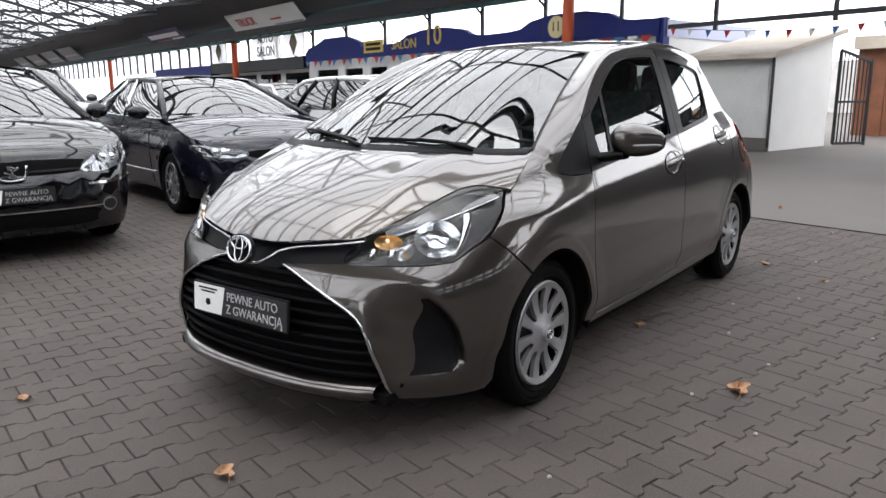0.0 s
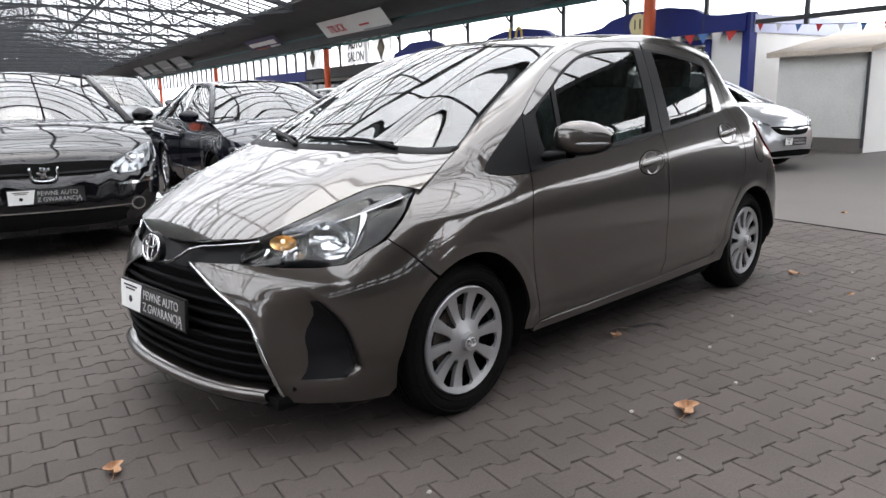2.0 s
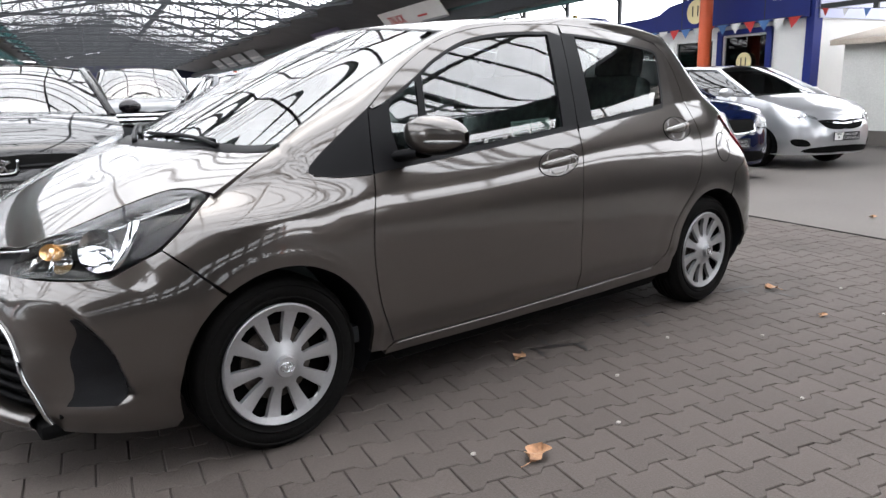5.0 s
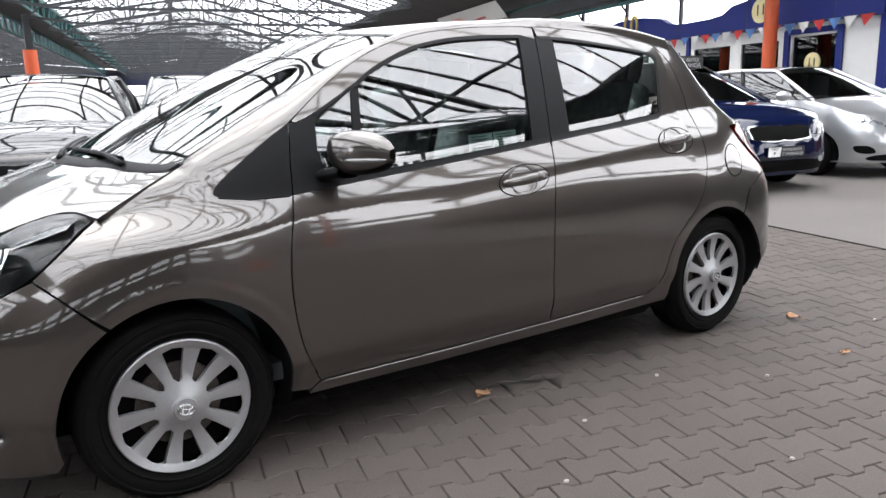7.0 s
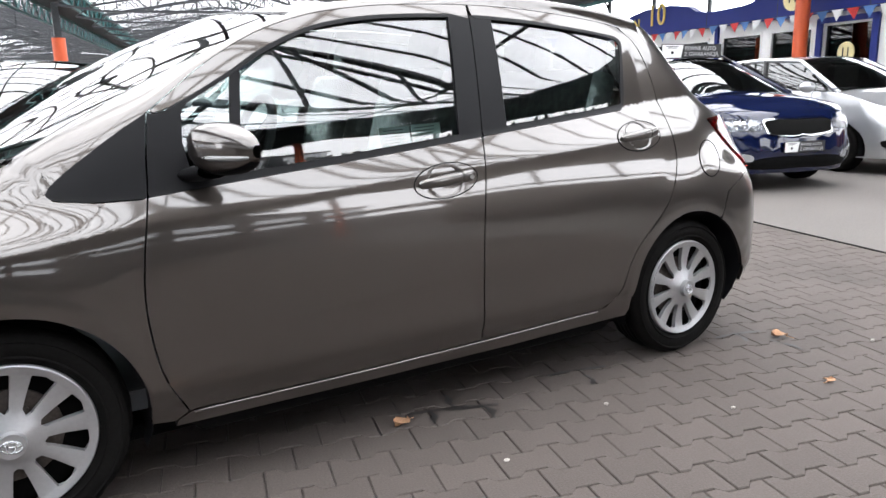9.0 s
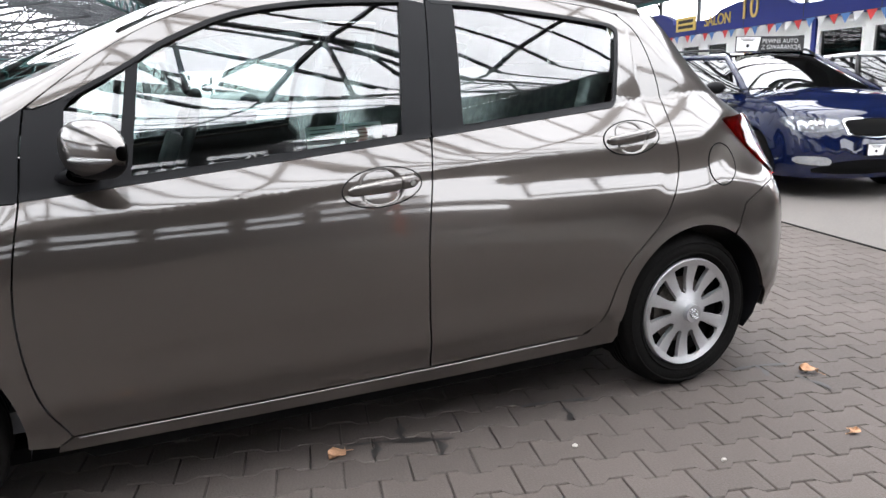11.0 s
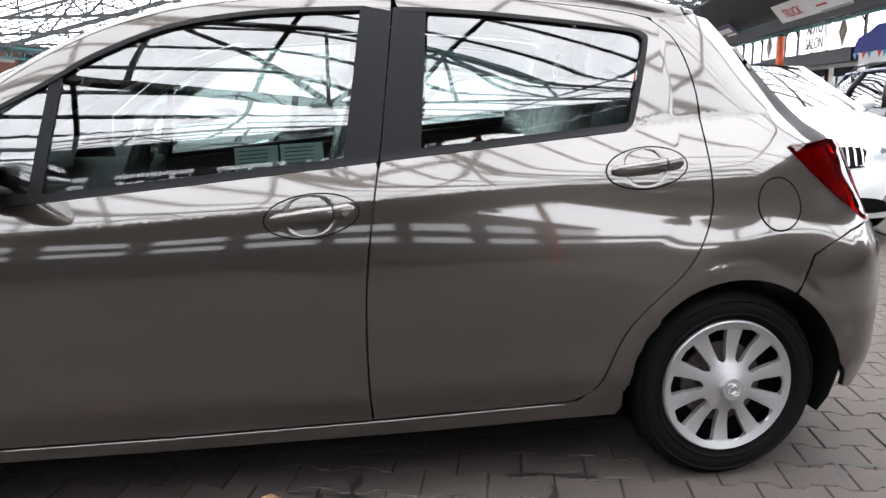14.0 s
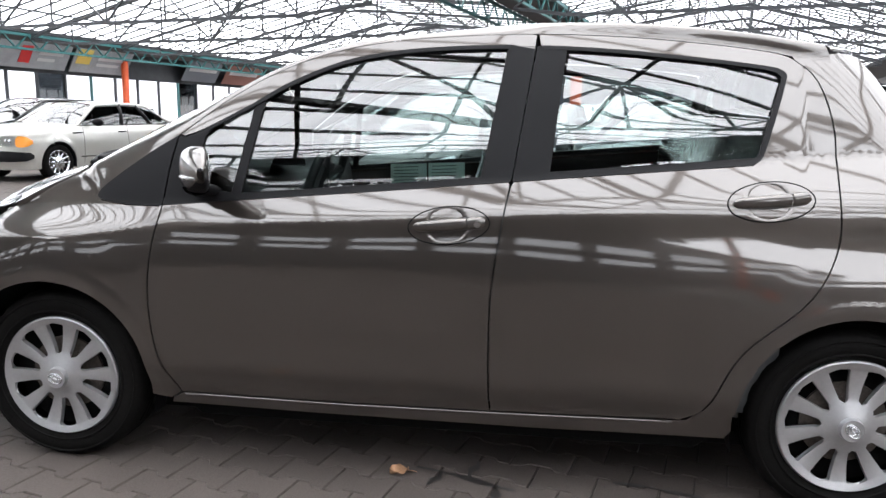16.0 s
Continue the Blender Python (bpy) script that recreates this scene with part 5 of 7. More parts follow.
        # arch liners
        for hx in (0.0, WB):
            rr = []
            for yy in (0.835, 0.70, 0.55):
                rr.append([(hx + 0.342 * math.cos(radians(a)), min(yy, side_y(hx + 0.342 * math.cos(radians(a)), HUB + 0.342 * math.sin(radians(a))) - 0.006), HUB + 0.342 * math.sin(radians(a))) for a in range(-20, 201, 10)])
            ribbon("arch_liner", rr, PLASTIC, car, "black wheel arch liner", sd)
        # headlamp
        lamp3 = [nose(y, z) for y, z in ((0.392, 0.641), (0.53, 0.641), (0.655, 0.645), (0.708, 0.652))] + [np.array(flank(x, z)) - (0, 0.003, 0) for x, z in ((-0.405, 0.690), (-0.340, 0.727), (-0.262, 0.790), (-0.205, 0.834), (-0.170, 0.857))] + [np.array(bonnet(x, y)) for x, y in ((-0.180, 0.708), (-0.213, 0.640), (-0.268, 0.596), (-0.386, 0.556), (-0.502, 0.513), (-0.612, 0.441))]
        c3 = np.mean(lamp3, 0)
        ring3 = [np.array(q) for q in spline(lamp3, 4, True)]
        lens = []
        for f in (1.0, 0.93, 0.75, 0.5, 0.25, 0.02):
            lens.append([c3 + (q - c3) * f + np.array((-0.55, 0.62, 0.50)) * 0.030 * (1 - f ** 2.2) for q in ring3])
        hl = ribbon("headlamp", lens, LENS, car, "headlamp with clear lens and amber indicator", sd, close=True)
        back = [[c3 + (q - c3) * f - np.array((-0.55, 0.62, 0.40)) * dp for q in ring3] for f, dp in ((0.995, 0.003), (0.97, 0.02), (0.90, 0.06), (0.5, 0.085), (0.02, 0.09))]
        ribbon("lamp_housing", back, LAMP_BLACK, hl, "grey lamp housing", sd, close=True)
        up = np.array((-0.45, 0.45, 0.6))
        brow = spline([(-0.560, 0.492, 0.718), (-0.50, 0.545, 0.738), (-0.38, 0.645, 0.785), (-0.30, 0.700, 0.818), (-0.235, 0.735, 0.842)], 5)
        wide = [0.25 + 0.35 * math.sin(math.pi * min(1.0, 0.25 + i / (len(brow) - 1))) for i in range(len(brow))]
        ribbon("lamp_brow", [[q + up * 0.014 * w, q + up * 0.015 * w + np.array((0.0, 0.008, -0.008)) * w, q + np.array((0.004, 0.005, -0.010)) * w] for q, w in zip(brow, wide)], REFLECTOR, hl, "bright strip along the lamp", sd)
        crest = spline([np.array(bonnet(x, y)) + (0, 0.004, -0.010) for x, y in ((-0.560, 0.482), (-0.50, 0.520), (-0.38, 0.566), (-0.28, 0.604), (-0.205, 0.672))], 5)
        ribbon("lamp_lining", [[c + (g - c) * t + np.array((-0.3, 0.3, 0.2)) * 0.012 * t * (1 - t) for t in (0, 0.33, 0.66, 1.0)] for c, g in zip(crest, [q + up * 0.014 * w for q, w in zip(brow, wide)])], LAMP_SHELF, hl, "grey lining above the strip", sd)
        post_l = spline([(-0.385, 0.712, 0.800), (-0.405, 0.722, 0.755), (-0.435, 0.722, 0.700), (-0.460, 0.712, 0.668)], 4)
        ribbon("lamp_divider", [[q + (-0.016, -0.014, 0.0), q + (-0.008, -0.002, 0.004), q + (0.008, 0.002, 0.004)] for q in post_l], REFLECTOR, hl, "bright divider in the lamp", sd)
        def bowl_at(nm, c, r, mt, deep, lbl):
            ax = np.array((-0.80, 0.45, 0.25))
            ax = ax / np.linalg.norm(ax)
            s1 = np.cross(ax, (0, 0, 1.0))
            s1 /= np.linalg.norm(s1)
            s2 = np.cross(s1, ax)
            rr = []
            for f, dp in ((1.0, 0.0), (0.85, 0.3), (0.6, 0.7), (0.3, 0.95), (0.02, 1.0)):
                rr.append([np.array(c) - ax * deep * dp + (s1 * math.cos(b) * (1.9 if mt is AMBER_PALE else 1.25) + s2 * math.sin(b)) * r * f for b in (math.tau * k / 20 for k in range(20))])
            return ribbon(nm, rr, mt, hl, lbl, sd, close=True)
        bowl_at("main_reflector", (-0.478, 0.645, 0.720), 0.064, REFLECTOR, 0.05, "bright main reflector")
        bowl_at("dipped_reflector", (-0.560, 0.555, 0.682), 0.034, REFLECTOR, 0.04, "bright reflector")
        bowl_at("indicator_reflector", (-0.575, 0.512, 0.708), 0.026, AMBER_PALE, 0.02, "amber indicator reflector")
        bm = bmesh.new()
        bmesh.ops.create_uvsphere(bm, u_segments=14, v_segments=10, radius=0.007, matrix=Matrix.Translation((-0.572, sd * 0.505, 0.713)))
        part("indicator_bulb", bm, AMBER_LIT, hl, "lit amber bulb")
        for yy, zz in ((0.47, 0.668), (0.52, 0.663)):
            tube("lamp_fin", [(-0.628 + (yy - 0.47) * 0.7, yy, zz - 0.022), (-0.612 + (yy - 0.47) * 0.7, yy + 0.012, zz + 0.02)], 0.008, REFLECTOR, hl, "bright fin", sd, 8)

    # bonnet, screen, roof
    hood_edge = spline([(-0.725, 0.0), (-0.722, 0.10), (-0.706, 0.20), (-0.668, 0.33), (-0.618, 0.437), (-0.503, 0.507), (-0.386, 0.550), (-0.264, 0.590), (-0.207, 0.636), (-0.174, 0.706), (-0.160, 0.737)], 5) + spline([(-0.05, 0.718), (0.04, 0.696), (0.083, 0.684)], 3) + spline([(-0.025, 0.55), (-0.108, 0.35), (-0.152, 0.18), (-0.166, 0.0)], 5)
    full = hood_edge + [(p[0], -p[1]) for p in hood_edge[::-1]][1:-1]
    hood = panel("bonnet", full, bonnet, P, car, "bronze-grey bonnet", 0.035, 0.014, 1)
    ws = panel("windscreen", [(-0.985, 0.0), (-0.5, 0), (0.5, 0), (0.985, 0.0), (0.985, 1.0), (0, 1.0), (-0.985, 1.0)], screen, PANE, car, "clear windscreen", 0.03, 0.004, 1)
    for a in (-1, 1):
        panel("screen_edge", [(a * 1.0, 0.0), (a * 0.985, 0.015), (a * 0.98, 0.985), (a * 1.0, 1.0)], screen, TRIM, ws, "black edge of the windscreen", 0.08, 0.004, 1, lift=0.001)
    panel("screen_band", [(-1, 0.982), (1, 0.982), (1, 1.0), (-1, 1.0)], screen, TRIM, ws, "black band along the roof edge", 0.08, 0.004, 1, lift=0.0012)
    def roof_end(a):
        return 2.635 - 0.205 * abs(a) ** 2.6
    lead_edge = [(SCREEN_TOP(y) + 0.003, y / ROOF_EDGE_C(SCREEN_TOP(y))) for y in np.linspace(0.488, -0.488, 29)]
    rf = [(x, -1.0) for x in np.linspace(0.972, 2.43, 24)] + [(roof_end(q), q) for q in np.linspace(-0.93, 0.93, 21)] + [(x, 1.0) for x in np.linspace(2.43, 0.972, 24)] + lead_edge
    roof = panel("roof", rf, lambda x, a: roof_top(x, a), P, car, "bronze-grey roof skin", 0.045, 0.02, 1)
    for sd in (-1, 1):
        rows = []
        for q in np.linspace(0, 1, 13):
            e = np.array(roof_top(roof_end(q), q))
            rows.append([e + (-0.004, 0, -0.001), e + (0.010, 0.004 * q, -0.008), e + (0.010, 0.004 * q, -0.022), e + (-0.01, 0, -0.036), e + (-0.07, -0.02 * q, -0.045)])
        ribbon("spoiler", rows, P, car, "painted roof spoiler", sd)
    cowl = [[(SCREEN_LOW(y) + dx, y, bonnet(SCREEN_LOW(y), y)[2] + dz) for dx, dz in ((0.016, 0.013), (0.004, 0.010), (-0.018, -0.002), (-0.034, -0.012), (-0.040, -0.04))] for y in np.linspace(-0.68, 0.68, 31)]
    ribbon("cowl", cowl, PLASTIC, car, "black plastic cowl under the windscreen", 1)

    def on_screen(a, b, up):
        return screen(a, b) + np.array((-0.42, 0, 0.91)) * up
    # wipers: arm and blade, parked low on the glass
    for arm, blade in ((((0.02, -0.01, 0.008), (0.20, 0.025, 0.018), (0.50, 0.06, 0.020), (0.62, 0.075, 0.018)), ((0.10, 0.03, 0.010), (0.50, 0.075, 0.010), (0.90, 0.09, 0.010))), (((-0.70, -0.01, 0.008), (-0.55, 0.015, 0.018), (-0.35, 0.035, 0.018)), ((-0.66, 0.015, 0.010), (-0.35, 0.04, 0.010), (0.0, 0.045, 0.010)))):
        wp = tube("wiper_arm", spline([on_screen(*q) for q in arm], 5), [0.010] * 4 + [0.007] * (5 * (len(arm) - 1) - 3), PLASTIC, car, "black wiper arm", 1)
        tube("wiper_blade", spline([on_screen(*q) for q in blade], 6), 0.007, PLASTIC, wp, "rubber blade", 1, 6)
    CHR = [(0.150, 0.618), (0.235, 0.592), (0.33, 0.553), (0.42, 0.510), (0.478, 0.470), (0.515, 0.41), (0.538, 0.34), (0.555, 0.26), (0.566, 0.195)]
    chr_pts = spline(CHR, 6)
    for sd in (-1, 1):
        inner = [(nose_s(y, z), z) for y, z in chr_pts]
        top = [(nose_s(0.150, 0.618), 0.618), (nose_s(0.30, 0.630), 0.630), (nose_s(0.392, 0.637), 0.637), (nose_s(0.53, 0.636), 0.636), (nose_s(0.655, 0.639), 0.639), (nose_s(0.712, 0.647), 0.647)] + [(nose_sx(x, z), z) for x, z in ((-0.40, 0.688), (-0.340, 0.716), (-0.288, 0.668), (-0.232, 0.612))]
        archp = [(nose_sx(x, z), z) for x, z in arc(0, HUB, 0.337, 124, 196, 14)]
        bot = [(nose_sx(-0.34, 0.165), 0.165), (nose_s(0.72, 0.165), 0.165), (nose_s(0.65, 0.175), 0.175), (nose_s(0.58, 0.180), 0.180)]
        outl = top + archp + bot + inner[::-1]
        wall_y = [(0.272, 0.715), (0.30, 0.735), (0.36, 0.740), (0.42, 0.730), (0.48, 0.708), (0.53, 0.680), (0.57, 0.640), (0.60, 0.57)]

        def bumper(s, z, sd=sd):
            p = front_face(s, z)
            x = p[0]
            y = abs(p[1])
            # hollow that deepens from the grille outwards, with a steep outer wall and a shelf below
            yw = lerp(z, wall_y)
            d = step01((y - yw + 0.22) / 0.20) * (1 - step01((y - yw + 0.01) / 0.035))
            d *= 0.070 * step01((z - 0.235) / 0.13) * (step01((0.60 - z) / 0.20))
            return (x + 0.8 * d, p[1] - 0.45 * d, z)
        bp = panel("front_bumper", outl, bumper, P, car, "bronze-grey front bumper", 0.013, 0.016, sd)
        zs = np.linspace(0.268, 0.535, 12)
        blank = [(nose_s(lerp(z, wall_y) + 0.002, z), z) for z in zs] + [(nose_s(lerp(z, wall_y) - 0.095 + 0.075 * step01((z - 0.40) / 0.14), z), z) for z in zs[::-1]]
        panel("lamp_blank", blank, bumper, PLASTIC, bp, "dull black cover in the hollow", 0.013, 0.004, sd, lift=0.003)
        bm = bmesh.new()
        hx, hy, hz = bumper(nose_s(0.598, 0.235), 0.235)
        add_rod(bm, (hx - 0.002, sd * hy, hz), (hx + 0.01, sd * hy, hz), 0.008, 16)
        part("tow_hole", bm, DARK, bp, "small round hole")
        tube("grille_chrome", [nose(y, z, 0.004) for y, z in chr_pts], [0.0055] * 30 + [0.0075] * (len(chr_pts) - 30), CHROME, car, "chrome strip beside the grille", sd)
        wing_c = spline([(0.0, 0.607), (0.05, 0.612), (0.095, 0.635), (0.135, 0.660), (0.20, 0.677), (0.30, 0.690), (0.40, 0.704), (0.445, 0.711)], 6)
        tube("badge_chrome", [nose(y, z, 0.022 if y < 0.15 else 0.014) for y, z in wing_c], [0.007 - 0.002 * i / len(wing_c) for i in range(len(wing_c))], CHROME, car, "chrome wing below the badge", sd)
        # black field between bonnet and chrome wing, and main grille
        fld = [(0.0, 0.60)] + [(nose_s(y, z), z) for y, z in ((0.10, 0.60), (0.16, 0.618), (0.30, 0.632), (0.39, 0.642), (0.44, 0.705))] + [(nose_s(y, z), z) for y, z in ((0.33, 0.715), (0.18, 0.720))] + [(0.0, 0.722)]
        panel("upper_grille", fld, front_face, TRIM, car, "black upper grille field", 0.03, 0.01, sd, lift=-0.014)
        gp = [(0.0, 0.60), (nose_s(0.15, 0.61), 0.61)] + [(s, z) for s, z in inner] + [(nose_s(0.565, 0.19), 0.19), (0.0, 0.19)]
        panel("main_grille", gp, front_face, DARK, car, "deep black main grille", 0.05, 0.01, sd, lift=-0.045)
        lip = [[nose(y, 0.19 + dz, 0.012 + dx) for dx, dz in ((-0.05, 0.045), (-0.01, 0.046), (0.022, 0.030), (0.024, 0.008), (0.0, -0.022), (-0.04, -0.03))] for y in np.linspace(0.0, 0.535, 24)]
        ribbon("front_lip", lip, P, car, "painted lip below the grille", sd)
    for i in range(9):
        z = 0.585 - i * 0.040
        wmax = max(0.16, float(np.interp(z, [c[1] for c in CHR[::-1]], [c[0] for c in CHR[::-1]])) - 0.015)
        ys = np.linspace(-wmax, wmax, 25)
        rows = [[nose(y, z + dz, 0.0) + np.array((dx, 0, 0)) for dx, dz in ((0.035, 0.004), (0.012, 0.010), (0.006, 0.0), (0.012, -0.006), (0.035, -0.006))] for y in ys]
        ribbon("grille_slat", rows, GRILLE, car, "", 1)
    # badge: three rings
    bx = -0.795
    bd = part("badge", add_rod(bmesh.new(), (bx + 0.03, 0, 0.662), (bx + 0.010, 0, 0.662), 0.055, 32), TRIM, car, "round chrome badge of crossed rings")

    def ring(cx, cz, rx, rz, r):
        return tube("badge_ring", [(bx + 0.0 + (cz + rz * math.sin(a)) * 0.25, cx + rx * math.cos(a), 0.662 + cz + rz * math.sin(a)) for a in (math.tau * i / 32 for i in range(33))], r, CHROME, bd, "", 1, 8)
    ring(0, 0, 0.062, 0.045, 0.0055), ring(0, 0.0, 0.020, 0.043, 0.0045), ring(0, 0.020, 0.042, 0.018, 0.0045)
    return car


CLEAR_LAMP = material("clear_indicator", (0.14, 0.14, 0.14), 0.15, 0.3, coat=1)
AMBER_LIT = bpy.data.materials.new("lit_amber_bulb")
AMBER_LIT.use_nodes = True
AMBER_LIT.node_tree.nodes["Principled BSDF"].inputs["Emission Color"].default_value = (1.0, 0.72, 0.4, 1)
AMBER_LIT.node_tree.nodes["Principled BSDF"].inputs["Emission Strength"].default_value = 1.2


def dealer_board(m, parent=None):
    """A 52 cm board: x to the reader's right, y up, z out."""
    ob = thing("plate_board", "white and black dealer board with pale lettering", "plate board", m, "dealer boards")
    part("backing", add_box(bmesh.new(), 0.525, 0.118, 0.012, (0, 0, 0), bevel=0.004), TRIM, ob, "black plate holder")
    vs = [(-0.257, -0.052, 0.008), (-0.095, -0.052, 0.008), (-0.075, 0.052, 0.008), (-0.257, 0.052, 0.008)]
    flat("white_field", vs + [(x, y, 0.004) for x, y, _ in vs], [(0, 1, 2, 3), (0, 4, 5, 1), (1, 5, 6, 2), (2, 6, 7, 3), (3, 7, 4, 0)], PAPER, ob, "white field with a small dark mark")
    vs = [(-0.095, -0.052, 0.007), (0.257, -0.052, 0.007), (0.257, 0.052, 0.007), (-0.075, 0.052, 0.007)]
    flat("black_field", vs + [(x, y, 0.004) for x, y, _ in vs], [(0, 1, 2, 3), (0, 4, 5, 1), (1, 5, 6, 2), (2, 6, 7, 3), (3, 7, 4, 0)], CARD, ob, "black field")
    lettering("word", "PEWNE AUTO", 0.047, LETTER, pose(0.075, 0.021, 0.0085), ob, "pale words", 0.0006, squeeze=0.92)
    lettering("word", "Z GWARANCJĄ", 0.047, LETTER, pose(0.085, -0.025, 0.0085), ob, "pale words", 0.0006, squeeze=0.92)
    bm = bmesh.new()
    add_rod(bm, (-0.172, -0.012, 0.008), (-0.172, -0.012, 0.0095), 0.015, 5)
    part("dark_mark", bm, TRIM, ob, "small dark mark")
    for k in range(2):
        part("print_bar", add_box(bmesh.new(), 0.11 - 0.03 * k, 0.006, 0.001, (-0.172, 0.038 - 0.012 * k, 0.0085)), TRIM, ob)
    return ob


car = hatchback()
dealer_board(Matrix.Translation((-0.808, 0, 0.458)) @ Matrix(((0, 0, -1), (-1, 0, 0), (0, 1, 0))).to_4x4() @ pose(0, 0, 0, -4, 0, 0))
w0 = wheel("car_wheel", "black tyre with silver ten-spoke wheel cover", "wheels of the hatchback")
w0.matrix_world = pose(0, -0.704, HUB, 0, 14, 0)
for x, y, rz, ry in ((WB, -0.704, 0, 40), (0, 0.704, 180, 20), (WB, 0.704, 180, 5)):
    copy_thing(w0, pose(x, y, HUB, 0, ry, rz))
for w in [o for o in scene.objects if o.name.startswith("car_wheel")]:
    m = w.matrix_basis.copy()
    w.parent = car
    w.matrix_basis = m


# ---- parked cars ----
class Body:
    """A plain car body: a is the place along the flank (x), bent round the nose and the tail."""

    def __init__(self, half, wb, fo, ro, top, lean_f, lean_r, round_f=0.55, round_r=0.4, hub=0.31):
        self.half, self.wb, self.x0, self.x1, self.top, self.hub = half, wb, -fo, wb + ro, top, hub
        self.lean_f, self.lean_r, self.rf, self.rr = lean_f, lean_r, round_f, round_r
        self.a0, self.a1 = self.x0 + round_f - 0.9, self.x1 - round_r + 0.9

    def width(self, x, z):
        w = self.half * ease(z, [(0.15, 0.91), (0.25, 0.955), (0.45, 0.99), (0.65, 1.0), (0.8, 0.985), (0.92, 0.955), (1.1, 0.90)])
        for hx in (0.0, self.wb):
            w += 0.014 * math.exp(-((math.hypot(x - hx, z - self.hub) - 0.37) / 0.05) ** 2)
        return w

    def wrap(self, a, z):
        xa, xb = self.x0 + self.rf, self.x1 - self.rr
        if a < xa:
            q = max(0.0, (a - self.a0) / 0.9) * math.pi / 2
            x = self.x0 + lerp(z, self.lean_f) + (self.rf - lerp(z, self.lean_f)) * (1 - max(0.0, math.cos(q)) ** 0.72)
            return (x, self.width(x, z) * math.sin(q) ** 0.72, z)
        if a > xb:
            q = max(0.0, (self.a1 - a) / 0.9) * math.pi / 2
            x = self.x1 - lerp(z, self.lean_r) - (self.rr - lerp(z, self.lean_r)) * (1 - max(0.0, math.cos(q)) ** 0.72)
            return (x, self.width(x, z) * math.sin(q) ** 0.72, z)
        return (a, self.width(a, z), z)

    def across(self, y, z):
        """a on the nose where the body is y wide."""
        lo, hi = self.a0, self.x0 + self.rf
        for _ in range(24):
            m = (lo + hi) / 2
            if self.wrap(m, z)[1] < y:
                lo = m
            else:
                hi = m
        return lo


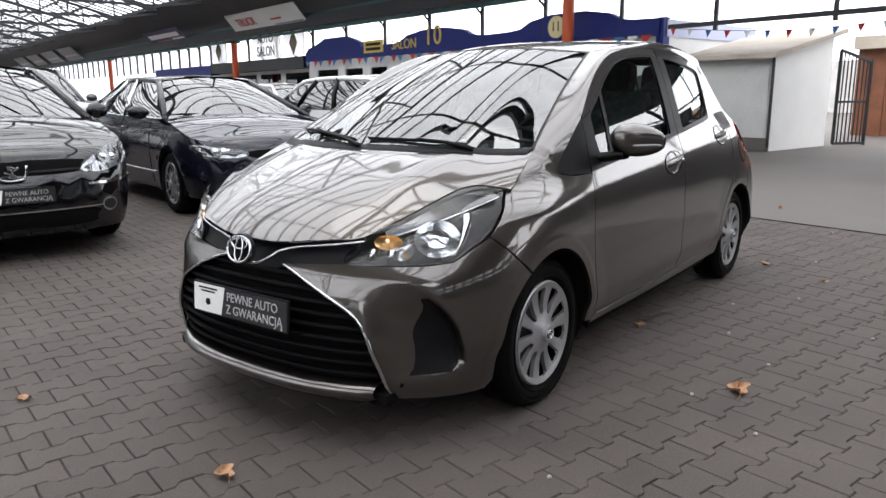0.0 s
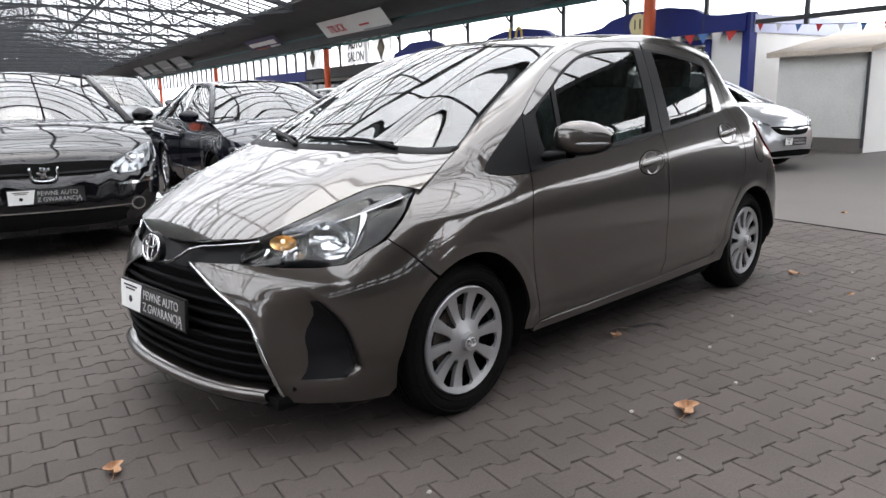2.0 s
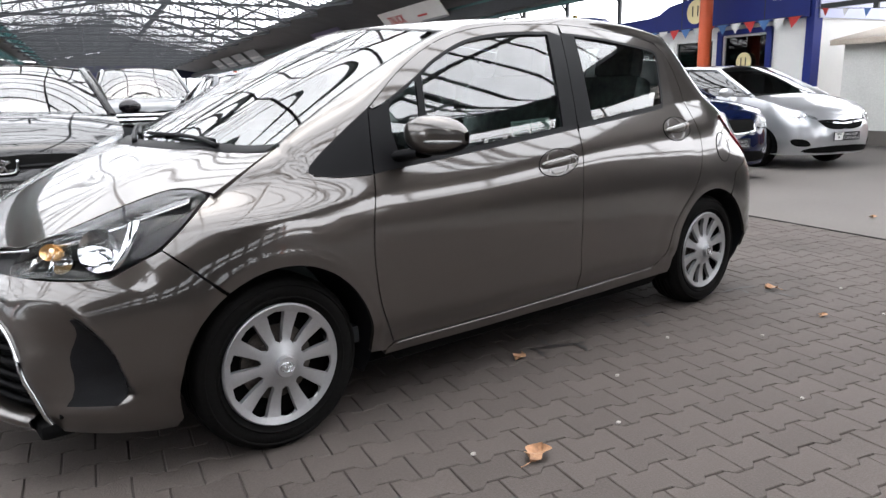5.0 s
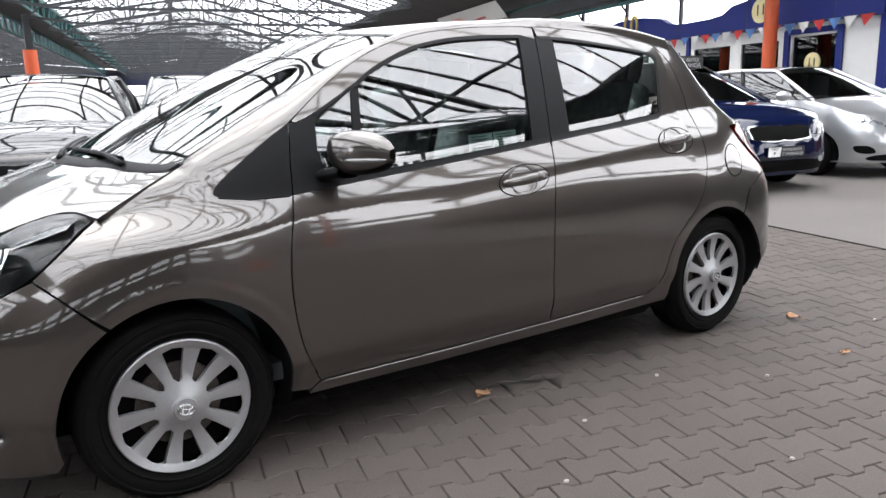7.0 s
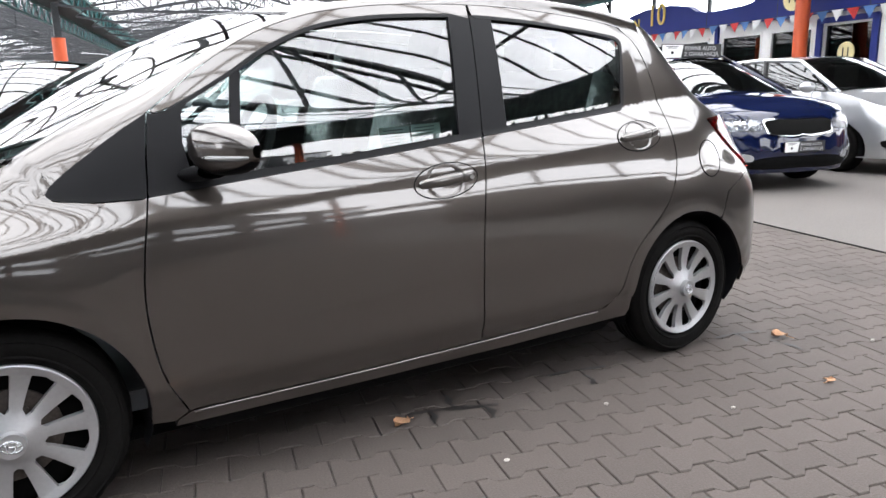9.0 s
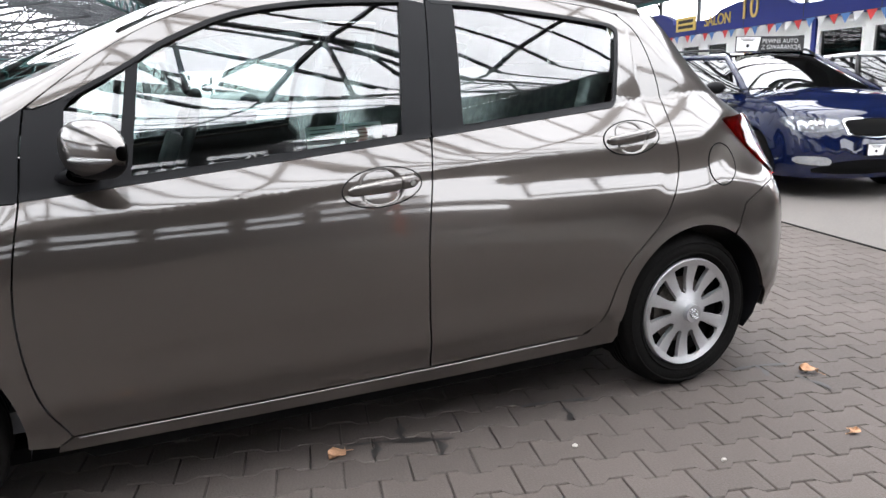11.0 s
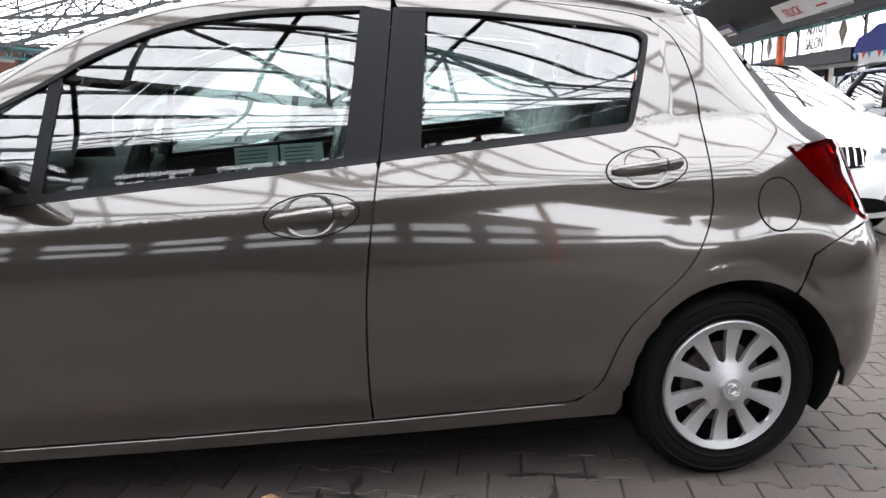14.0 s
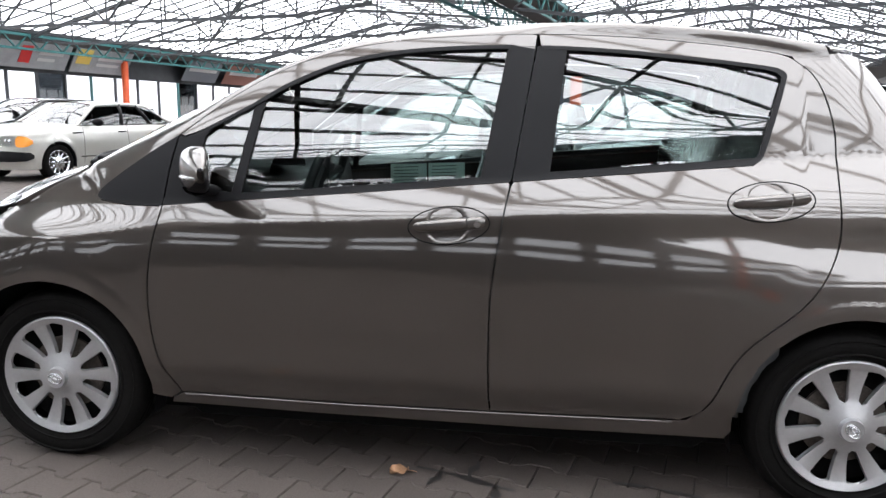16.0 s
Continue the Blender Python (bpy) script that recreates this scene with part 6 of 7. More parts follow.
def saloon(name, label, at, paint_mat, b, glass_line, roof, wheels, front, trim=TRIM, pane=None, boards=None, dark_low=0.0, doors=(), mirror_mat=None, rails=False):
    """A parked car. glass_line: x of the screen's foot and head, the rear glass's head and foot; roof: height, half width, belt inset."""
    pane = pane or PANE_DARK
    car = thing(name, label, "car", Matrix.Translation((at[0], at[1], 0)) @ pose(0, 0, 0, 0, 0, HALL_TURN), "parked cars")
    T = lambda a: ease(a, b.top)
    rad = b.hub + 0.055
    xs = np.linspace(b.a0, b.a1, 40)
    topl = [(a, T(a)) for a in xs]
    low = [(b.a1, 0.22)] + [(b.x1 - b.rr, 0.22)] + arc(b.wb, b.hub, rad, -15, 195, 18) + arc(0, b.hub, rad, -15, 195, 18) + [(b.x0 + b.rf, 0.20), (b.a0, 0.20)]
    zR, yR, inset = roof
    x_f0, x_f1, x_r1, x_r0 = glass_line
    for sd in (-1, 1):
        panel("body_side", topl + low, b.wrap, paint_mat, car, "", 0.075, 0.02, sd)
        for hx in (0.0, b.wb):
            rr = [[(hx + rad * math.cos(radians(q)), yy, b.hub + rad * math.sin(radians(q))) for q in range(-15, 196, 15)] for yy in (b.half - 0.01, b.half - 0.3)]
            ribbon("arch_liner", rr, PLASTIC, car, "", sd)
        # side glass and its frame
        n = 14
        lo = [np.array(b.wrap(x, T(x))) - (0, 0.025, 0) for x in np.linspace(x_f0, x_r0, n)]
        up = []
        for i in range(n):
            t = i / (n - 1)
            x = x_f1 + (x_r1 - x_f1) * t
            up.append(np.array((x, yR + 0.03 * math.sin(math.pi * t), zR - 0.07 + 0.03 * math.sin(math.pi * t))))
        mid = [(p + q) / 2 + (0, 0.03, 0.0) for p, q in zip(lo, up)]
        g = ribbon("side_glass", [lo, mid, up], pane, car, "dark side glass", sd)
        tube("belt_strip", [p + (0, 0.012, 0.006) for p in lo], 0.010, trim, car, "", sd, 6)
        tube("roof_side", [up[0] * 0 + p for p in [lo[0]] + up + [lo[-1]]], [0.035] * (n + 2), paint_mat, car, "painted pillar and roof side", sd, 8)
        for t in (0.44, 0.76):
            k = t * (n - 1)
            i = int(k)
            f = k - i
            p0, p1, p2 = [r[i] * (1 - f) + r[i + 1] * f for r in (lo, mid, up)]
            tube("pillar", [p0 + (0, 0.004, 0), p1 + (0, 0.004, 0), p2 + (0, 0.004, 0)], 0.032, trim, car, "dark pillar", sd, 8)
        for x in doors:
            tube("door_gap", [np.array(b.wrap(x, z)) + (0, 0.0005, 0) for z in np.linspace(0.28, T(x) - 0.01, 10)], 0.004, DARK, car, "", sd, 6)
            hz = T(x) - 0.12
            tube("door_handle", [np.array(b.wrap(x - 0.24 + 0.2 * t, hz + 0.01 * t)) + (0, 0.006 + 0.02 * math.sin(math.pi * t), 0) for t in np.linspace(0, 1, 7)], 0.013, mirror_mat or paint_mat, car, "", sd, 8)
        tube("side_moulding", [np.array(b.wrap(x, 0.40)) + (0, 0.004, 0) for x in np.linspace(b.hub + 0.16, b.wb - b.hub - 0.16, 8)], 0.010, front.get("strip", trim), car, "", sd, 6)
        mx, mz = x_f0 + 0.32, T(x_f0) + 0.07
        ms = []
        for t in np.linspace(0, 1, 9):
            e = math.sin(math.pi * (0.03 + 0.94 * t)) ** 0.5
            ms.append([(mx + 0.06 * t + 0.055 * e * math.cos(q) * (1 if math.cos(q) < 0 else 0.5), b.half * 0.98 + 0.20 * t, mz + 0.072 * e * math.sin(q)) for q in (math.tau * k / 14 for k in range(14))])
        ribbon("door_mirror", ms, mirror_mat or paint_mat, car, "door mirror", sd, close=True)
        if rails:
            tube("roof_bar", [p + (0, -0.03, 0.085 if 0 < i < n - 1 else 0.03) for i, p in enumerate(up)], 0.014, trim, car, "roof bar", sd, 8)
        # lamps and openings of the nose
        for nm, mt, shape, lift, lbl in front["patches"]:
            o = [(b.across(y, z), z) for y, z in spline(shape, 3, True)]
            q = panel(nm, o, b.wrap, mt, car, lbl, 0.05, 0.008, sd, lift=lift)
            if nm == "headlamp":
                cz = np.mean([z for _, z in shape])
                cy = np.mean([y for y, _ in shape])
                o2 = [(b.across(cy + (y - cy) * 0.98, cz + (z - cz) * 0.96), cz + (z - cz) * 0.96) for y, z in spline(shape, 3, True)]
                panel("lamp_body", o2, b.wrap, LAMP_GREY, q, "bright lamp body", 0.05, 0.006, sd, lift=-0.004 + lift * 0.3)
                for k in (-0.3, 0.3):
                    yy = cy + k * 0.12
                    p = np.array(b.wrap(b.across(yy, cz), cz)) + (-0.001, 0, 0)
                    bm = bmesh.new()
                    bmesh.ops.create_uvsphere(bm, u_segments=12, v_segments=8, radius=0.035, matrix=Matrix.Translation((p[0] + 0.02, sd * p[1], p[2])))
                    part("lamp_bulb", bm, REFLECTOR, q, "bright reflector")
    # bonnet, screen, roof, rear glass, boot
    def cover(nm, a0, a1, crown, lbl, n=14):
        rows = []
        for a in np.linspace(a0, a1, n):
            p = b.wrap(a, T(a))
            rows.append([(p[0] - (0.06 * (1 - t * t) if nm == "bonnet" and a > b.x0 + b.rf else 0), p[1] * t, p[2] + crown * (1 - abs(t) ** 2.4) * min(1, p[1] / (b.half * 0.8))) for t in np.linspace(-1, 1, 15)])
        return ribbon(nm, rows, paint_mat, car, lbl, 1)
    cover("bonnet", b.a0 + 0.002, x_f0 + 0.02, 0.055, "bonnet")
    if x_r0 < b.x1 - b.rr:
        cover("boot_lid", x_r0 - 0.02, b.a1 - 0.002, 0.03, "boot lid")
    else:
        cover("rear_shelf", x_r0 - 0.02, b.a1 - 0.002, 0.01, "")
    w0 = b.wrap(x_f0, T(x_f0))[1] - 0.03
    w1 = b.wrap(x_r0, T(x_r0))[1] - 0.03
    for nm, xa, xb, wa, zl, bow, mt in (("windscreen", x_f0, x_f1, w0, T(x_f0), -0.14, front.get("screen", PANE)), ("rear_screen", x_r0, x_r1, w1, T(x_r0), 0.10, pane)):
        rows = []
        for v in np.linspace(0, 1, 7):
            row = []
            for t in np.linspace(-1, 1, 13):
                y = t * (wa + (yR - wa) * v)
                x = xa + (xb - xa) * v + bow * (1 - t * t) * (1 - 0.35 * v)
                z = zl + (zR - 0.07 - zl) * v + 0.045 * math.sin(math.pi * v) * (1 - t * t) + 0.05 * v * (1 - t * t) + 0.03 * (1 - v) * (1 - t * t)
                row.append((x, y, z))
            rows.append(row)
        ribbon(nm, rows, mt, car, "screen with bright reflections", 1)
    rows = []
    for i, x in enumerate(np.linspace(x_f1, x_r1, 12)):
        v = i / 11
        row = []
        for t in np.linspace(-1, 1, 13):
            bowx = (-0.14 * 0.65 * (1 - v) ** 3 + 0.10 * 0.65 * v ** 3) * (1 - t * t)
            row.append((x + bowx, t * (yR + 0.03 * math.sin(math.pi * v)), zR - 0.055 + 0.03 * math.sin(math.pi * v) + 0.045 * (1 - t * t)))
        rows.append(row)
    ribbon("roof", rows, paint_mat, car, "roof skin", 1)
    # cabin
    bm = bmesh.new()
    add_box(bm, x_r0 - x_f0, b.half * 1.7, 0.1, ((x_r0 + x_f0) / 2, 0, T(x_f0) - 0.25))
    for sx in (0.55, 1.5):
        for sy in (-0.38, 0.38):
            add_box(bm, 0.16, 0.46, 0.62, (x_f0 + 0.55 + sx, sy, T(x_f0) + 0.05), bevel=0.05)
    part("seat", bm, SEAT, car, "dark seats")
    part("dashboard", add_box(bmesh.new(), 0.5, b.half * 1.6, 0.2, (x_f0 + 0.28, 0, T(x_f0) - 0.08), bevel=0.05), PLASTIC, car, "dark dashboard")
    part("floor_pan", add_box(bmesh.new(), b.x1 - b.x0 - 0.5, b.half * 1.5, 0.2, ((b.x0 + b.x1) / 2, 0, 0.30), bevel=0.02), PLASTIC, car, "dark underside")
    for y in (-0.35, 0.35):
        tube("wiper", [(x_f0 - 0.02, y, T(x_f0) + 0.045), (x_f0 + 0.0, y + 0.28, T(x_f0) + 0.055), (x_f0 + 0.03, y + 0.5, T(x_f0) + 0.045)], 0.009, PLASTIC, car, "black wiper", 1, 6)
    for x in (0.0, b.wb):
        for sd in (-1, 1):
            wh = copy_thing(wheels, Matrix())
            wh.parent = car
            wh.matrix_basis = pose(x, sd * (b.half - 0.115), b.hub, 0, random.uniform(0, 60), 0 if sd < 0 else 180)
    if boards:
        p = b.wrap(b.a0 + 0.001, boards)
        m = car.matrix_world @ Matrix.Translation((p[0] - 0.02, 0, boards)) @ Matrix(((0, 0, -1), (-1, 0, 0), (0, 1, 0))).to_4x4()
        dealer_board(m)
    return car


LAMP_GREY = material("lamp_body", (0.50, 0.51, 0.53), 0.2, 0.7, vary=0.25, scale=18, fine=60)
bpy.context.view_layer.update()
alloy_w = wheel("alloy_wheel", "black tyre on a silver alloy wheel", "", 0.315, 0.215, 0.20, 5, "alloy", ALLOY)
many_w = wheel("alloy_wheel", "black tyre on a silver alloy wheel", "", 0.315, 0.215, 0.20, 12, "alloy", ALLOY)
LEAN_F = [(0.15, 0.06), (0.3, 0.01), (0.45, 0.0), (0.6, 0.03), (0.72, 0.09), (0.85, 0.2), (1.0, 0.35)]
LEAN_R = [(0.15, 0.10), (0.35, 0.02), (0.6, 0.0), (0.85, 0.05), (1.0, 0.1)]


def mix(a, b, t):
    return a + (b - a) * t


# black people carrier with a tall screen
b1 = Body(0.90, 2.72, 0.95, 0.85, [(-1.5, 0.72), (-0.75, 0.80), (-0.4, 0.89), (0.15, 1.0), (0.6, 1.02), (3.0, 1.06), (4.0, 1.05)], LEAN_F, LEAN_R)
saloon("black_car", "black hatchback with a wide grille and chrome trim", hall(0, 0).xy * 0 + Vector((0.17, 4.36)), BLACK_PAINT, b1, (0.20, 1.12, 3.0, 3.45), (1.50, 0.60, 0.03), alloy_w, {
    "patches": [
        ("headlamp", LENS, [(0.46, 0.66), (0.60, 0.63), (0.80, 0.68), (0.865, 0.76), (0.835, 0.85), (0.72, 0.82), (0.56, 0.74)], 0.012, "large clear headlamp"),
        ("grille", DARK, [(0.0, 0.645), (0.42, 0.645), (0.48, 0.70), (0.47, 0.735), (0.0, 0.735)], 0.004, "black grille"),
        ("grille_bar", TRIM, [(0.12, 0.655), (0.44, 0.66), (0.44, 0.672), (0.12, 0.668)], 0.010, "thin black bar"),
        ("bumper_strip", CHROME, [(0.52, 0.545), (0.70, 0.545), (0.87, 0.575), (0.87, 0.592), (0.70, 0.565), (0.52, 0.562)], 0.012, "chrome strip on the bumper"),
        ("intake", DARK, [(0.0, 0.26), (0.50, 0.26), (0.55, 0.31), (0.54, 0.37), (0.0, 0.37)], 0.004, "black lower intake"),
        ("intake_bar", CHROME, [(0.0, 0.375), (0.60, 0.38), (0.60, 0.389), (0.0, 0.385)], 0.010, "thin chrome bar"),
        ("fog_bezel", CHROME, [(0.655 + 0.058 * math.cos(q), 0.385 + 0.055 * math.sin(q)) for q in (math.tau * k / 10 for k in range(10))], 0.008, "chrome ring"),
        ("fog_lamp", LAMP_BLACK, [(0.655 + 0.043 * math.cos(q), 0.385 + 0.041 * math.sin(q)) for q in (math.tau * k / 10 for k in range(10))], 0.014, "round fog lamp")]}, boards=0.50, doors=(0.55, 1.7))
# chrome shield on its nose
shield = thing("grille_badge", "chrome shield badge with a plain raised figure", "badge", Matrix.Translation((0.17, 4.36, 0)) @ pose(0, 0, 0, 0, 0, HALL_TURN))
tube("badge_rim", [(-0.935, y, z) for y, z in spline([(-0.095, 0.715), (-0.085, 0.64), (-0.05, 0.612), (0.05, 0.612), (0.085, 0.64), (0.095, 0.715)], 4)], 0.009, CHROME, shield, "chrome rim", 1)
bm = bmesh.new()
for y, z, sy, sz, tw in ((0.0, 0.668, 0.022, 0.085, 25), (-0.022, 0.69, 0.055, 0.02, -30), (0.025, 0.665, 0.05, 0.018, 20), (0.012, 0.70, 0.035, 0.03, 0), (-0.015, 0.64, 0.018, 0.045, -25)):
    add_box(bm, 0.016, sy, sz, (-0.935, y, z), Matrix.Rotation(radians(tw), 3, "X"), bevel=0.005)
part("badge_figure", bm, CHROME, shield, "plain chrome figure")

# blue-black four-door coupe
b2 = Body(0.925, 2.71, 0.90, 1.15, [(-1.5, 0.70), (-0.7, 0.77), (-0.2, 0.89), (0.3, 0.96), (1.5, 0.965), (3.0, 0.99), (3.9, 0.95), (4.4, 0.90)], LEAN_F, LEAN_R)
saloon("coupe_car", "blue-black four-door coupe with chrome window line", Vector((2.89, 4.47)), INK_PAINT, b2, (0.25, 1.20, 2.55, 3.35), (1.44, 0.56, 0.03), many_w, {
    "strip": CHROME,
    "patches": [
        ("headlamp", LENS, [(0.42, 0.62), (0.60, 0.60), (0.82, 0.63), (0.90, 0.70), (0.86, 0.735), (0.66, 0.70), (0.46, 0.67)], 0.010, "long clear headlamp"),
        ("grille", DARK, [(0.0, 0.60), (0.38, 0.60), (0.40, 0.66), (0.0, 0.67)], 0.004, "black grille"),
        ("intake", DARK, [(0.0, 0.25), (0.60, 0.25), (0.62, 0.36), (0.0, 0.38)], 0.004, "black lower intake")]}, doors=(0.6, 1.62), trim=CHROME)

# dark grey off-roader behind
b3 = Body(0.91, 2.62, 0.90, 1.0, [(-1.5, 0.98), (-0.7, 1.02), (0.1, 1.12), (1.5, 1.13), (3.9, 1.16)], [(0.2, 0.05), (0.5, 0.0), (0.8, 0.02), (1.0, 0.08), (1.1, 0.15)], LEAN_R, hub=0.34)
saloon("off_roader", "dark grey off-roader with a barred chrome grille", Vector((2.97, 9.25)) + HALL_D.xy * 0.9, GREY_PAINT, b3, (0.15, 0.95, 3.1, 3.45), (1.70, 0.60, 0.03), alloy_w, {
    "patches": [
        ("headlamp", LENS, [(0.52, 0.80), (0.66, 0.78), (0.86, 0.86), (0.88, 0.98), (0.70, 0.92), (0.54, 0.88)], 0.010, "clear headlamp")] + [
        ("grille_bar", CHROME, [(0.0, 0.74 + 0.07 * k), (0.46, 0.74 + 0.07 * k), (0.48, 0.77 + 0.07 * k), (0.0, 0.77 + 0.07 * k)], 0.012, "chrome bar") for k in range(3)] + [
        ("grille", DARK, [(0.0, 0.72), (0.48, 0.72), (0.50, 0.93), (0.0, 0.93)], 0.003, "black grille"),
        ("intake", PLASTIC, [(0.0, 0.32), (0.80, 0.32), (0.82, 0.5), (0.5, 0.46), (0.0, 0.46)], 0.004, "black lower bumper")]}, boards=0.60, doors=(0.6, 1.65))

# blue estate with roof bars
b4 = Body(0.895, 2.68, 0.88, 1.05, [(-1.5, 0.74), (-0.7, 0.82), (-0.2, 0.93), (0.3, 0.99), (1.5, 1.0), (3.7, 1.04)], LEAN_F, LEAN_R)
estate = {
    "patches": [
        ("headlamp", LENS, [(0.46, 0.66), (0.62, 0.64), (0.84, 0.66), (0.875, 0.78), (0.72, 0.77), (0.50, 0.75)], 0.010, "clear angular headlamp"),
        ("grille_rim", CHROME, [(0.0, 0.59), (0.38, 0.60), (0.43, 0.66), (0.42, 0.755), (0.1, 0.76), (0.0, 0.745)], 0.006, "chrome grille rim"),
        ("grille", DARK, [(0.0, 0.605), (0.36, 0.612), (0.405, 0.662), (0.40, 0.738), (0.1, 0.742), (0.0, 0.73)], 0.012, "black grille"),
        ("fog_lamp", LAMP_GREY, [(0.58, 0.33), (0.80, 0.345), (0.81, 0.41), (0.60, 0.40)], 0.010, "bright fog lamp"),
        ("intake", DARK, [(0.0, 0.25), (0.70, 0.26), (0.50, 0.36), (0.0, 0.37)], 0.004, "black lower intake")]}
five_w = wheel("alloy_wheel", "black tyre on a five-spoke alloy wheel", "", 0.315, 0.205, 0.20, 5, "alloy", ALLOY)
blue = saloon("estate_car", "deep blue estate with dark roof bars", Vector((7.58, 2.60)), BLUE_PAINT, b4, (0.25, 1.05, 3.25, 3.60), (1.46, 0.58, 0.03), five_w, estate, boards=0.47, doors=(0.55, 1.6), mirror_mat=TRIM, rails=True)
bpy.context.view_layer.update()
rb = dealer_board(blue.matrix_world @ Matrix.Translation((1.12, 0.0, 1.545)) @ Matrix(((0, 0, -1), (-1, 0, 0), (0, 1, 0))).to_4x4() @ Matrix.Diagonal((1.7, 1.5, 1, 1)))

# white saloon beside it
b5 = Body(0.905, 2.76, 0.90, 1.1, [(-1.5, 0.76), (-0.7, 0.84), (-0.2, 0.94), (0.3, 1.0), (1.5, 1.0), (3.8, 1.02)], LEAN_F, LEAN_R)
GRILLE_BARS = [("grille_bar", CHROME, [(0.05 + 0.055 * k, 0.62), (0.062 + 0.055 * k, 0.62), (0.062 + 0.055 * k, 0.75), (0.05 + 0.055 * k, 0.75)], 0.016, "upright chrome bar") for k in range(7)]
saloon("white_car", "white family car with an upright black grille", Vector((5.20, 3.27)), WHITE_PAINT, b5, (0.25, 1.10, 2.9, 3.55), (1.47, 0.58, 0.03), five_w, {"patches": estate["patches"] + GRILLE_BARS}, boards=0.50, doors=(0.6, 1.65))

# silver small hatchback
b6 = Body(0.87, 2.51, 0.85, 0.66, [(-1.4, 0.72), (-0.65, 0.82), (-0.15, 0.95), (0.2, 1.0), (1.2, 1.02), (3.2, 1.10)], LEAN_F, LEAN_R, 0.6)
saloon("small_hatchback", "silver small hatchback with swept headlamps", Vector((10.1, 2.30)), SILVER_PAINT, b6, (0.10, 1.00, 2.5, 2.95), (1.48, 0.56, 0.03), alloy_w, {
    "patches": [
        ("headlamp", LENS, [(0.46, 0.69), (0.60, 0.65), (0.77, 0.71), (0.82, 0.80), (0.70, 0.785), (0.54, 0.735)], 0.010, "swept clear headlamp"),
        ("grille", DARK, [(0.0, 0.55), (0.30, 0.56), (0.44, 0.645), (0.42, 0.675), (0.0, 0.66)], 0.006, "black grille"),
        ("grille_bar", CHROME, [(0.0, 0.612), (0.40, 0.640), (0.41, 0.655), (0.0, 0.630)], 0.012, "chrome bar"),
        ("intake", DARK, [(0.0, 0.23), (0.62, 0.235), (0.56, 0.30), (0.0, 0.32)], 0.004, "black lower intake"),
        ("fog_well", DARK, [(0.58, 0.33), (0.74, 0.33), (0.78, 0.42), (0.64, 0.41)], 0.006, "black fog lamp well")]}, boards=0.45, doors=(0.5, 1.55))

# pale champagne old saloon on the far side
b7 = Body(0.84, 2.66, 0.80, 0.98, [(-1.4, 0.80), (-0.7, 0.84), (0.2, 0.93), (1.5, 0.95), (2.9, 0.97), (3.9, 0.95)], [(0.2, 0.06), (0.4, 0.0), (0.6, 0.02), (0.8, 0.05), (0.95, 0.1)], LEAN_R, 0.28, 0.3)
saloon("old_saloon", "pale champagne boxy saloon with amber corner lamps", Vector((-7.5, 9.15)), GOLD_PAINT, b7, (0.45, 1.05, 2.35, 2.85), (1.385, 0.56, 0.03), many_w, {
    "strip": PLASTIC,
    "patches": [
        ("headlamp", LENS, [(0.40, 0.60), (0.66, 0.60), (0.66, 0.76), (0.40, 0.76)], 0.008, "square clear headlamp"),
        ("corner_lamp", AMBER, [(0.69, 0.60), (0.825, 0.60), (0.825, 0.745), (0.69, 0.755)], 0.010, "amber corner lamp"),
        ("grille", CHROME, [(0.0, 0.58), (0.28, 0.58), (0.31, 0.78), (0.0, 0.80)], 0.012, "chrome grille"),
        ("bumper", PLASTIC, [(0.0, 0.36), (0.80, 0.36), (0.83, 0.50), (0.0, 0.50)], 0.03, "dark bumper")]}, doors=(0.55, 1.6), mirror_mat=PLASTIC)
for o in (alloy_w, many_w, five_w):
    for q in list(o.children_recursive) + [o]:
        bpy.data.objects.remove(q)


def another(src, x, y, label):
    """A further car of a kind that stands farther back in the rows."""
    ob = copy_thing(src, Matrix.Translation((x, y, 0)) @ pose(0, 0, 0, 0, 0, HALL_TURN))
    return tagged(ob, label)


kinds = {o.name: o for o in scene.objects if o.parent is None and o.get("category") == "car"}
another(kinds["estate_car"], 6.6, 10.2, "deep blue estate farther back in the rows")
another(kinds["white_car"], 8.6, 9.2, "white family car farther back in the rows")
another(kinds["white_car"], 4.2, 12.8, "white family car in the second row")
another(kinds["small_hatchback"], 0.2, 12.5, "silver hatchback in the second row")
another(kinds["off_roader"], -3.4, 11.4, "dark grey off-roader in the second row")
another(kinds["black_car"], -10.6, 12.0, "black people carrier beyond the old saloon")
another(kinds["white_car"], -6.2, 16.6, "white family car beyond the old saloon")
another(kinds["off_roader"], 1.6, 17.6, "dark grey off-roader in the third row")
another(kinds["small_hatchback"], 4.6, 18.6, "silver hatchback in the third row")
another(kinds["white_car"], -13.5, 16.0, "white family car far back in the rows")


PALE_BLUE = material("pale_blue_paint", (0.50, 0.53, 0.70), 0.6, vary=0.06, scale=2, fine=50)
# ---- shed, gate and timber building at the end of the shops ----
shed = thing("white_shed", "low white shed with a tan sheet roof and roller door", "shed")
SU, SV = -0.1, -5.5


def shed_wall(name, pts, mat, label=""):
    n = len(pts)
    c = sum((Vector(p) for p in pts), Vector()) / n
    nrm = (Vector(pts[1]) - Vector(pts[0])).cross(Vector(pts[2]) - Vector(pts[0])).normalized() * 0.08
    vs = [Vector(p) for p in pts] + [Vector(p) - nrm for p in pts]
    return flat(name, vs, [tuple(range(n)), tuple(range(2 * n - 1, n - 1, -1))] + [(i, n + i, n + (i + 1) % n, (i + 1) % n) for i in range(n)], mat, shed, label)


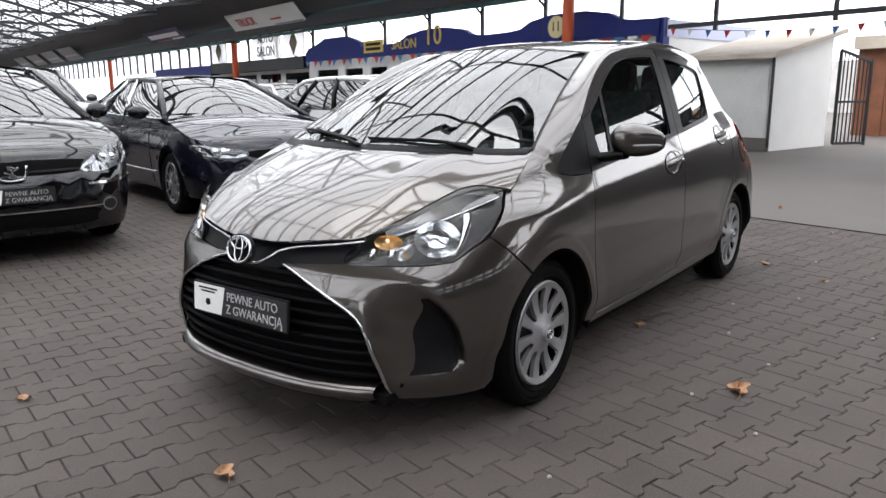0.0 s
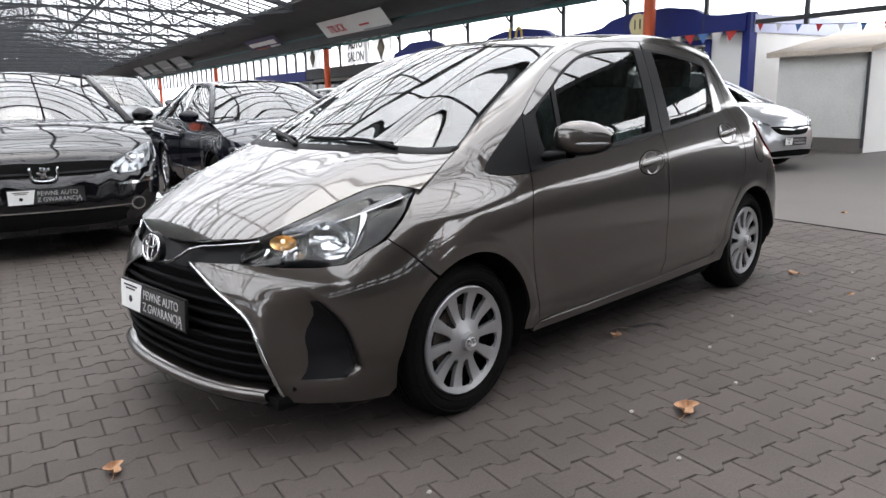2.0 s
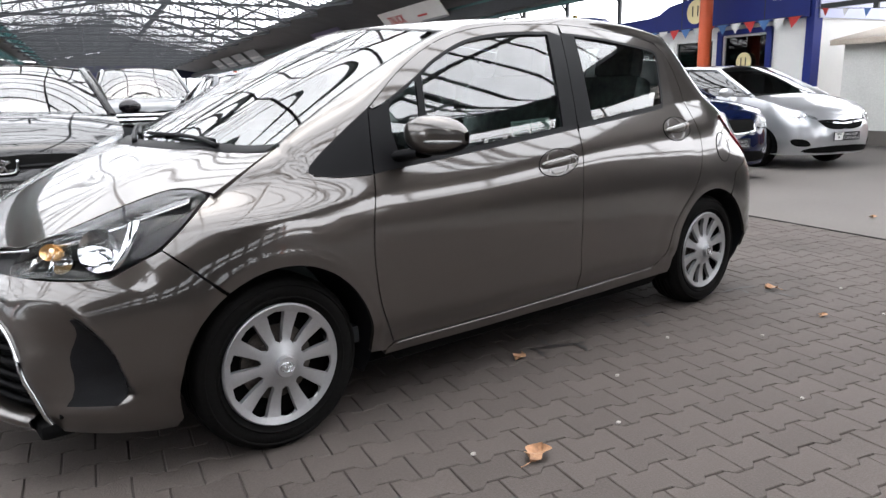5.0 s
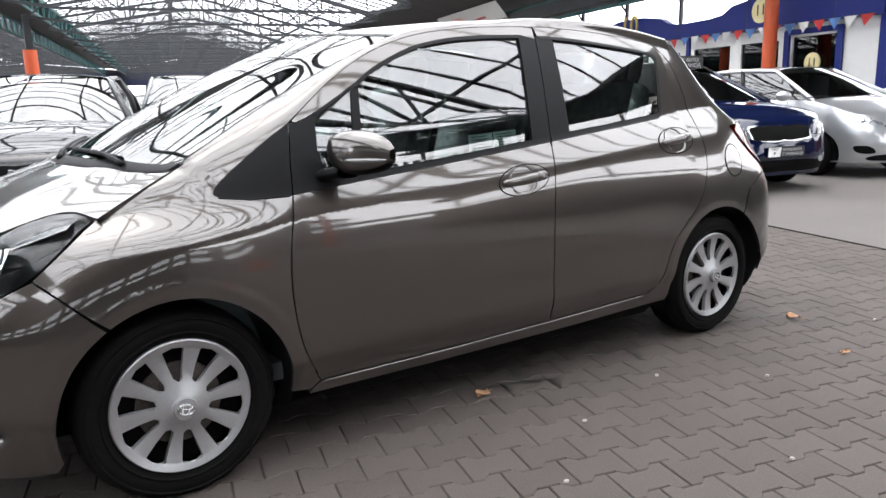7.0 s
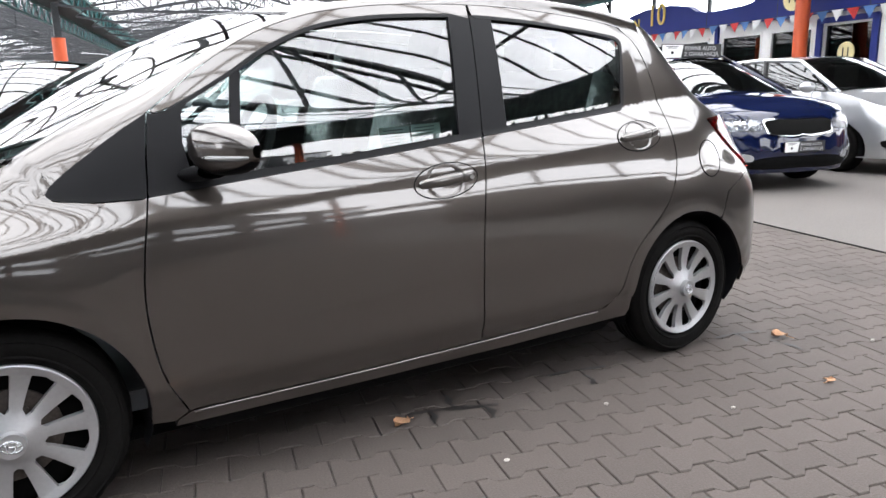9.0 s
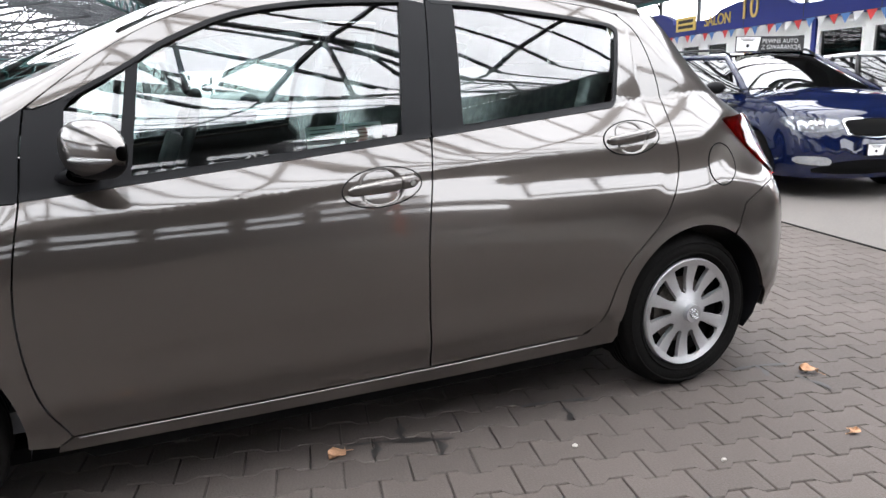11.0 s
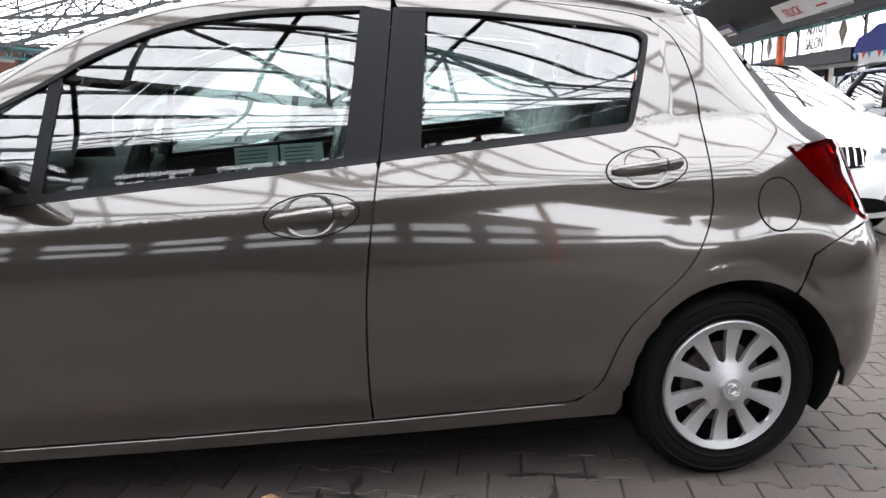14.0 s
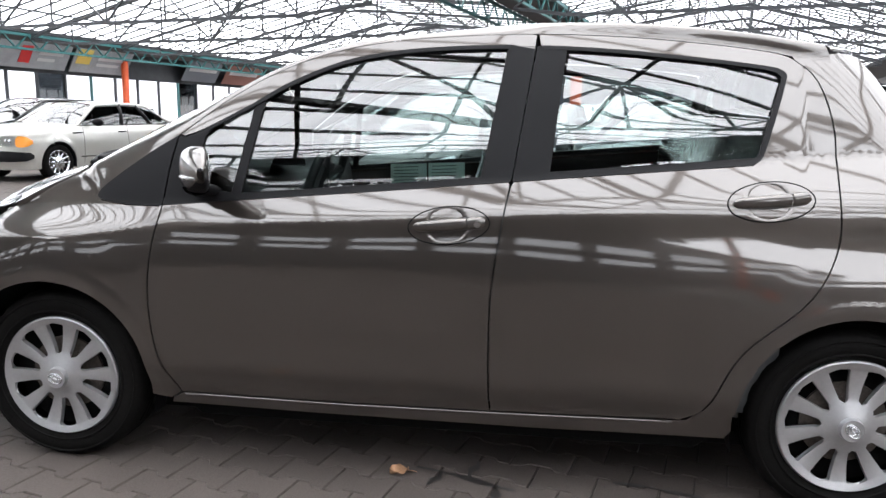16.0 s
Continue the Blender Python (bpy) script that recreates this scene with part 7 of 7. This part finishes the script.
H0, H1 = 1.92, 2.42
shed_wall("front_wall", [hall(SU, SV, 0), hall(SU, SV + 1.9, 0), hall(SU, SV + 1.9, H0), hall(SU, SV, H0)][::-1], OLD_WHITE, "grubby wall with a roller door")
shed_wall("end_wall", [hall(SU, SV, 0), hall(SU - 2.65, SV, 0), hall(SU - 2.65, SV, H1), hall(SU, SV, H0)], WHITE, "bright white end wall")
for k in range(14):
    bars("door_slat", [(hall(SU + 0.005, SV + 0.10, 0.35 + 0.11 * k), hall(SU + 0.005, SV + 1.8, 0.35 + 0.11 * k), 0.010)], OLD_WHITE, shed)
shed_wall("plinth", [hall(SU + 0.05, SV - 0.02, 0), hall(SU + 0.05, SV + 1.9, 0), hall(SU + 0.05, SV + 1.9, 0.28), hall(SU + 0.05, SV - 0.02, 0.28)][::-1], SLAB, "grey plinth")
rp = [hall(SU + 0.30, SV - 0.2, H0 - 0.02), hall(SU + 0.30, SV + 2.0, H0 - 0.02), hall(SU - 2.85, SV + 2.0, H1 + 0.1), hall(SU - 2.85, SV - 0.2, H1 + 0.1)]
flat("shed_roof", rp + [p + Vector((0, 0, 0.10)) for p in rp], [(3, 2, 1, 0), (4, 5, 6, 7), (0, 1, 5, 4), (1, 2, 6, 5), (2, 3, 7, 6), (3, 0, 4, 7)], TAN, shed, "tan sheet roof")
bars("drain_pipe", [(hall(SU + 0.05, SV - 0.03, 0.1), hall(SU + 0.05, SV - 0.03, H0), 0.05)], SHADE_STEEL, shed)
tagged(shop_box("wall_salon_end", -2.44, -2.34, -0.80, 0, 2.55, WHITE, "bright white end wall of the shop", depth=4.0), "", "wall")
tagged(shop_box("wall_salon_band", -2.48, -2.38, -0.76, 2.55, 2.95, PALE_BLUE, "pale blue band on the end wall", depth=4.1), "", "wall")
gate = thing("bar_gate", "tall dark barred gate standing open", "gate")
bars("gate_frame", [(hall(-2.95, -5.6, 0.05), hall(-2.95, -5.6, 2.15), 0.07), (hall(-2.95, -5.6, 0.05), hall(-3.75, -5.95, 0.05), 0.06), (hall(-2.95, -5.6, 2.15), hall(-3.75, -5.95, 1.9), 0.06), (hall(-3.75, -5.95, 0.0), hall(-3.75, -5.95, 1.95), 0.07), (hall(-2.95, -5.6, 1.0), hall(-3.75, -5.95, 1.0), 0.05)], SHADE_STEEL, gate)
for k in range(1, 8):
    t = k / 8
    bars("gate_bar", [(hall(-2.95 - 0.8 * t, -5.6 - 0.35 * t, 0.05), hall(-2.95 - 0.8 * t, -5.6 - 0.35 * t, 2.15 - 0.2 * t), 0.028)], SHADE_STEEL, gate)
cabin = thing("timber_building", "brown timber building with dark doors", "building")
for i in range(40):
    v = -16.5 + i * 0.3
    fascia("plank", [(v, 0), (v + 0.285, 0), (v + 0.285, 2.4), (v, 2.4)], cabin, BROWN, -7.0, 0.05)
flat("wall", [hall(FACE - 7.06, v, z) for v, z in ((-17, 0), (-4, 0), (-4, 2.5), (-17, 2.5))], [(0, 1, 2, 3)], BROWN, cabin)
for v in (-7.6, -9.6, -12.2):
    d = fascia("door", [(v, 0.1), (v + 0.95, 0.1), (v + 0.95, 2.0), (v, 2.0)], cabin, PLASTIC, -6.93, 0.04, "dark door")
    bars("door_frame", [(hall(FACE - 6.9, v, 0.1), hall(FACE - 6.9, v, 2.0), 0.06), (hall(FACE - 6.9, v + 0.95, 0.1), hall(FACE - 6.9, v + 0.95, 2.0), 0.06), (hall(FACE - 6.9, v, 2.0), hall(FACE - 6.9, v + 0.95, 2.0), 0.06)], BROWN, d)
fascia("cabin_roof", [(-17, 2.4), (-4, 2.4), (-4, 2.75), (-17, 2.75)], cabin, TAN, -6.7, 1.2, "tan roof edge")
fascia("step", [(-14, 0), (-6, 0), (-6, 0.14), (-14, 0.14)], cabin, SLAB, -6.0, 0.9, "concrete step")

# bunting along the open side
bunting = thing("flag_bunting", "string of small red, white and blue flags", "bunting")
for v0, v1, z in ((-2.6, -9.5, 2.72), (-9.5, -17.0, 2.85)):
    n = 15
    pts = [hall(-0.45, v0 + (v1 - v0) * i / n, z - 0.25 * math.sin(math.pi * i / n)) for i in range(n + 1)]
    tube("flag_string", pts, 0.006, INK, bunting, "", 1, 4)
    for i in range(n):
        p, q = pts[i], pts[i + 1]
        m = (p + q) / 2
        d = (q - p).normalized() * 0.075
        flat("flag", [m - d, m + d, m + Vector((random.uniform(-0.03, 0.03), random.uniform(-0.03, 0.03), -0.16)), m - d - HALL_N * 0.006, m + d - HALL_N * 0.006], [(0, 1, 2), (4, 3, 2), (0, 3, 4, 1)], (FLAG_RED, FLAG_WHITE, FLAG_BLUE)[i % 3], bunting)
tagged(flat("backdrop", [hall(-34, v, z) for v, z in ((-60, 0), (60, 0), (60, 3.2), (-60, 3.2))], [(0, 1, 2, 3)], material("far_houses", (0.50, 0.49, 0.47), 0.9, vary=0.2, scale=0.2, fine=2)), "pale low buildings far off", "backdrop", kind="structure")

# ---- the far side of the hall ----
far = thing("far_showroom", "long low showroom with tall windows across the hall", "shop")


def far_board(name, v0, v1, z0, z1, mat, u=41.0, label="", parent=None):
    return flat(name, [hall(u, v, z) for v, z in ((v0, z0), (v1, z0), (v1, z1), (v0, z1))] + [hall(u + 0.1, v, z) for v, z in ((v0, z0), (v1, z0), (v1, z1), (v0, z1))], [(0, 1, 2, 3), (7, 6, 5, 4), (0, 4, 5, 1), (1, 5, 6, 2), (2, 6, 7, 3), (3, 7, 4, 0)], mat, parent or far, label)


far_board("wall", V0, V1, 0, 0.9, OLD_WHITE, 41.2)
far_board("lintel", V0, V1, 3.0, 4.3, SHADE_STEEL, 41.2, "dark lintel")
v = V0
k = 0
while v < V1 - 1:
    far_board("window", v + 0.06, v + 1.5, 0.9, 3.0, WINDOW if k % 6 == 4 else CLEAR_SHEET, 41.25)
    far_board("mullion", v - 0.06, v + 0.06, 0.9, 3.0, SHADE_STEEL if k % 4 else TEAL, 41.15)
    v += 1.56
    k += 1


def far_banner(v0, v1, cloth, label, marks):
    ob = thing("hanging_banner", label, "banner", group="banners under the eaves")
    z0, z1 = 3.15, 4.25
    q = [hall(40.9 - 0.0, v0, z0), hall(40.9, v1, z0), hall(40.2, v1, z1), hall(40.2, v0, z1)]
    off = HALL_N * 0.04
    flat("cloth", q + [p + off for p in q], [(0, 1, 2, 3), (7, 6, 5, 4), (0, 4, 5, 1), (1, 5, 6, 2), (2, 6, 7, 3), (3, 7, 4, 0)], cloth, ob)
    for a0, a1, b0, b1, mt in marks:
        def at(a, b):
            return q[0].lerp(q[1], a).lerp(q[3].lerp(q[2], a), b) - HALL_N * 0.03
        r = [at(a0, b0), at(a1, b0), at(a1, b1), at(a0, b1)]
        flat("print_bar", r + [p + HALL_N * 0.02 for p in r], [(0, 1, 2, 3), (0, 4, 5, 1), (1, 5, 6, 2), (2, 6, 7, 3), (3, 7, 4, 0)], mt, ob)


far_banner(9.9, 13.6, GREY_CLOTH, "grey-white banner with a red arrow", ((0.30, 0.45, 0.2, 0.85, RED_PRINT), (0.55, 0.9, 0.55, 0.7, LETTER), (0.55, 0.8, 0.3, 0.42, LETTER)))
far_banner(13.85, 17.4, GREY_CLOTH, "grey banner with a yellow square", ((0.05, 0.28, 0.35, 0.95, YELLOW), (0.4, 0.92, 0.55, 0.7, LETTER), (0.4, 0.8, 0.3, 0.42, LETTER)))
far_banner(21.6, 24.6, material("slate_banner", (0.14, 0.15, 0.17), 0.7), "slate banner with pale print", ((0.1, 0.9, 0.5, 0.66, LETTER),))
far_banner(25.2, 28.7, material("rust_banner", (0.22, 0.10, 0.08), 0.7), "rust-red banner with pale print", ((0.1, 0.9, 0.5, 0.66, LETTER),))

# ---- inside the hatchback ----
HEADLINING = material("grey_headlining", (0.16, 0.155, 0.15), 0.9, vary=0.1, scale=8, fine=200)
CABIN = material("dark_cabin_plastic", (0.040, 0.043, 0.046), 0.6, vary=0.2, scale=8, fine=200, bump=0.1)
dash = [[(x, y, z) for x, z in ((0.10, 0.93), (0.35, 0.985), (0.52, 0.985), (0.62, 0.94), (0.64, 0.80), (0.60, 0.60))] for y in np.linspace(-0.70, 0.70, 9)]
ribbon("dashboard", dash, CABIN, car, "black dashboard", 1)
hood_ = [[(x, -0.36 + 0.20 * math.cos(q), 0.975 + 0.075 * math.sin(q)) for q in (math.pi * k / 10 for k in range(11))] for x in (0.44, 0.56, 0.66)]
ribbon("instrument_hood", hood_, CABIN, car, "black instrument hood", 1)
sw = Vector((0.80, -0.36, 0.955))
ax1, ax2 = Vector((0, 1, 0)), Vector((0.36, 0, 0.93))
wheel_pts = [sw + ax1 * 0.185 * math.cos(q) + ax2 * 0.185 * math.sin(q) for q in (math.tau * k / 40 for k in range(41))]
st = tube("steering_wheel", wheel_pts, 0.016, CABIN, car, "black steering wheel", 1, 10)
bm = bmesh.new()
add_box(bm, 0.05, 0.14, 0.12, sw - Vector((0.02, 0, 0)), Euler((0, radians(21), 0)).to_matrix(), bevel=0.02)
for q in (0.1, 2.4, 4.7):
    add_rod(bm, sw, sw + ax1 * 0.18 * math.cos(q) + ax2 * 0.18 * math.sin(q), 0.014, 8)
part("wheel_boss", bm, CABIN, st, "boss and spokes")


def car_seat(x, y, wide, mat, wrap_it, rows):
    bm = bmesh.new()
    add_box(bm, 0.50, wide, 0.16, (x + 0.02, y, 0.56), Euler((0, radians(-6), 0)).to_matrix(), bevel=0.05)
    s = part("seat", bm, mat, car, "dark cloth seat")
    bm = bmesh.new()
    add_box(bm, 0.15, wide, 0.64, (x + 0.30, y, 0.90), Euler((0, radians(15), 0)).to_matrix(), bevel=0.055)
    part("backrest", bm, FILM if wrap_it else mat, s, "backrest in clear wrap" if wrap_it else "cloth backrest")
    for k in range(rows):
        yy = y + (k - (rows - 1) / 2) * 0.37
        bm = bmesh.new()
        add_box(bm, 0.11, 0.26, 0.17, (x + 0.42, yy, 1.285), Euler((0, radians(12), 0)).to_matrix(), bevel=0.045)
        for q in (-0.06, 0.06):
            add_rod(bm, (x + 0.39, yy + q, 1.16), (x + 0.41, yy + q, 1.24), 0.007, 8)
        part("headrest", bm, FILM if wrap_it else mat, s, "headrest")


car_seat(1.12, -0.36, 0.50, SEAT, True, 1)
car_seat(1.12, 0.36, 0.50, SEAT, True, 1)
car_seat(1.86, 0.0, 1.16, SEAT, True, 3)
# near-black boxes added beneath the car to deepen the shade on the ground
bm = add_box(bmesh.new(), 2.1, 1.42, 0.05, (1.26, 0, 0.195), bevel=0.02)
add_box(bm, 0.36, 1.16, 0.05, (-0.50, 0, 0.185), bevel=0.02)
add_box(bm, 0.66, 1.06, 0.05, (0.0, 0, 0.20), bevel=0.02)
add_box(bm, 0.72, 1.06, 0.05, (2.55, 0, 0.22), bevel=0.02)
part("undertray", bm, DARK, car, "near-black boxes added under the car to keep light out")
part("cabin_floor", add_box(bmesh.new(), 2.6, 1.45, 0.06, (1.35, 0, 0.30)), CABIN, car, "dark cabin floor")
for sd in (-1, 1):
    rows = [[(x, sd * (side_y(x, z) - 0.06), z) for z in (0.3, 0.6, 0.85, at_x(BELT, min(x, 2.18)) - 0.012)] for x in np.linspace(0.42, 2.3, 14)]
    ribbon("door_card", rows, CABIN, car, "dark inner door trim", 1)
    rows = [[(x, sd * a * (ROOF_EDGE_C(x) - 0.01), roof_top(x, a)[2] - 0.035) for a in (1.0, 0.8, 0.5, 0.0)] for x in np.linspace(1.02, 2.3, 8)]
    ribbon("headlining", rows, HEADLINING, car, "pale headlining", 1)
rows = [[(2.35 + 0.25 * q, y, 1.0 - 0.02 * q) for y in np.linspace(-0.66, 0.66, 5)] for q in (0, 1, 2)]
ribbon("parcel_shelf", rows, CABIN, car, "black parcel shelf", 1)
box("inner_mirror", 0.03, 0.24, 0.06, (0.80, 0.02, 1.345), CABIN, car, "inner mirror", 0.012)
# two papers behind the front side glass
for k in range(2):
    x0 = 1.115 + 0.118 * k
    vs = [np.array(pane_side(x, z)) * (1, -1, 1) + (0, 0.018, 0) for x, z in ((x0, 0.965 + 0.006 * k), (x0 + 0.112, 0.972 + 0.006 * k), (x0 + 0.110, 1.030 + 0.006 * k), (x0 - 0.002, 1.026 + 0.006 * k))]
    pp = tagged(flat("paper_slip", vs + [v + (0, 0.002, 0) for v in vs], [(0, 1, 2, 3), (7, 6, 5, 4), (0, 4, 5, 1), (1, 5, 6, 2), (2, 6, 7, 3), (3, 7, 4, 0)], MINT), "pale green printed slip behind the side glass", "paper", "slips in the window")
    for r in range(5):
        za = 0.975 + 0.010 * r + 0.006 * k
        q = [np.array(pane_side(x, z)) * (1, -1, 1) + (0, 0.0165, 0) for x, z in ((x0 + 0.01, za), (x0 + 0.085, za + 0.004), (x0 + 0.085, za + 0.006), (x0 + 0.01, za + 0.002))]
        o = flat("print_bar", q + [p + (0, 0.001, 0) for p in q], [(0, 1, 2, 3), (0, 4, 5, 1), (1, 5, 6, 2), (2, 6, 7, 3), (3, 7, 4, 0)], TRIM, pp)


# ---- leaves and grit on the paving ----
def fallen_leaf(x, y, size, turn, curl=0.35, lift=0.004):
    ob = thing("fallen_leaf", "dry curled brown leaf lying on the pavers", "leaf", pose(x, y, lift, 0, 0, turn), "leaves on the paving")
    rows, n = [], 12
    for i in range(n + 1):
        t = i / n
        w = size * 0.42 * math.sin(math.pi * min(1, t * 1.02)) ** 0.7 * (1 + 0.35 * math.sin(9 * t + turn))
        row = []
        for k in range(7):
            u = k / 3 - 1
            row.append((size * (t - 0.5), w * u, max(0.0, curl * size * (abs(u) ** 1.6) * 0.5 + 0.10 * size * math.sin(5 * t + 2 * u) + 0.06 * size)))
        rows.append(row)
    vs = [p for r in rows for p in r]
    vs += [(p[0], p[1], p[2] + 0.0012) for p in vs]
    m = len(vs) // 2
    fs = [(i * 7 + j, i * 7 + j + 1, i * 7 + j + 8, i * 7 + j + 7) for i in range(n) for j in range(6)]
    fs += [tuple(q + m for q in f[::-1]) for f in fs]
    flat("blade", vs, fs, LEAF, ob, "", True)
    tube("stalk", [(-size * 0.5, 0, 0.006), (-size * 0.72, size * 0.05, 0.004), (-size * 0.9, size * 0.14, 0.003)], 0.0016, LEAF, ob, "", 1, 5)
    return ob


for x, y, s, a in ((0.558, -1.397, 0.115, 20), (-1.099, -0.256, 0.085, 70), (1.15, -0.735, 0.075, 200), (2.709, -1.353, 0.05, 10), (4.6, -1.1, 0.05, 80), (5.9, -0.4, 0.07, 30), (3.02, -0.93, 0.08, 120), (-1.9, 1.6, 0.05, 40), (-1.2, 0.9, 0.06, 150), (-1.6, -0.1, 0.035, 10), (3.5, -1.8, 0.05, 200), (2.0, -2.1, 0.035, 90), (3.9, 1.4, 0.06, 10), (1.1, 2.2, 0.05, 70)):
    fallen_leaf(x, y, s * 0.85, a)
for x, y in ((0.42, -1.25), (1.85, -1.02), (1.62, -1.75), (2.95, -1.55), (0.95, -1.42), (2.2, -1.3), (-0.5, -1.1), (1.3, -1.15), (0.2, -1.55), (3.3, -1.2)):
    bm = bmesh.new()
    bmesh.ops.create_icosphere(bm, subdivisions=2, radius=0.008, matrix=Matrix.Translation((x, y, 0.006)) @ Matrix.Diagonal((1.3, 0.9, 0.7, 1)))
    for v_ in bm.verts:
        v_.co += Vector((random.uniform(-1, 1), random.uniform(-1, 1), random.uniform(-1, 1))) * 0.001
    tagged(part("pebble", bm, PEBBLE), "small pale pebble on the pavers", "pebble", "grit on the paving")


# damp joints beside the car
DAMP = material("damp_dark_joint", (0.018, 0.016, 0.015), 0.55, vary=0.3, scale=30, fine=150)
for cluster in (((1.286, -0.697, 1.262, -0.796), (1.201, -0.68, 1.535, -0.782), (1.401, -0.605, 1.388, -0.72), (1.48, -0.778, 1.457, -0.876),), ((1.854, -0.686, 2.126, -0.73), (1.985, -0.763, 1.953, -0.857),), ((2.771, -0.77, 3.024, -0.82), (2.899, -0.779, 2.858, -0.888), (2.961, -0.931, 2.957, -1.079),)):
    ds = thing("damp_stain", "dark damp streaks along the joints of the pavers", "stain", group="damp streaks on the paving")
    for x0, y0, x1, y1 in cluster:
        rows = []
        for i in range(9):
            t = i / 8
            w = 0.011 + 0.009 * math.sin(9 * t + x0 * 7) * (1 - abs(2 * t - 1)) - 0.004 * abs(2 * t - 1)
            dx, dy = x1 - x0, y1 - y0
            q = math.hypot(dx, dy)
            c = Vector((x0 + dx * t, y0 + dy * t, 0.0012)) + Vector((-dy, dx, 0)) / q * 0.008 * math.sin(5 * t + y0 * 9)
            n = Vector((-dy, dx, 0)) / q * w
            rows.append((c - n, c + n))
        vs = [p for r in rows for p in r]
        flat("streak", vs, [(2 * i, 2 * i + 1, 2 * i + 3, 2 * i + 2) for i in range(8)], DAMP, ds)


# ---- interlocking pavers ----
PITCH_N, PITCH_D, BUMP = 0.200, 0.136, 0.013


def paver_outline(g=0.0022):
    """An I-shaped block: wide ends, a waist, straight short sides."""
    h, w = PITCH_D / 2, PITCH_N / 2
    top = [(-w + g, h + BUMP - g), (-0.060, h + BUMP - g), (-0.036, h - BUMP - g), (0.036, h - BUMP - g), (0.060, h + BUMP - g), (w - g, h + BUMP - g)]
    return [(x, y) for x, y in top[::-1]] + [(x, -y) for x, y in top]


def paver_mesh(sunk=0.0):
    o = paver_outline()
    n = len(o)
    inner = [(x * 0.972, y * 0.955) for x, y in o]
    vs = [(x, y, 0.0 - sunk) for x, y in inner] + [(x, y, -0.0035 - sunk) for x, y in o] + [(x, y, -0.045) for x, y in o]
    fs = [(0, 1, 10, 11), (1, 2, 9, 10), (2, 3, 8, 9), (3, 4, 7, 8), (4, 5, 6, 7)]
    for k in (0, n):
        fs += [(k + i, k + n + i, k + n + (i + 1) % n, k + (i + 1) % n) for i in range(n)]
    return vs, fs


PV, PF = paver_mesh()
paver_data = []
for k in range(4):
    me = bpy.data.meshes.new("paver")
    me.from_pydata(PV, [], PF)
    me.materials.append(SETT)
    bm = bmesh.new()
    bm.from_mesh(me)
    bmesh.ops.recalc_face_normals(bm, faces=bm.faces)
    bm.to_mesh(me)
    bm.free()
    paver_data.append(me)
tagged(flat("joint_fill", [hall(u, v, -0.0085) for u, v in ((SEAM_U + 14.2, -17.6), (SEAM_U + 0.01, -17.6), (SEAM_U + 0.01, 7.1), (SEAM_U + 14.2, 7.1))], [(0, 1, 2, 3)], JOINT), "sand in the joints of the paving", "joint", kind="structure")
tagged(flat("edge_course", [hall(u, v, -0.005) for u, v in ((SEAM_U + 0.125, -17.6), (SEAM_U + 0.012, -17.6), (SEAM_U + 0.012, 7.1), (SEAM_U + 0.125, 7.1))], [(0, 1, 2, 3)], SETT), "narrow concrete edge course beside the joint", "kerb", kind="structure")
stand = thing("paving", "grey-brown interlocking concrete pavers of the parking stand", "paving", kind="structure")
turn = math.atan2(HALL_N.y, HALL_N.x)
ct, sn = math.cos(turn), math.sin(turn)
rng = random.Random(7)
PFN = [tuple(p.vertices) for p in paver_data[0].polygons]
allv, allf = [], []
rows_n = int((7.0 + 17.5) / PITCH_D)
for r in range(rows_n):
    v = -17.5 + r * PITCH_D
    u = SEAM_U + 0.12 + (PITCH_N / 2 if r % 2 else 0)
    while u < SEAM_U + 14.2:
        p = hall(u, v)
        lift = rng.uniform(-0.0022, 0.0)
        tx, ty = rng.uniform(-0.008, 0.008), rng.uniform(-0.008, 0.008)
        singled = 0.55 < p.x < 3.0 and -2.0 < p.y < -0.72
        if singled and len(stand.children) < 300:
            ob = new("paver", paver_data[rng.randrange(4)])
            ob.parent = stand
            ob.matrix_basis = Matrix.Translation((p.x, p.y, lift)) @ Matrix.Rotation(turn, 4, "Z") @ Matrix.Rotation(tx, 4, "X") @ Matrix.Rotation(ty, 4, "Y")
        else:
            i = len(allv)
            for x, y, z in PV:
                allv.append((p.x + x * ct - y * sn, p.y + x * sn + y * ct, z + lift + (x * ty + y * tx) * (1 if z > -0.04 else 0)))
            allf += [tuple(q + i for q in f) for f in PFN]
        u += PITCH_N
rest = flat("paver_field", allv, allf, SETT, stand, "the rest of the interlocking pavers")
tagged(rest, kind="stuff")
# the dark seam towards the driveway
tagged(bars("ground_seam", [(hall(SEAM_U, -40, -0.012), hall(SEAM_U, 60, -0.012), 0.026)], DARK), "dark joint between pavers and driveway", "joint", kind="structure")
